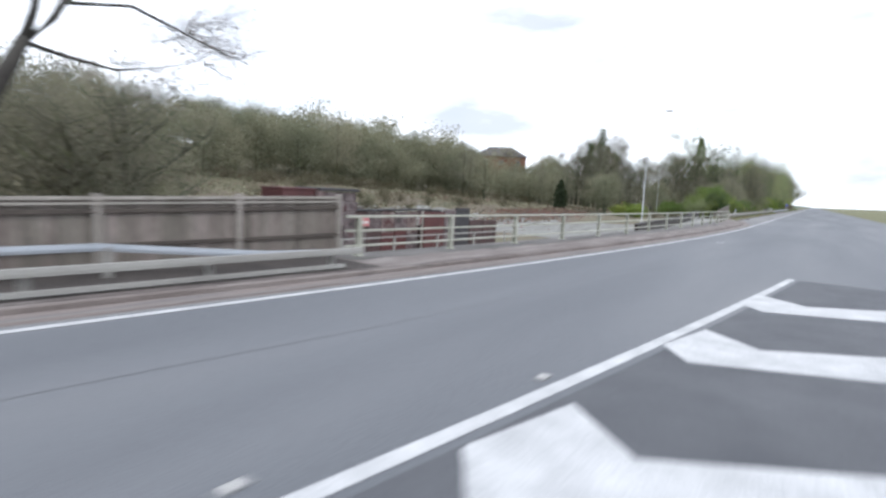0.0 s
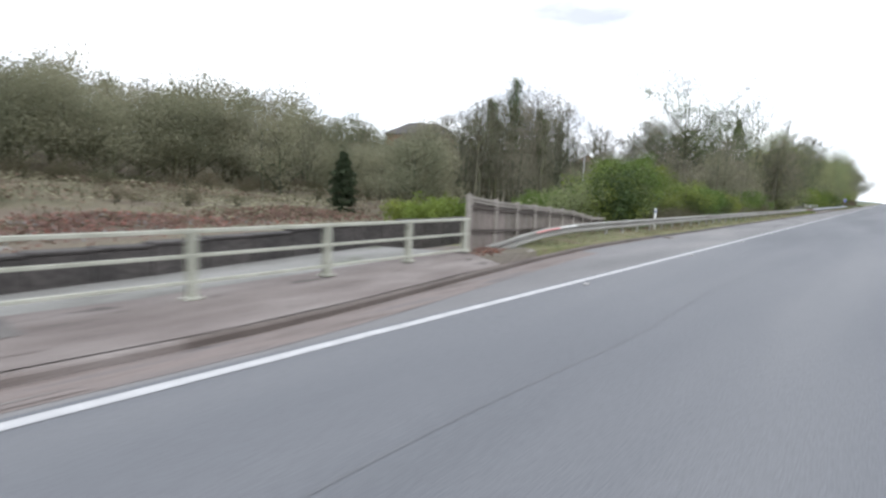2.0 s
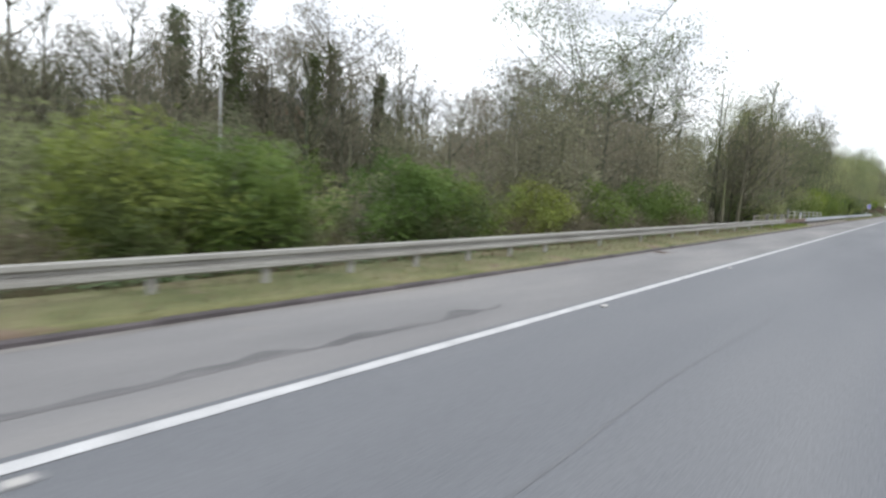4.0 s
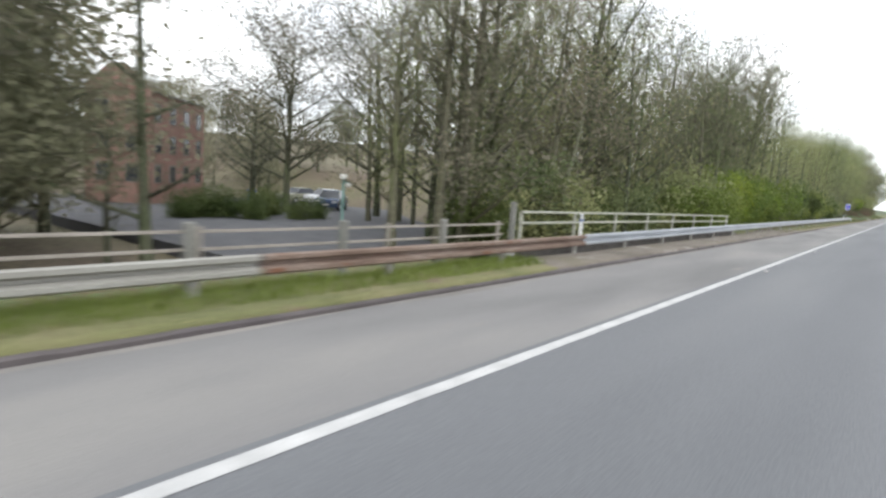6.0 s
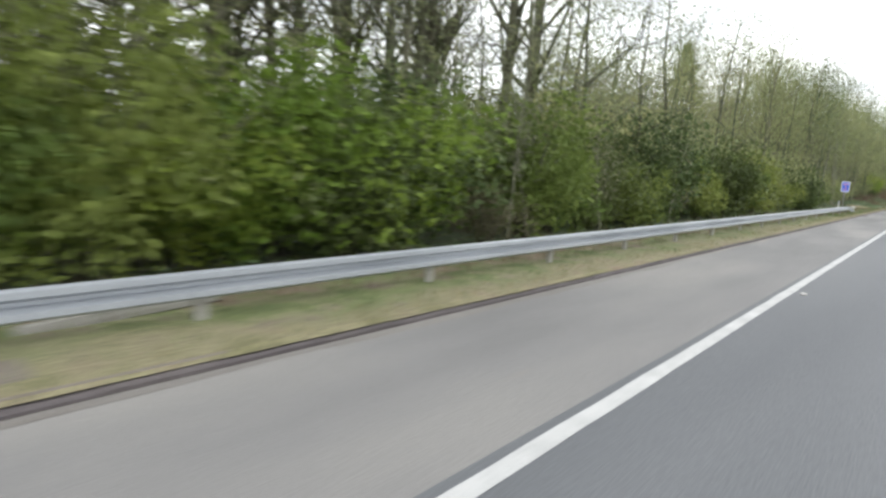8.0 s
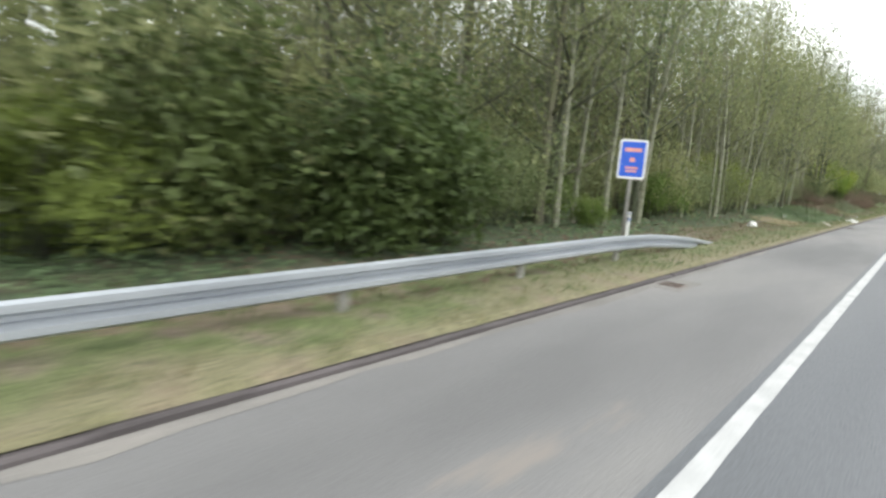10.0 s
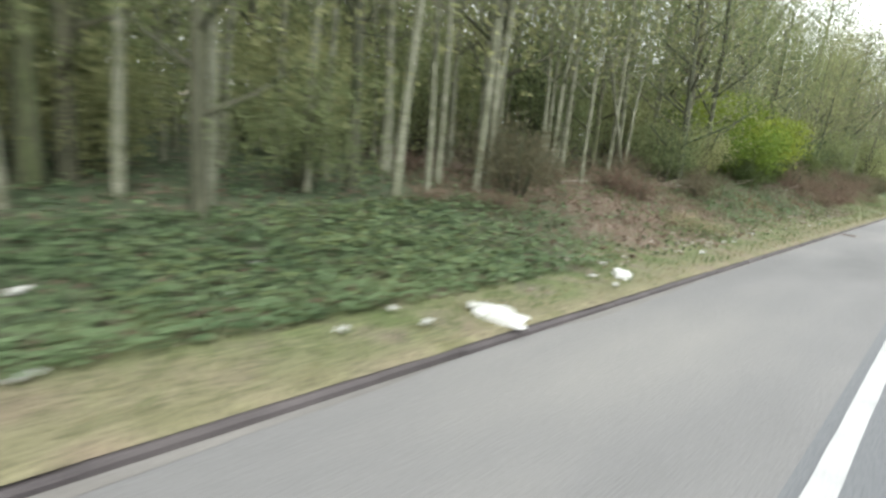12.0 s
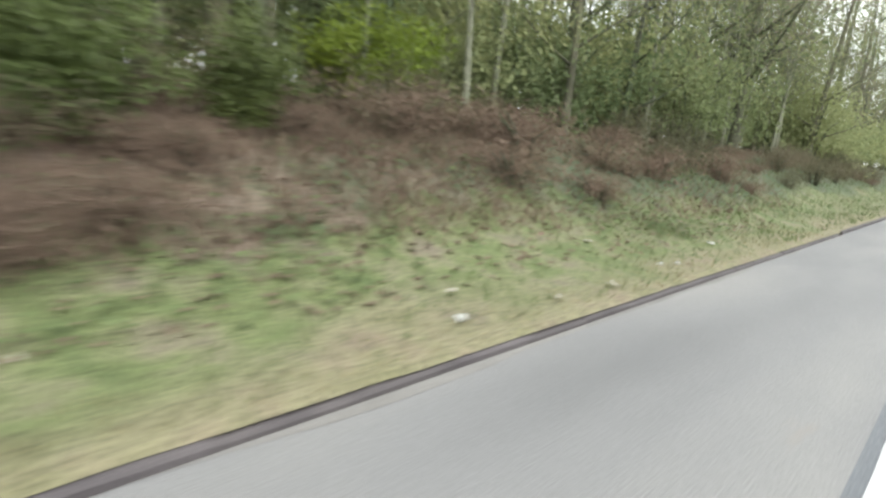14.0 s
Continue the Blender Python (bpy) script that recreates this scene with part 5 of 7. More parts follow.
# bushes in bright leaf along the thicket, and stems before the bright bush on the bank
for x0, y0, s in ((-7.2, 94.6, 1.15), (-7.6, 96.0, 1.2), (-7.1, 101.6, 1.2), (-7.6, 103.4, 1.3), (-7.0, 99.6, 0.85)):
    place(BRIGHT, x0, y0, s, label="bright yellow-green bush in fresh leaf behind the barrier")
for x0, y0, s in ((-6.9, 192.6, 0.55), (-7.4, 194.2, 0.62), (-7.0, 195.6, 0.5)):
    place(NEAR[0], x0, y0, s)
place(IVYS, -7.2, 193.6, 0.42)
for x0, y0, s in ((-6.6, 193.2, 0.9), (-7.2, 194.8, 1.0), (-6.8, 195.9, 0.85), (-7.9, 196.4, 0.9)):
    place(WOOD[1], x0, y0, s)
# olive trees closing the view behind the boarded fence
for x0, y0, s, k in ((-21, -62, 0.7, 0), (-23.5, -65, 0.78, 1), (-20.5, -59.2, 0.6, 2), (-18.5, -66.5, 0.6, 0)):
    place(FAR[k], x0, y0, s, label="olive-green tree in early leaf behind the boarded fence")
retire(*HAW, *NEAR, *OLD, *BROAD, *FAR, *TWIGGY, *BARE, *WOOD, *BIRCHES, *GREENS, *DULLS, *UNDER, *BRAMBLE, WILLOW, SCRUB, GOLD, BRIGHT, IVYS)


# ---- derelict site beyond the railing ----
apron_v, apron_f = [], []
ay = [-33, -32, -31, -28, -25, -22, -18, -14.9]
for y0 in ay:
    wall_x = float(np.interp(y0, [-40, -36, -32, -20.5, -11], [-4.5, -4.7, -4.9, -5.0, -5.9]))
    lift = 0.2 * max(0, min(1, (y0 + 21.5) / 6.7))
    apron_v += [(bend_x(-2.953, y0), y0, 0.05 + lift), (wall_x, y0, lift * 0.6 - 0.3 * max(0, min(1, (-21 - y0) / 10))), (wall_x, y0, -0.9)]
for i in range(len(ay) - 1):
    for k in range(2):
        apron_f.append((3 * i + k, 3 * i + 3 + k, 3 * i + 4 + k, 3 * i + 1 + k))
tagged(link_mesh("concrete_apron", apron_v, apron_f, APRON), "pale stained concrete apron between railing and dark wall", "pavement", kind="structure")

dwall = tagged(new("low_wall"), "low blackened retaining wall with uneven coping", "wall")
wp = [(-4.65, -39), (-4.8, -36), (-5.0, -32), (-5.05, -28), (-5.1, -24), (-5.15, -20.5), (-5.5, -17.5), (-5.85, -14.5), (-6.1, -10)]
rw = random.Random(3)
for i in range(len(wp) - 1):
    (x1, y1), (x2, y2) = wp[i], wp[i + 1]
    ln, ang = math.hypot(x2 - x1, y2 - y1), math.atan2(y2 - y1, x2 - x1)
    n = max(2, round(ln / 0.9))
    for k in range(n):
        f = (k + 0.5) / n
        zt = float(np.interp(y1 + (y2 - y1) * f, [-39, -36, -30, -22, -15, -10], [0.2, 0.24, 0.32, 0.45, 0.66, 0.66])) + rw.uniform(-0.02, 0.02)
        box("wall_block", (x1 + (x2 - x1) * f, y1 + (y2 - y1) * f, (zt - 1.3) / 2), (ln / n * 0.992, 0.3, zt + 1.3), DARKWALL, dwall, ang, 0.02)
        box("coping", (x1 + (x2 - x1) * f, y1 + (y2 - y1) * f, zt + 0.02), (ln / n * 0.985, 0.36, 0.05), DARKWALL, dwall, ang, 0.012)

RED_STEEL = node_mat("dark_red_painted_steel", [(0.066, 0.022, 0.022), (0.098, 0.033, 0.031)], 1.2, 0.7, 0, 0.2, 30, 0.2, spots=((0.09, 0.05, 0.04), 2.5, -0.02))
GRAFFITI = node_mat("graffiti_block", [(0.045, 0.038, 0.038), (0.085, 0.062, 0.062), (0.15, 0.125, 0.125), (0.075, 0.035, 0.036)], 2.6, 0.8, 0, 0.2, 30, 0.2)
BRICK_RED = node_mat("red_brickwork", [(0.2, 0.085, 0.06), (0.28, 0.13, 0.09)], 1.5, 0.9, 0, 0.4, 30, 0.3, rand=0.15)
BLACK = node_mat("black_panel", [(0.025, 0.024, 0.026), (0.05, 0.045, 0.05)], 2.0, 0.7, 0, 0.2, 30, 0.3)
RUBBLE = node_mat("earthy_brick_rubble", [(0.16, 0.1, 0.082), (0.23, 0.145, 0.12)], 0.8, 0.95, 0, 0.4, 30, 0.3, leaf=0.05)
CREAM = node_mat("weathered_white_paint", [(0.5, 0.48, 0.45), (0.62, 0.6, 0.57)], 3, 0.7, 0, 0.2, 30, 0.15)

SIGN_PINK = node_mat("faded_pink_print", [(0.4, 0.14, 0.15), (0.5, 0.2, 0.2)], 6, 0.7, 0, 0, 30, 0.1)
HOARD = node_mat("dark_red_brown_board", [(0.045, 0.028, 0.028), (0.085, 0.05, 0.048)], 2.5, 0.8, 0, 0.2, 30, 0.3)
PLASTER = node_mat("stained_rose_plaster", [(0.095, 0.062, 0.058), (0.15, 0.11, 0.104), (0.24, 0.2, 0.185)], 1.8, 0.9, 0, 0.3, 25, 0.3, spots=((0.075, 0.035, 0.035), 1.5, 0.06))
crate = tagged(new("steel_container"), "dark red ribbed steel storage container on the site", "container")
crate.matrix_world = pose(-14.96, -56.39, -1.69, 0, 0, -6.8) @ Matrix.Scale(1.6, 4)
box("body", (0, 0.225, 0.96), (1.0, 1.06, 1.92), RED_STEEL, crate, 0, 0.02)
for i in range(7):
    box("rib", (0.505, -0.225 + 0.15 * i, 0.94), (0.02, 0.06, 1.74), RED_STEEL, crate, 0, 0.006)
box("roof_edge", (0, 0.225, 1.94), (1.04, 1.08, 0.05), RED_STEEL, crate, 0, 0.008)
hut = tagged(new("block_hut"), "grey block hut with faded painted walls and broken roof", "hut")
hut.matrix_world = pose(-14.69, -54.14, -1.58, 0, 0, -6.8) @ Matrix.Scale(1.6, 4)
for i in range(7):
    for k in range(3):
        box("block", (0.5, -0.43 + 0.43 * k + (0.05 if i % 2 else 0), 0.13 + 0.26 * i), (0.2, 0.42, 0.25), GRAFFITI, hut, 0, 0.008)
box("core", (0, 0.02, 0.9), (0.85, 1.25, 1.78), GRAFFITI, hut, 0, 0.02)
box("roof_slab", (0.05, 0.04, 1.88), (1.2, 1.36, 0.08), BLACK, hut, 0, 0.01)
box("pier", (0.56, -0.6, 0.92), (0.16, 0.2, 1.84), PLASTER, hut, 0, 0.01, "pale plastered pier")

site_wall = tagged(new("site_wall"), "low broken plaster and dark red wall with notices", "wall")
site_wall.matrix_world = pose(-14.18, -49.81, -1.79, 0, 0, -6.2) @ Matrix.Scale(1.68, 4)
rp = random.Random(14)
for k in range(8):
    x_, w_ = rp.uniform(-0.02, 0.02), 0.54
    low_h = rp.uniform(0.62, 0.8)
    box("lower_panel", (x_, -1.93 + 0.55 * k, low_h / 2), (0.16, w_, low_h), (RED_STEEL, GRAFFITI, HOARD, RED_STEEL)[k % 4], site_wall, 0, 0.01)
    top_h = 1.34 - low_h + rp.uniform(-0.05, 0.02)
    box("upper_panel", (x_ * 0.5, -1.93 + 0.55 * k, low_h + top_h / 2), (0.15, w_, top_h), (PLASTER, HOARD, GRAFFITI, PLASTER, GRAFFITI)[k % 5], site_wall, 0, 0.01)
    box("coping", (0, -1.93 + 0.55 * k, 1.36 + rp.uniform(-0.02, 0.02)), (0.24, 0.53, 0.05), BLACK, site_wall, rp.uniform(-0.02, 0.02), 0.01)
box("notice", (0.09, 1.05, 1.0), (0.015, 0.13, 0.24), CREAM, site_wall, 0, 0.002, "white notice board")
for y0 in (1.3, -1.25):
    pn = box("notice", (0.09, y0, 1.02), (0.015, 0.36, 0.26), SIGN_PINK, site_wall, 0, 0.002, "faded pink notice")
    box("text_bar", (0.1, y0, 1.0), (0.004, 0.3, 0.06), CREAM, pn, 0, 0, "pale lettering bar")
panel = tagged(new("site_hoarding"), "dark brown site hoarding panels of uneven height with a red end", "hoarding")
panel.matrix_world = pose(-12.98, -44.23, -1.7, 0, 0, -5.8) @ Matrix.Scale(1.66, 4)
for y0, w_, h_, m_ in ((-1.9, 0.98, 1.28, RED_STEEL), (-1.1, 0.6, 1.36, GRAFFITI), (-0.4, 0.78, 1.42, BLACK), (0.42, 0.8, 1.0, HOARD), (1.26, 0.86, 0.98, HOARD)):
    box("panel", (0, y0, h_ / 2), (0.06, w_, h_), m_, panel, 0, 0.006)
for y0, h_ in ((-2.4, 1.3), (-0.8, 1.4), (0.01, 1.3), (0.83, 1.0), (1.68, 0.98)):
    box("post", (-0.06, y0, h_ / 2), (0.07, 0.07, h_), FENCERAIL, panel, 0, 0.006)
# low steel rails between railing and wall
lowrail = tagged(new("yard_rail"), "low grey double rail in the yard", "railing")
for z in (0.12, 0.36):
    sweep("rail", [(-0.03, -0.05), (0.03, -0.05), (0.03, 0), (-0.03, 0)], beam_path([(-9.6, -70, z - 0.45), (-8.8, -58, z - 0.45), (-8.0, -47.1, z - 0.45)]), STEEL_OLD, lowrail)
for k in range(9):
    box("post", (-9.53 + 0.0715 * (2.5 * k), -69 + 2.5 * k, -0.75), (0.06, 0.08, 1.35), STEEL_OLD, lowrail, 0, 0.004)


def rubble(name, label, cx, cy, sx, sy, h, n, mats, seed, size):
    """A heap of broken pieces, each a skewed chip."""
    rg = np.random.default_rng(seed)
    vs, fs, mi = [], [], []
    base = np.array([(-1, -1, -1), (1, -1, -1), (1, 1, -1), (-1, 1, -1), (-1, -1, 1), (1, -1, 1), (1, 1, 1), (-1, 1, 1)], float)
    quads = [(0, 3, 2, 1), (4, 5, 6, 7), (0, 1, 5, 4), (1, 2, 6, 5), (2, 3, 7, 6), (3, 0, 4, 7)]
    for i in range(n):
        u, v = rg.normal(0, 0.45, 2)
        x, y0 = cx + u * sx, cy + v * sy
        z = ground_z(x, y0) + h * math.exp(-2.2 * (u * u + v * v)) * rg.uniform(0.2, 1.0)
        e = Euler(rg.uniform(0, 6.28, 3)).to_matrix()
        s = size * rg.uniform(0.4, 1.5) * np.array([1, rg.uniform(0.4, 0.9), rg.uniform(0.2, 0.6)])
        o = len(vs)
        for b in base + rg.uniform(-0.25, 0.25, (8, 3)):
            vs.append(tuple(e @ Vector(b * s) + Vector((x, y0, z))))
        fs += [tuple(k + o for k in q) for q in quads]
        mi += [int(rg.integers(0, len(mats)))] * 6
    ob = link_mesh(name, vs, fs, mats)
    ob.data.polygons.foreach_set("material_index", mi)
    return tagged(ob, label, "rubble", kind="stuff")


rubble("brick_rubble", "heap of broken red brick and earth on the cleared site", -22.5, -15, 5, 9, 0.6, 3200, [RUBBLE, RUBBLE, BRACKEN, RUBBLE, BRACKEN, SITE, RUBBLE, RUBBLE, RUBBLE, BRICK_RED, LEDGE], 1, 0.055)
rubble("brick_rubble", "heap of broken red brick and earth on the cleared site", -24, -4, 4.5, 6, 0.6, 2000, [RUBBLE, BRACKEN, RUBBLE, SITE], 2, 0.055)
rubble("concrete_rubble", "pale broken concrete slabs tipped on the cleared site", -33, -38, 6, 7, 0.3, 700, [LEDGE, SILTPALE, SITE], 3, 0.11)
rubble("brick_rubble", "small patch of broken red brick and soil beside the footway end", -2.95, -14.0, 0.35, 0.8, 0.06, 360, [RUBBLE, BRICK_RED, RUBBLE, SILT], 6, 0.04)
rubble("site_debris", "scattered planks and broken blocks in the yard", -13, -60, 4, 7, 0.5, 260, [LEDGE, BLACK, SOIL, WOODFENCE], 4, 0.2)

# broken slabs lying about the cleared site
rsl = random.Random(23)
for i in range(26):
    x, y0 = -rsl.uniform(22, 36), rsl.uniform(-47, -30)
    sl = tagged(new("concrete_slab"), "pale broken concrete slab tipped on the cleared site", "slab", "broken site slabs")
    sl.matrix_world = pose(x, y0, ground_z(x, y0) + rsl.uniform(0.05, 0.3), rsl.uniform(-9, 9), rsl.uniform(-9, 9), rsl.uniform(-35, 35))
    box("slab", (0, 0, 0), (rsl.uniform(0.6, 1.4), rsl.uniform(1.2, 3.0), rsl.uniform(0.1, 0.2)), rsl.choice((PALESLAB, LEDGE, SILTPALE)), sl, 0, 0.02)

# ---- overhanging tree behind the first fence ----
LEAF_BUD = node_mat("reddish_spring_buds", [(0.3, 0.25, 0.22), (0.4, 0.34, 0.28)], 0.8, 0.8, 0, 0, 20, 0.2, leaf=0.5)
over = tagged(new("overhanging_tree"), "dark-limbed tree with sparse early leaves behind the boarded fence", "tree")
ov, of, otips = [], [], []


def limb(pts, rad, sides=7):
    v, f = tube(pts, rad, sides)
    o = len(ov)
    ov.extend(v)
    of.extend([tuple(i + o for i in q) for q in f])


limb([(-8.2, -51.9, -0.5), (-8.1, -51.0, 1.6), (-8, -50.1, 3.6), (-8, -49.7, 4.5)], [0.26, 0.2, 0.17, 0.15])
limb([(-8, -49.7, 4.5), (-8, -49.5, 5.2), (-8.2, -49.4, 6.6)], [0.13, 0.1, 0.05])
limb([(-8, -49.85, 4.2), (-7.9, -49.2, 5.0), (-7.8, -48.6, 6.2), (-7.6, -47.9, 7.6)], [0.12, 0.1, 0.07, 0.03])
limb([(-8, -49.7, 4.4), (-8, -48.9, 4.25), (-8, -47.9, 4.15), (-8.1, -46.6, 4.5)], [0.06, 0.045, 0.03, 0.01])
limb([(-7.9, -49.0, 5.4), (-7.9, -47.6, 5.7), (-8, -46.0, 5.3), (-8, -44.4, 4.9)], [0.05, 0.04, 0.025, 0.008])
ro = random.Random(8)
for a, b in (((-8, -48.9, 4.25), (-8.1, -46.6, 4.5)), ((-7.9, -47.8, 5.7), (-8, -44.3, 4.9)), ((-8, -46.8, 5.5), (-8, -45, 5.0)), ((-8, -47.3, 5.3), (-8, -44.9, 6.0)), ((-8, -46.6, 4.9), (-8, -45, 4.5)), ((-8, -47.2, 4.9), (-8, -45.4, 5.7))):
    for k in range(34):
        p = Vector(a).lerp(Vector(b), ro.random())
        q = p + Vector((ro.uniform(-1.2, 1.2), ro.uniform(-0.9, 1.2), ro.uniform(-0.9, 1.0)))
        limb([p, (p + q) / 2 + Vector((0, 0, 0.06)), q], [0.009, 0.006, 0.003], 3)
        otips += [q, (p + q) / 2]
over.matrix_world = pose(3.95, -18.73, 0, 0, 0, -7.74)
link_mesh("trunk", ov, of, DARKBARK, over, smooth=True)
v, f = leaf_cloud(otips, 0.2, 5200, 0.024, np.random.default_rng(6))
link_mesh("crown", v, f, LEAF_BUD, over)

# ---- brick house above the trees ----
SLATE = node_mat("dark_roof_tiles", [(0.06, 0.055, 0.055), (0.1, 0.09, 0.085)], 2.0, 0.85, 0, 0.4, 12, 0.3)
GLASS = node_mat("dark_window_glass", [(0.03, 0.035, 0.045), (0.05, 0.055, 0.065)], 1.0, 0.08, 0, 0, 10, 0.05)


def brick_house(name, label, x, y0, g, w, d, eave, ridge, turn, hipped, rows, cols):
    e = tagged(new(name), label, "house")
    e.matrix_world = pose(x, y0, g, 0, 0, turn)
    box("wall", (0, 0, eave / 2), (w, d, eave), BRICK_RED, e, 0, 0.02)
    o = 0.45
    a = w / 2 * 0.45 if hipped else w / 2 + o
    vs = [(-w / 2 - o, -d / 2 - o, eave), (w / 2 + o, -d / 2 - o, eave), (w / 2 + o, d / 2 + o, eave), (-w / 2 - o, d / 2 + o, eave), (-a, 0, ridge), (a, 0, ridge)]
    vs += [(p[0], p[1], p[2] - 0.18) for p in vs[:4]]
    fs = [(0, 1, 5, 4), (2, 3, 4, 5), (1, 2, 5), (3, 0, 4), (0, 6, 7, 1), (1, 7, 8, 2), (2, 8, 9, 3), (3, 9, 6, 0), (6, 9, 8, 7)]
    link_mesh("roof", vs, fs, SLATE, e)
    if not hipped:
        for sx in (-1, 1):
            vs = [(sx * w / 2, -d / 2, eave), (sx * w / 2, d / 2, eave), (sx * w / 2, 0, ridge - 0.05), (sx * (w / 2 + 0.02), -d / 2, eave - 0.01), (sx * (w / 2 + 0.02), d / 2, eave - 0.01), (sx * (w / 2 + 0.02), 0, ridge - 0.08)]
            link_mesh("gable", vs, [(0, 1, 2), (3, 5, 4)], BRICK_RED, e)
    for r in range(rows):
        for c in range(cols):
            px, pz = -w / 2 + w * (c + 0.5) / cols, eave * (r + 0.55) / rows
            for face in (-1, 1):
                wn_ = box("window", (px, face * (d / 2 + 0.012), pz), (1.15, 0.05, 1.2), CREAM, e, 0, 0.01)
                for k in (-1, 1):
                    box("pane", (px + k * 0.27, face * (d / 2 + 0.04), pz), (0.5, 0.012, 1.06), GLASS, wn_, 0, 0)
    return e


brick_house("brick_house", "red brick house with dark hipped roof above the trees", -64, 53.5, 3.0, 12, 8.8, 7.6, 10.0, 35, True, 2, 3)

# ---- car park beyond the bridge ----
lot = [(-60, 62), (-30, 61.5), (-10.5, 61.5), (-9.8, 70.5), (-14, 74.5), (-22, 80), (-32, 88), (-44, 96), (-60, 100)]
lot_z = lambda x: -0.66 - 0.025 * max(0, -x - 14)
lv = [(a, b, lot_z(a)) for a, b in lot]
tagged(link_mesh("car_park", lv + [(a, b, -2.6) for a, b in lot], [tuple(range(len(lot)))[::1]] + [(k, len(lot) + k, len(lot) + (k + 1) % len(lot), (k + 1) % len(lot)) for k in range(len(lot))], DARK_ASPHALT), "dark asphalt car park below the road", "car park", kind="structure")
ROSE_BRICK = node_mat("faded_rose_brick", [(0.22, 0.125, 0.1), (0.29, 0.175, 0.145)], 1.2, 0.9, 0, 0.4, 30, 0.25)
works = tagged(new("brick_building"), "tall faded red brick building with gabled parapet and dark windows", "building")
works.matrix_world = pose(-40.5, 71.3, -0.8, 0, 0, -50.3)
box("wall", (0, 0, 2.7), (8, 4.4, 8.6), ROSE_BRICK, works, 0, 0.02)
gv_ = [(sx, sy, sz) for sx in (3.75, 4.0) for sy, sz in ((-2.2, 6.9), (2.2, 6.9), (2.2, 7.15), (0.45, 8.75), (-0.45, 8.75), (-2.2, 7.15))]
link_mesh("gable", gv_, [tuple(range(6))[::-1], tuple(range(6, 12))] + [(k, (k + 1) % 6, 6 + (k + 1) % 6, 6 + k) for k in range(6)], ROSE_BRICK, works)
box("parapet_coping", (-0.2, 2.2, 7.04), (7.6, 0.32, 0.09), LEDGE, works, 0, 0.01)
box("parapet_coping", (-0.2, -2.2, 7.04), (7.6, 0.32, 0.09), LEDGE, works, 0, 0.01)
box("roof", (-0.2, 0, 7.0), (7.4, 4.0, 0.1), SLATE, works, 0, 0.01)
for r in range(3):
    for c in range(4):
        wn_ = box("window", (-3.0 + 2.0 * c, 2.21, 1.6 + 2.05 * r), (0.86, 0.05, 1.25), LEDGE, works, 0, 0.01, "stone window surround")
        box("pane", (-3.0 + 2.0 * c, 2.24, 1.6 + 2.05 * r), (0.7, 0.02, 1.08), GLASS, wn_, 0, 0)
    for c in range(2):
        wn_ = box("window", (4.01, -1.0 + 2.0 * c, 1.6 + 2.05 * r), (0.05, 0.86, 1.25), LEDGE, works, 0, 0.01, "stone window surround")
        box("pane", (4.04, -1.0 + 2.0 * c, 1.6 + 2.05 * r), (0.02, 0.7, 1.08), GLASS, wn_, 0, 0)
TEAL = node_mat("green_painted_steel", [(0.07, 0.15, 0.13), (0.1, 0.19, 0.17)], 2, 0.5, 0, 0.05, 30, 0.1)
mast = tagged(new("camera_mast"), "short green mast with two white camera housings", "mast")
mast.location = (-11.6, 66.0, -0.67)
vs, fs = tube([(0, 0, 0), (0, 0, 0.5), (0, 0, 0.52), (0, 0, 2.2)], [0.09, 0.09, 0.05, 0.045], 10)
link_mesh("pole", vs, fs, TEAL, mast, smooth=True)
box("camera_housing", (0, 0.0, 2.28), (0.16, 0.3, 0.16), WHITE, mast, 0.6, 0.03, "white camera housing")
box("camera_housing", (0.05, 0.16, 2.02), (0.12, 0.18, 0.12), WHITE, mast, 0.2, 0.03, "white camera housing")
box("bracket", (0.02, 0.08, 2.1), (0.05, 0.2, 0.05), TEAL, mast, 0.2, 0.005)
box("cabinet_plate", (0.06, 0, 0.75), (0.02, 0.12, 0.12), WHITE, mast, 0, 0.004)
wire = tagged(new("post_and_rail_fence"), "pale low two-rail fence along the car park edge", "fence")
for z in (0.8, 0.55):
    sweep("rail", [(-0.02, -0.04), (0.02, -0.04), (0.02, 0), (-0.02, 0)], beam_path([(-4.62, 54, z), (-4.62, 65.2, z)]), FENCERAIL, wire)
for k in range(4):
    box("post", (-4.62, 54.2 + 3.6 * k, 0.25), (0.07, 0.07, 1.2), FENCERAIL, wire, 0, 0.006)

TYRE = node_mat("tyre_rubber", [(0.02, 0.02, 0.02), (0.035, 0.035, 0.035)], 4, 0.9, 0, 0.2, 40, 0.2)
ALLOY = node_mat("wheel_alloy", [(0.4, 0.4, 0.41), (0.5, 0.5, 0.51)], 4, 0.35, 0.8, 0, 30, 0.05)
LAMPGLASS = node_mat("lamp_glass", [(0.6, 0.6, 0.6), (0.7, 0.7, 0.7)], 3, 0.1, 0, 0, 10, 0.05)
TAILRED = node_mat("tail_lamp_red", [(0.4, 0.02, 0.02), (0.5, 0.03, 0.03)], 3, 0.2, 0, 0, 10, 0.05)


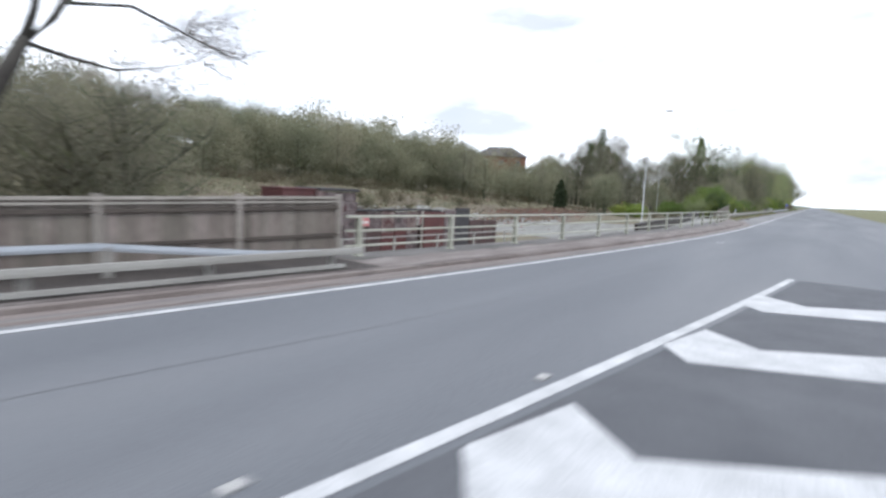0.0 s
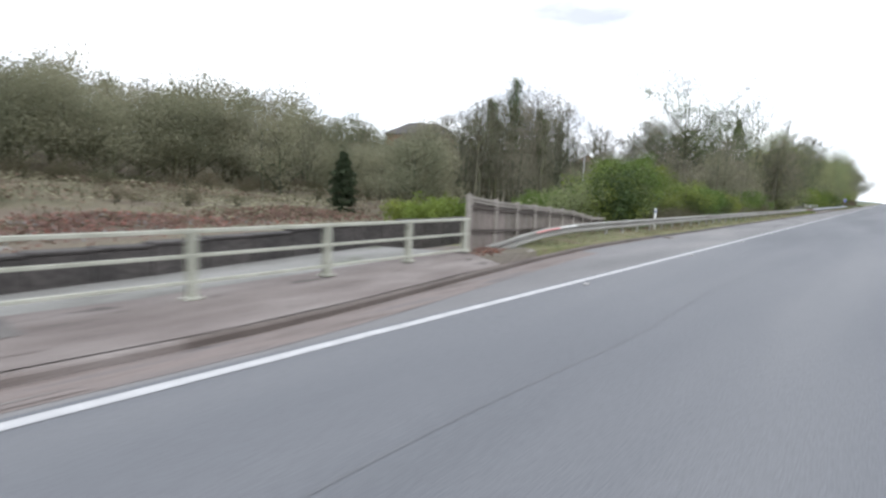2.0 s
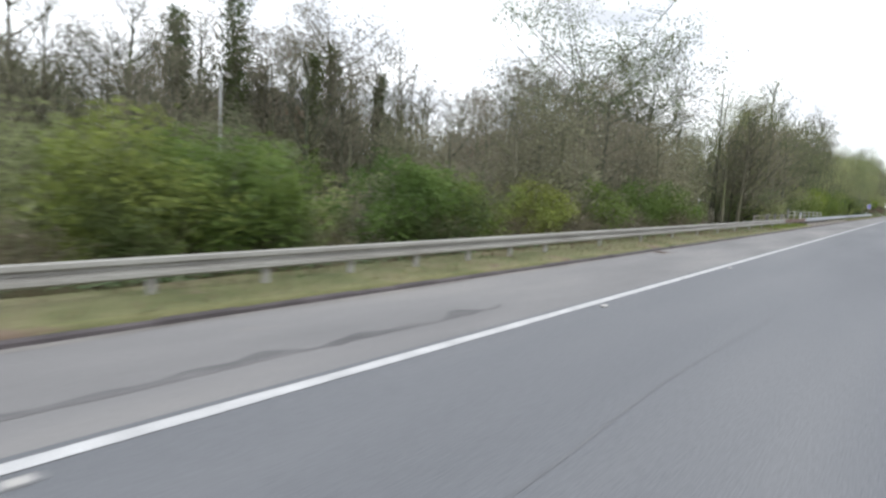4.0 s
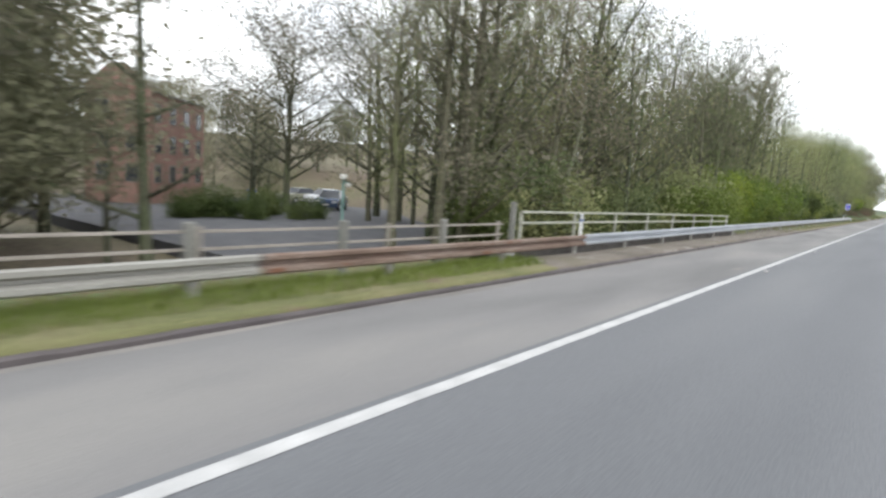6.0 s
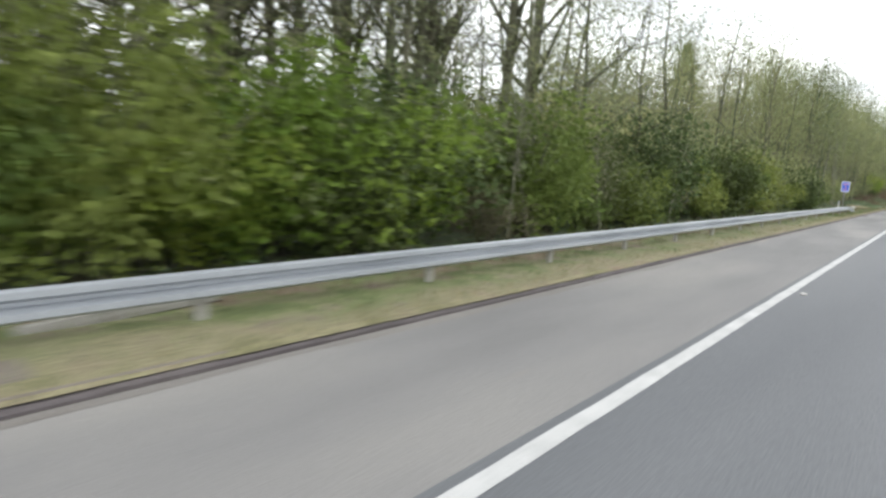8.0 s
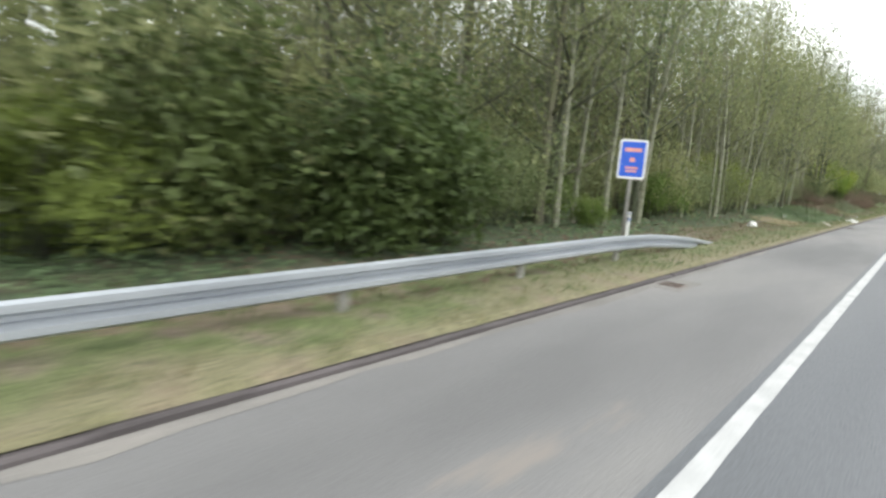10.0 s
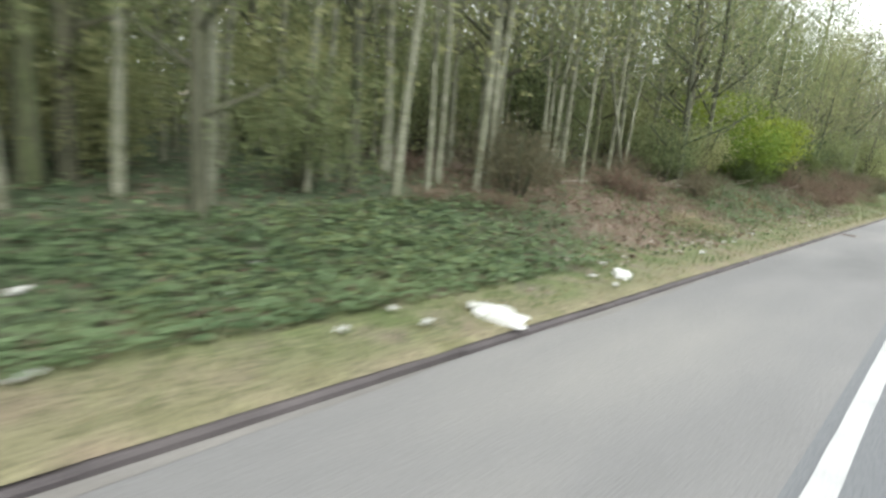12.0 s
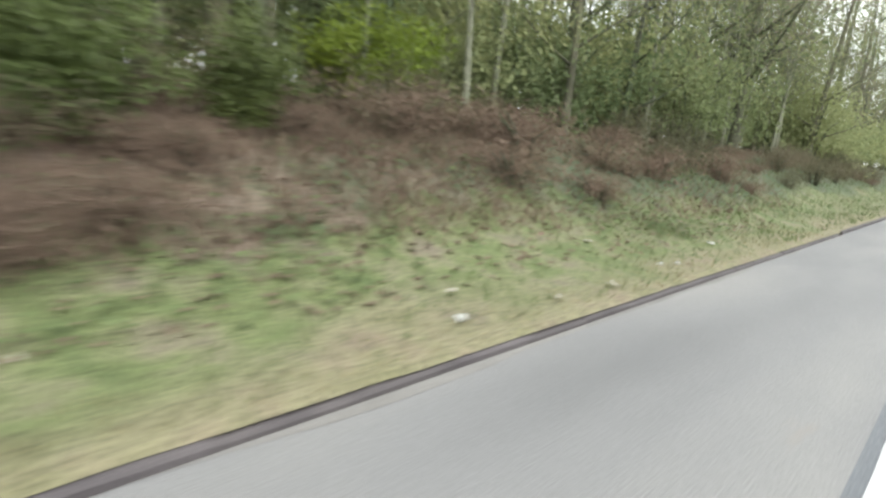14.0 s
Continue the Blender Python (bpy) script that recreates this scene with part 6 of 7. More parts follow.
def parked_car(x, y0, z, turn, colour, label):
    paint = node_mat("car_paint", [colour, tuple(min(1, c * 1.15) for c in colour)], 0.5, 0.25, 0, 0, 30, 0.03)
    e = tagged(new("parked_car"), label, "car", "parked cars")
    e.matrix_world = pose(x, y0, z, 0, 0, turn)
    bm = bmesh.new()
    prof = [(-2.05, 0.3), (-2.1, 0.62), (-1.95, 0.86), (-1.2, 0.95), (1.55, 0.95), (2.02, 0.9), (2.08, 0.6), (2.02, 0.28), (-1.6, 0.22)]
    rows_ = [[bm.verts.new((px, sy, pz)) for px, pz in prof] for sy in (-0.86, 0.86)]
    for k in range(len(prof)):
        k2 = (k + 1) % len(prof)
        bm.faces.new((rows_[0][k], rows_[0][k2], rows_[1][k2], rows_[1][k]))
    bm.faces.new(rows_[0][::-1]), bm.faces.new(rows_[1])
    bmesh.ops.bevel(bm, geom=bm.edges[:], offset=0.06, segments=2, affect="EDGES")
    part("body", bm, paint, e)
    bm = bmesh.new()
    prof = [(-1.15, 0.94, 0.8), (-0.45, 1.43, 0.62), (0.95, 1.45, 0.62), (1.75, 0.94, 0.8)]
    rows_ = [[bm.verts.new((px, sy * hw, pz)) for px, pz, hw in prof] for sy in (-1, 1)]
    for k in range(4):
        k2 = (k + 1) % 4
        bm.faces.new((rows_[0][k], rows_[0][k2], rows_[1][k2], rows_[1][k]))
    bm.faces.new(rows_[0][::-1]), bm.faces.new(rows_[1])
    part("window", bm, GLASS, e, "dark car windows")
    box("roof", (0.25, 0, 1.445), (1.35, 1.2, 0.05), paint, e, 0, 0.02)
    for wx in (-1.3, 1.3):
        for sy in (-0.8, 0.8):
            wv, wf = tube([(wx, sy - 0.1, 0.31), (wx, sy + 0.1, 0.31)], [0.31, 0.31], 18)
            whl = link_mesh("wheel", wv, wf, TYRE, e)
            wv, wf = tube([(wx, sy - 0.112, 0.31), (wx, sy + 0.112, 0.31)], [0.19, 0.19], 12)
            link_mesh("rim", wv, wf, ALLOY, whl)
    for sy in (-0.62, 0.62):
        box("headlight", (-2.07, sy, 0.68), (0.06, 0.34, 0.14), LAMPGLASS, e, 0, 0.02)
        box("tail_light", (2.06, sy, 0.74), (0.05, 0.26, 0.16), TAILRED, e, 0, 0.02)
    box("number_plate", (-2.1, 0, 0.48), (0.02, 0.52, 0.11), CREAM, e, 0, 0.002)


parked_car(-31, 80.8, lot_z(-31) + 0.01, 130, (0.06, 0.09, 0.16), "dark blue hatchback parked on the asphalt")
parked_car(-37.5, 85.2, lot_z(-37.5) + 0.01, 100, (0.6, 0.62, 0.64), "pale silver car parked near the trees")
parked_car(-42, 85.5, lot_z(-42) + 0.01, 100, (0.3, 0.3, 0.24), "olive-grey car parked near the trees")
bin_ = tagged(new("wheelie_bin"), "blue plastic wheelie bin at the car park edge", "bin")
bin_.location = (-44.5, 82.0, lot_z(-44.5))
BLUEP = node_mat("blue_plastic", [(0.03, 0.08, 0.3), (0.04, 0.1, 0.36)], 2, 0.5, 0, 0, 30, 0.05)
box("body", (0, 0, 0.52), (0.55, 0.6, 1.0), BLUEP, bin_, 0, 0.04)
box("lid", (0, 0, 1.05), (0.6, 0.66, 0.07), BLUEP, bin_, 0, 0.02)

# silt and turf creeping over the kerb past the bridge
def kerb_turf(name, label, ys, mat, spill, category):
    vs, fs = [], []
    for y0 in ys:
        k = 0.02 * noise.noise((0, y0 * 0.5, 21)) + 0.018 * noise.noise((0, y0 * 2.1, 22))
        over_road = spill(y0)
        edge = -2.515 + k + over_road * (0.6 + 3 * abs(k) * 10)
        vs += [(-2.78, y0, 0.125), (-2.6, y0, 0.108), (min(-2.545, edge - 0.02), y0, 0.096), (edge, y0, 0.07 if edge < -2.47 else 0.004)]
    for i in range(len(ys) - 1):
        for k in range(3):
            fs.append((4 * i + k, 4 * i + 1 + k, 4 * i + 5 + k, 4 * i + 4 + k))
    tagged(link_mesh(name, vs, fs, mat, smooth=True), label, category, kind="structure")


kerb_turf("kerb_soil", "brown silt spilling over the kerb past the bridge", [*np.linspace(84, 97, 90)], SILT, lambda y: 0.14 * max(0.0, 1 - abs(y - 90.3) / 5.2), "silt")
kerb_turf("kerb_turf", "dry turf creeping over the top of the kerb", [*np.linspace(97.02, 228, 700)], VERGE, lambda y: 0.0, "turf")

# ---- road studs, joint, gullies ----
STUD = node_mat("road_stud_casting", [(0.17, 0.17, 0.17), (0.24, 0.24, 0.24)], 8, 0.5, 0.3, 0.1, 40, 0.15)


def road_stud(x, y0):
    e = tagged(new("road_stud"), "raised pale reflective road stud", "road stud", "road studs")
    e.location = (x, y0, 0)
    box("casting", (0, 0, 0.006), (0.1, 0.18, 0.014), STUD, e, 0, 0.004)
    box("reflector", (0, 0, 0.018), (0.085, 0.07, 0.012), CREAM, e, 0, 0.004)


for x, y0 in ((4.5, -66.8), (4.3, -69.7), (0.24, -15.1), (0.21, -0.95), (0.2, 6.35), (0.22, 13.5), (0.21, 88.5), (0.21, -8), (0.21, 20.7), (0.21, 28), (0.21, 70), (0.21, 79), (0.21, 98), (0.21, 107)):
    road_stud(x, y0)
TAR = node_mat("tar_joint", [(0.1, 0.104, 0.112), (0.125, 0.129, 0.136)], 1.2, 0.7, 0, 0.2, 40, 0.3)
tar = strip("tar_joint", lambda y: 2.12 + 0.1 * noise.noise((0, y * 0.25, 0)) - 0.012 + 0.012 * noise.noise((3, y * 3, 0)), lambda y: 2.12 + 0.1 * noise.noise((0, y * 0.25, 0)) + 0.014, 0.003, TAR, [*np.linspace(-100, 30, 300)])
tagged(tar, "dark wavering tar joint along the lane", "road joint", kind="structure")
marks = tagged(strip("paint_scuff", lambda y: 1.16, lambda y: 1.27, 0.004, PAINT, [-45.91, -45.69]), "small scuffed white paint marks on the lane", "road marking", kind="structure")
tagged(strip("paint_scuff", lambda y: 1.32, lambda y: 1.42, 0.004, PAINT, [-45.79, -45.59]), "small scuffed white paint marks on the lane", "road marking", kind="structure")
for y0 in (146.25, 172.7, 196.9, 30, -2):
    g = tagged(new("drain_gully"), "rusty iron drain grating in a pale patched surround", "drain", "drain gullies")
    g.location = (-2.22, y0, 0.002)
    box("surround", (0.03, 0.1, -0.003), (0.5, 1.15, 0.012), SILTPALE, g, 0, 0.002, "pale concrete patch")
    box("frame", (0, 0, 0), (0.4, 0.46, 0.012), GUTTER, g, 0, 0.003)
    for k in range(7):
        box("bar", (0, -0.17 + 0.057 * k, 0.01), (0.3, 0.022, 0.014), RUST if k % 2 else DARKWALL, g, 0, 0)


# ---- ground cover ----
def scatter(name, label, n, xr, yr, mat, seed, kind, w, h, keep=None, lean=0.5):
    """Blades, stalks or leaves standing on the land, as one joined mass."""
    rg = np.random.default_rng(seed)
    vs, fs = [], []
    for i in range(n):
        x, y0 = rg.uniform(*xr), rg.uniform(*yr)
        if keep and not keep(x, y0, rg):
            continue
        z = ground_z(x, y0)
        hh, ww, an = h * rg.uniform(0.4, 1.3), w * rg.uniform(0.6, 1.4), rg.uniform(0, 6.283)
        c, s = math.cos(an), math.sin(an)
        l1, l2 = rg.normal(0, lean, 2) * hh
        o = len(vs)
        if kind == "blade":
            vs += [(x - c * ww, y0 - s * ww, z - 0.01), (x + c * ww, y0 + s * ww, z - 0.01), (x + l1, y0 + l2, z + hh)]
            fs.append((o, o + 1, o + 2))
        else:
            b = z + hh
            vs += [(x - c * ww, y0 - s * ww, b + rg.uniform(-0.3, 0.3) * ww), (x - s * ww * 0.7, y0 + c * ww * 0.7, b + rg.uniform(-0.4, 0.4) * ww), (x + c * ww, y0 + s * ww, b + rg.uniform(-0.3, 0.6) * ww), (x + s * ww * 0.7, y0 - c * ww * 0.7, b + rg.uniform(-0.4, 0.4) * ww)]
            fs.append((o, o + 1, o + 2, o + 3))
    return tagged(link_mesh(name, vs, fs, mat), label, "ground cover", kind="stuff")


DRY = node_mat("dry_straw_grass", [(0.2, 0.17, 0.09), (0.28, 0.24, 0.14)], 1.5, 0.9, 0, 0, 20, 0.2, leaf=0.25)
STRAW = node_mat("bleached_straw", [(0.33, 0.285, 0.18), (0.44, 0.39, 0.27)], 1.5, 0.9, 0, 0, 20, 0.2, leaf=0.25)
IVYG = node_mat("ground_ivy", [(0.098, 0.15, 0.074), (0.165, 0.222, 0.112)], 1.0, 0.5, 0, 0, 20, 0.2, leaf=0.3)
WEED = node_mat("low_weeds", [(0.09, 0.125, 0.05), (0.15, 0.183, 0.08)], 1.0, 0.6, 0, 0, 20, 0.2, leaf=0.3)
clump = lambda x, y0, rg: noise.noise((x * 1.3, y0 * 0.8, 4)) > rg.uniform(-0.7, 0.5) and not 63 < y0 < 92
scatter("verge_grass", "short uneven green and yellowed verge grass", 26000, (-5.2, -2.62), (-12, 150), BLADE, 1, "blade", 0.008, 0.09, clump)
scatter("verge_grass", "short uneven green and yellowed verge grass", 26000, (-5.0, -2.62), (138, 226), BLADE, 2, "blade", 0.009, 0.1, lambda x, y0, rg: noise.noise((x * 1.1, y0 * 0.5, 4)) > rg.uniform(-0.7, 0.5))
scatter("lush_grass", "bright green grass tufts below the rusted barrier", 7000, (-4.2, -2.9), (52, 64.5), LEAF_GREEN, 13, "blade", 0.012, 0.13)
scatter("dry_grass", "dry straw-coloured grass along the kerb", 9000, (-3.05, -2.5), (-5, 226), DRY, 3, "blade", 0.008, 0.07, clump)
scatter("ground_ivy", "dark green ivy carpeting the woodland floor", 16000, (-11, -4.9), (138, 196), IVYG, 4, "leaf", 0.06, 0.1, lambda x, y0, rg: noise.noise((x * 0.4, y0 * 0.25, 9)) > rg.uniform(-0.6, 0.3))
scatter("dead_bracken", "brown dead bracken and bramble stalks on the bank", 15000, (-9.5, -4.3), (182, 232), BRACKEN, 5, "blade", 0.01, 0.3, lambda x, y0, rg: noise.noise((x * 0.5, y0 * 0.3, 6)) > rg.uniform(-0.8, 0.2), 0.8)
BRACKEN_PALE = node_mat("bleached_bracken", [(0.15, 0.12, 0.095), (0.24, 0.195, 0.155), (0.3, 0.25, 0.2)], 1.2, 0.9, 0, 0, 20, 0.25, leaf=0.2)
scatter("dead_leaves", "dead leaves and broken stalks scattered over the lower bank", 7500, (-6.2, -3.5), (199.5, 209.5), BRACKEN_PALE, 31, "leaf", 0.04, 0.03, lambda x, y0, rg: noise.noise((x * 0.6, y0 * 0.35, 41)) + min(0, -3.9 - x) * 0.5 > rg.uniform(-0.7, 0.3))
scatter("dead_bracken", "flattened brown bracken stalks on the upper bank", 9000, (-8.5, -4.6), (208, 219), BRACKEN, 32, "blade", 0.012, 0.28, lambda x, y0, rg: noise.noise((x * 0.5, y0 * 0.3, 6)) + (-5 - x) * 0.2 > rg.uniform(-0.5, 0.3), 0.8)
scatter("verge_grass", "short uneven green grass on the bank", 14000, (-8, -2.62), (222, 262), BLADE, 33, "blade", 0.012, 0.13, lambda x, y0, rg: noise.noise((x * 0.8, y0 * 0.4, 4)) > rg.uniform(-0.8, 0.4))
scatter("dead_leaves", "brown fallen leaves and twigs below the trees", 13000, (-9, -3.5), (140, 226), BRACKEN, 6, "leaf", 0.05, 0.03)
scatter("bank_weeds", "low green weeds on the lower bank", 16000, (-6.5, -3.6), (176, 230), WEED, 7, "leaf", 0.05, 0.12, lambda x, y0, rg: noise.noise((x * 0.5, y0 * 0.22, 16)) > rg.uniform(-0.2, 0.5))
scatter("bank_weeds", "low green ivy and weeds spreading over the verge", 16000, (-6.5, -3.4), (168, 184), IVYG, 17, "leaf", 0.05, 0.1, lambda x, y0, rg: noise.noise((x * 0.5, y0 * 0.22, 26)) > rg.uniform(-0.9, 0.5) + max(0, 171.5 - y0) * 0.25 + max(0, y0 - 181) * 0.2)
scatter("bank_weeds", "low green ivy and weeds on the bank", 9000, (-8, -3.9), (191, 204), IVYG, 18, "leaf", 0.05, 0.12, lambda x, y0, rg: noise.noise((x * 0.5, y0 * 0.3, 36)) > rg.uniform(-0.6, 0.5))
scatter("verge_weeds", "brown stalks and weeds below the barrier", 5000, (-3.9, -2.65), (-13.5, 52), BRACKEN, 27, "blade", 0.008, 0.14, lambda x, y0, rg: noise.noise((x * 0.8, y0 * 0.5, 6)) > rg.uniform(-0.3, 0.5), 0.9)
scatter("verge_weeds", "low green weeds below the barrier", 4000, (-3.9, -2.65), (-13.5, 52), WEED, 28, "leaf", 0.03, 0.05, lambda x, y0, rg: noise.noise((x * 0.8, y0 * 0.5, 8)) > rg.uniform(-0.3, 0.5))
scatter("hedge_bottom_weeds", "weeds and dead stalks below the hedge", 12000, (-6.2, -3.7), (-6, 140), BRACKEN, 8, "blade", 0.01, 0.22, clump, 0.6)
scatter("hedge_bottom_leaves", "green nettles and ivy below the hedge", 9000, (-6.4, -3.8), (-6, 140), IVYG, 9, "leaf", 0.05, 0.14, lambda x, y0, rg: not 63 < y0 < 88)
scatter("slope_scrub", "rough grass and dead stalks on the far slope", 14000, (-52, -22), (-70, 24), LEAF_SCRUB, 10, "blade", 0.03, 0.5, lambda x, y0, rg: noise.noise((x * 0.15, y0 * 0.12, 4)) > rg.uniform(-0.5, 0.5))
scatter("slope_brambles", "reddish-brown bramble patches on the far slope", 9000, (-50, -22), (-70, 24), BRACKEN, 11, "leaf", 0.16, 0.4, lambda x, y0, rg: noise.noise((x * 0.12, y0 * 0.1, 14)) > rg.uniform(-0.3, 0.4))
scatter("slope_greens", "low green scrub on the far slope", 9000, (-54, -22), (-70, 24), LEAF_OLIVE, 12, "leaf", 0.18, 0.45, lambda x, y0, rg: noise.noise((x * 0.12, y0 * 0.1, 24)) > rg.uniform(-0.3, 0.4))

# ---- fallen branches and litter ----
DEADWOOD = node_mat("dead_wood", [(0.22, 0.19, 0.15), (0.33, 0.29, 0.24)], 3, 0.9, 0, 0.3, 20, 0.2)


def fallen_branch(x, y0, ln, turn, r, tilt=0.05):
    rr = random.Random(int(y0 * 10))
    e = tagged(new("fallen_branch"), "pale fallen branch lying on the bank", "branch", "fallen branches")
    e.matrix_world = pose(x, y0, ground_z(x, y0) + 0.1, 0, 0, turn)
    pts = [(ln * (t - 0.5), rr.uniform(-0.08, 0.08), tilt * t * ln + rr.uniform(-0.03, 0.03)) for t in np.linspace(0, 1, 6)]
    vs, fs = tube(pts, [r, r * 0.9, r * 0.75, r * 0.6, r * 0.4, r * 0.15], 6)
    stem = link_mesh("stem", vs, fs, DEADWOOD, e, smooth=True)
    for k in range(3):
        p = Vector(pts[2 + k])
        q = p + Vector((0.3 + 0.1 * k, rr.choice((-1, 1)) * 0.3, 0.2))
        vs, fs = tube([p, (p + q) / 2 + Vector((0, 0, 0.03)), q], [r * 0.4, r * 0.3, r * 0.1], 4)
        link_mesh("twig", vs, fs, DEADWOOD, stem, smooth=True)


for x, y0, ln, tn, r in ((-6.4, 195.2, 1.6, 95, 0.025), (-7.4, 193.6, 1.9, 80, 0.05), (-7.6, 194.6, 1.3, 100, 0.03), (-4.6, 164.5, 1.4, 75, 0.025), (-5.2, 168, 1.2, 60, 0.02), (-6.0, 197.6, 1.5, 70, 0.02), (-7, 187.5, 1.4, 85, 0.025), (-6.4, 190.8, 2.2, 60, 0.03), (-6.2, 191.6, 2.0, 40, 0.025), (-6.6, 192.0, 1.8, 20, 0.02), (-5.4, 202.3, 1.2, 88, 0.02), (-5.0, 209.5, 1.1, 80, 0.02), (-4.0, 152.5, 1.0, 85, 0.015), (-3.5, 91.5, 1.2, 92, 0.015)):
    fallen_branch(x, y0, ln, tn, r)

old_beam = tagged(new("fallen_rail"), "old dull steel rail lying in the grass below the barrier", "rail")
old_beam.matrix_world = pose(-3.95, 98.3, ground_z(-3.95, 98.3) + 0.08, 2, 0, 6)
sweep("rail", BOXB, [(0, -0.9, 0.02, 0), (0, 0, 0.03, 0), (0, 0.95, 0.02, 0)], STEEL_OLD, old_beam)

DIRTYWHITE = node_mat("dirty_white_plastic", [(0.34, 0.34, 0.31), (0.48, 0.48, 0.45)], 6, 0.6, 0, 0.1, 30, 0.15)
BAG = node_mat("white_film", [(0.55, 0.55, 0.53), (0.68, 0.68, 0.66)], 6, 0.5, 0, 0.2, 30, 0.12)
CARD = node_mat("wet_cardboard", [(0.29, 0.27, 0.215), (0.37, 0.345, 0.28)], 3, 0.85, 0, 0.2, 30, 0.1)
ORANGE_EARTH = node_mat("orange_sand", [(0.19, 0.13, 0.075), (0.26, 0.19, 0.12)], 2, 0.95, 0, 0.5, 30, 0.25)


def crumpled(name, label, x, y0, sx, sy, sz, mat, seed, category="litter"):
    rg = np.random.default_rng(seed)
    bm = bmesh.new()
    bmesh.ops.create_icosphere(bm, subdivisions=3, radius=1)
    for v in bm.verts:
        k = 1 + 0.35 * noise.noise(v.co * 1.7 + Vector((seed * 3.1, 0, 0))) + 0.18 * noise.noise(v.co * 4 + Vector((0, seed, 0)))
        v.co = Vector((v.co.x * sx * k, v.co.y * sy * k, max(-0.02, v.co.z * sz * k)))
    e = tagged(new(name), label, category)
    e.matrix_world = pose(x, y0, ground_z(x, y0) + 0.01, 0, 0, float(rg.uniform(0, 360)))
    part("film", bm, mat, e)
    return e


def scrap(x, y0, w, ln, mat, seed, label, tilt=0.0):
    """A bent flat piece of litter with some thickness."""
    rg = np.random.default_rng(seed)
    bm = bmesh.new()
    nx_, ny_ = 4, 4
    top = [[bm.verts.new((w * (i / nx_ - 0.5), ln * (j / ny_ - 0.5), 0.03 + 0.05 * noise.noise((i * 0.8 + seed, j * 0.8, 0)))) for j in range(ny_ + 1)] for i in range(nx_ + 1)]
    for i in range(nx_):
        for j in range(ny_):
            bm.faces.new((top[i][j], top[i + 1][j], top[i + 1][j + 1], top[i][j + 1]))
    ext = bmesh.ops.extrude_face_region(bm, geom=bm.faces[:])
    for v in ext["geom"]:
        if isinstance(v, bmesh.types.BMVert):
            v.co.z += 0.008
    e = tagged(new("litter_scrap"), label, "litter", "roadside litter")
    e.matrix_world = pose(x, y0, ground_z(x, y0) + 0.02 + 0.3 * w * abs(math.sin(math.radians(tilt))), float(rg.uniform(-12, 12)), tilt + float(rg.uniform(-12, 12)), 15.0 if tilt else float(rg.uniform(0, 360)))
    part("sheet", bm, mat, e)


crumpled("plastic_bag", "white crumpled plastic bag on the grass verge", -4.45, 161.7, 0.2, 0.16, 0.2, BAG, 1)
crumpled("plastic_bag", "torn white plastic sheet lying against the kerb", -2.75, 178.95, 0.16, 0.32, 0.09, BAG, 2)
crumpled("plastic_bag", "white plastic wrapping on the verge", -3.0, 182.1, 0.14, 0.3, 0.06, BAG, 3)
crumpled("plastic_bag", "small white plastic bag below the trees", -5.0, 171.0, 0.085, 0.085, 0.13, BAG, 4)
scrap(-2.98, 170.3, 0.42, 0.5, CARD, 5, "flattened pale cardboard sheet tilted on the verge", 14)
rubble("spilled_sand", "spilled orange sand thinly spread over the bank", -4.5, 201.2, 0.6, 1.1, 0.05, 500, [ORANGE_EARTH, ORANGE_EARTH, BRACKEN], 21, 0.03)
rubble("spilled_sand", "spilled orange sand thinly spread over the bank", -4.8, 196.2, 0.6, 0.8, 0.06, 800, [ORANGE_EARTH, ORANGE_EARTH, ORANGE_EARTH, BRACKEN], 22, 0.034)
heap = lambda cx, cy, rx, ry: lambda x, y0, rg: ((x - cx) / rx) ** 2 + ((y0 - cy) / ry) ** 2 + 0.8 * noise.noise((x * 2, y0 * 2, 5)) < rg.uniform(0.2, 1.0)
scatter("straw_patch", "pale dry straw flattened at the wood edge", 5000, (-5.6, -3.7), (164.8, 169), STRAW, 14, "blade", 0.012, 0.16, heap(-4.6, 166.8, 0.9, 1.9), 1.6)
scatter("straw_patch", "pale dry straw flattened at the wood edge", 2600, (-5.4, -3.6), (187.4, 190.4), STRAW, 15, "blade", 0.012, 0.14, heap(-4.4, 188.8, 0.8, 1.2), 1.6)
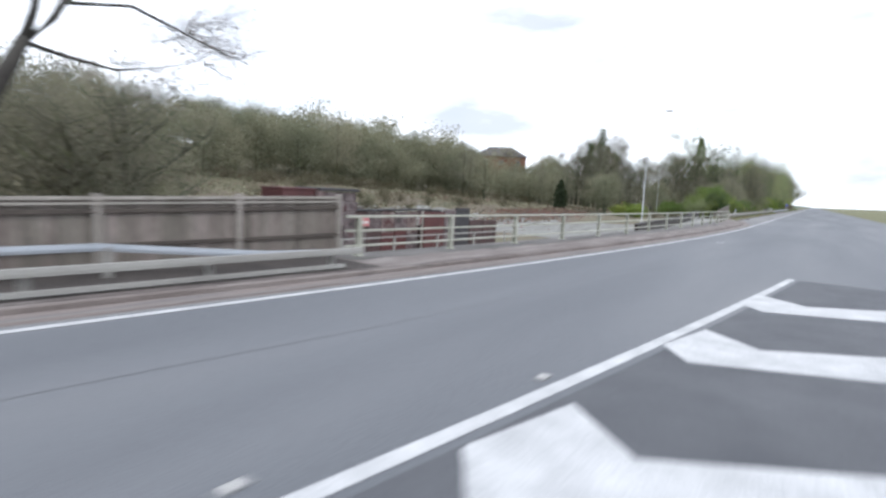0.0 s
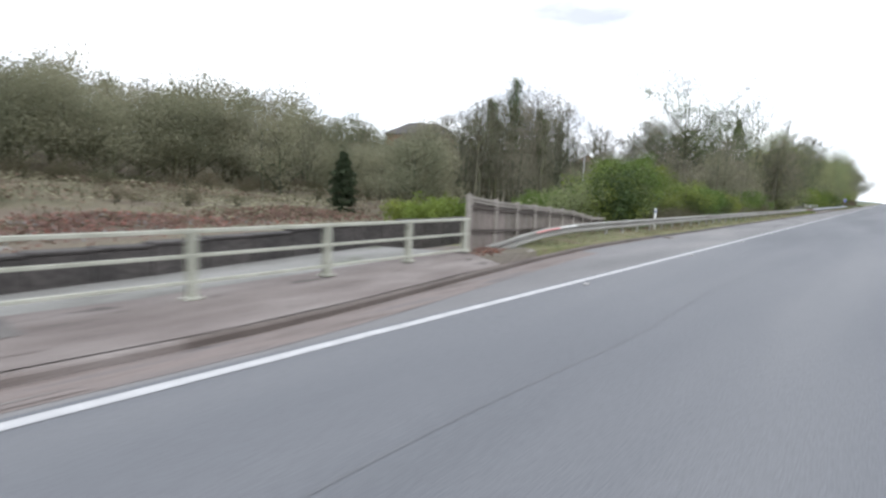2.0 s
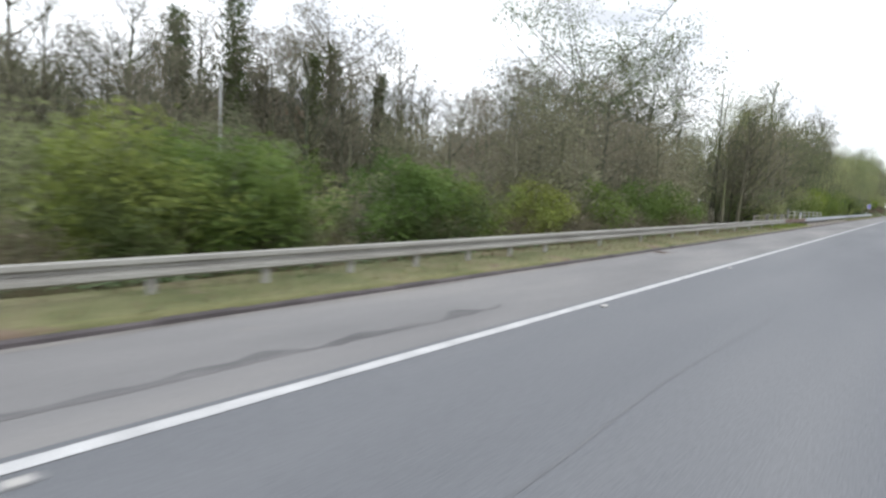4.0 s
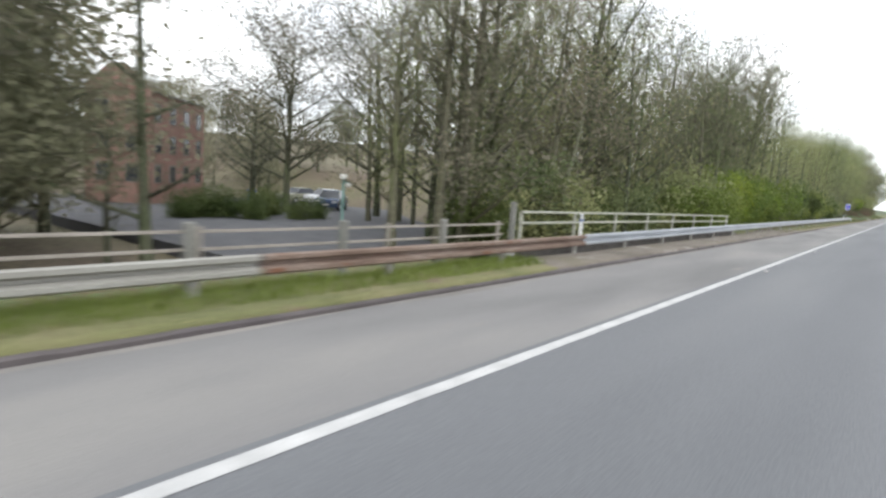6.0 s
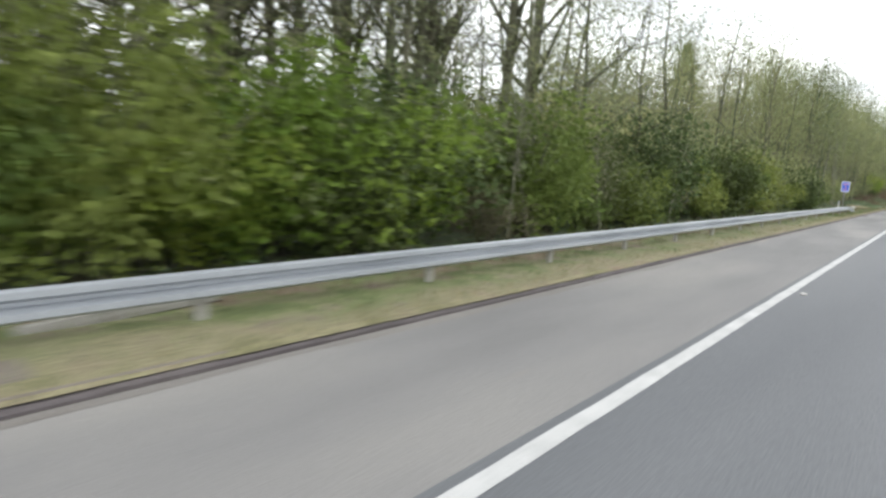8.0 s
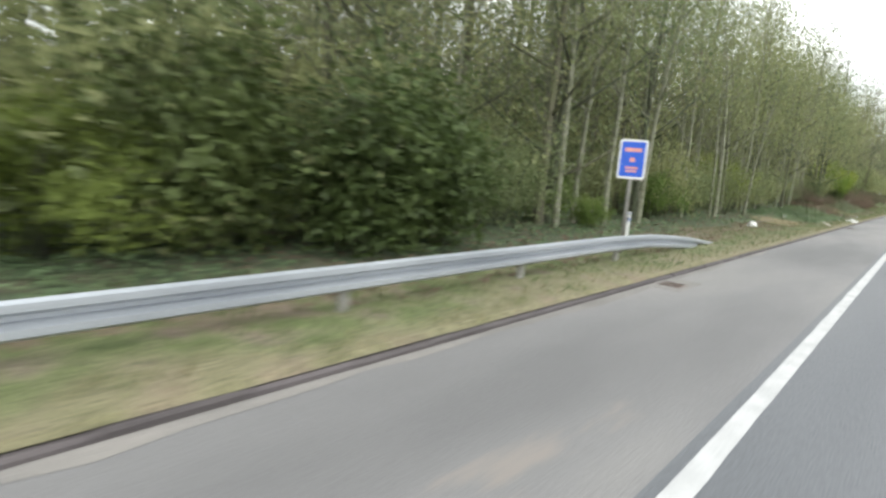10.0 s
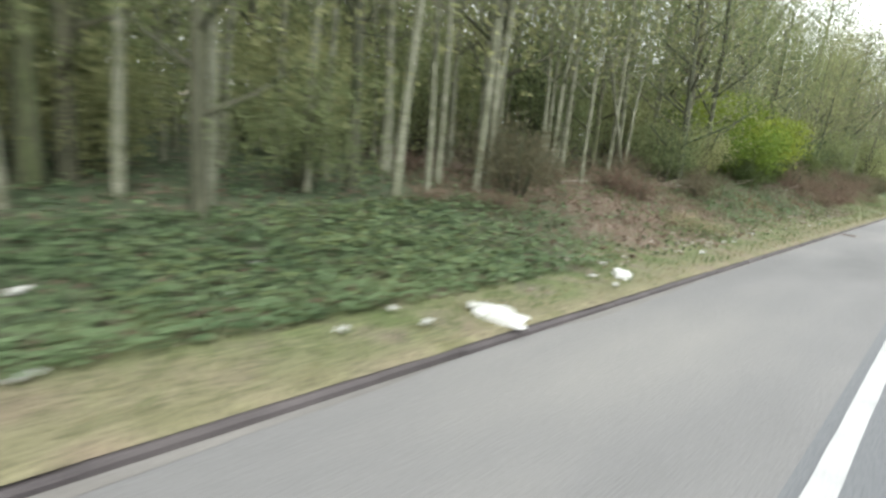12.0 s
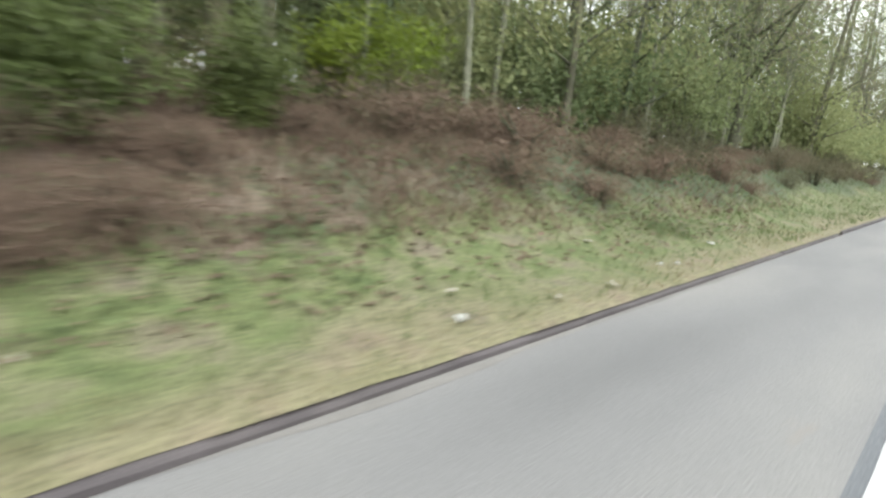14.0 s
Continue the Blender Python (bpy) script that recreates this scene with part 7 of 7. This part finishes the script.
LITTER = [(-3.12, 177.4), (-3.3, 178.1), (-2.9, 178.15), (-3.02, 178.9), (-2.7, 181.3), (-3.07, 181.4), (-3.41, 175.4), (-4.8, 175.6), (-3.28, 184.9), (-3.05, 185.5), (-3.4, 182.3), (-4.3, 177.0),
          (-4.07, 186.65), (-3.4, 186.9), (-3.28, 187.5), (-3.2, 187.9), (-3.3, 188.4), (-3.57, 190.9), (-3.44, 190.2), (-3.27, 186.4), (-3.46, 185.9), (-3.76, 195.9), (-3.54, 196.9), (-3.2, 196), (-3.16, 197.5),
          (-3.27, 199.2), (-3.14, 201.3), (-3.3, 193.2), (-3.18, 194.2), (-3.72, 204.6), (-3.1, 204.2), (-3.24, 203.7), (-3.64, 202.2), (-3.5, 201.9), (-2.83, 214.8), (-2.8, 215.9), (-2.98, 217.6), (-2.9, 218),
          (-4, 217.3), (-3.28, 220.4), (-3.4, 213.8), (-2.9, 213.4), (-3.8, 169.2), (-3.7, 169.7), (-3.76, 172.7), (-4.9, 177.6)]
rl = random.Random(12)
for i, (x, y0) in enumerate(LITTER):
    m_, lb = rl.choice(((DIRTYWHITE, "white scrap of plastic litter on the verge"), (CARD, "torn dirty paper litter on the verge"), (CARD, "sodden piece of cardboard on the verge")))
    big = 1.15 if 176 < y0 < 191 or y0 > 212 else 0.9
    if 175 < y0 < 183:
        m_, lb, big = DIRTYWHITE, "white scrap of plastic litter on the verge", 1.5
    scrap(x, y0, big * rl.uniform(0.04, 0.085), big * rl.uniform(0.05, 0.13), m_, 20 + i, lb)
rubble("fly_tipped_debris", "scattered broken chips and rubbish along the bank foot", -4.0, 201, 0.7, 9, 0.08, 420, [CARD, SOIL, BRACKEN, DEADWOOD, DEADWOOD, BRACKEN], 9, 0.028)
rubble("fly_tipped_debris", "scattered broken chips and rubbish along the bank foot", -3.7, 186, 0.6, 8, 0.06, 260, [CARD, BRACKEN, SOIL, DEADWOOD], 10, 0.028)

# ---- the first stretch carried onto its bend ----
ON_BEND = {"road", "road_shoulder", "gutter", "edge_line", "hatch_line", "hatch_patch", "hatch_chevron", "paint_scuff", "footway_dirt", "dirt_streak", "pavement", "kerb", "roadside_railing", "low_barrier", "timber_fence", "tar_joint"}
for ob in list(scene.objects):
    kind_name = ob.name.split(".")[0]
    if ob.parent is None and kind_name == "road_stud" and ob.location.y < BEND_START:
        x, y, a = bent(ob.location.x, ob.location.y)
        ob.location, ob.rotation_euler = (x, y, 0), (0, 0, -a)
    if ob.parent is None and kind_name in ON_BEND:
        for o in (ob, *ob.children_recursive):
            if o.type == "MESH" and o.location.length == 0 and min(v.co.y for v in o.data.vertices) < BEND_START:
                for v in o.data.vertices:
                    v.co.x, v.co.y = bent(v.co.x, v.co.y)[:2]
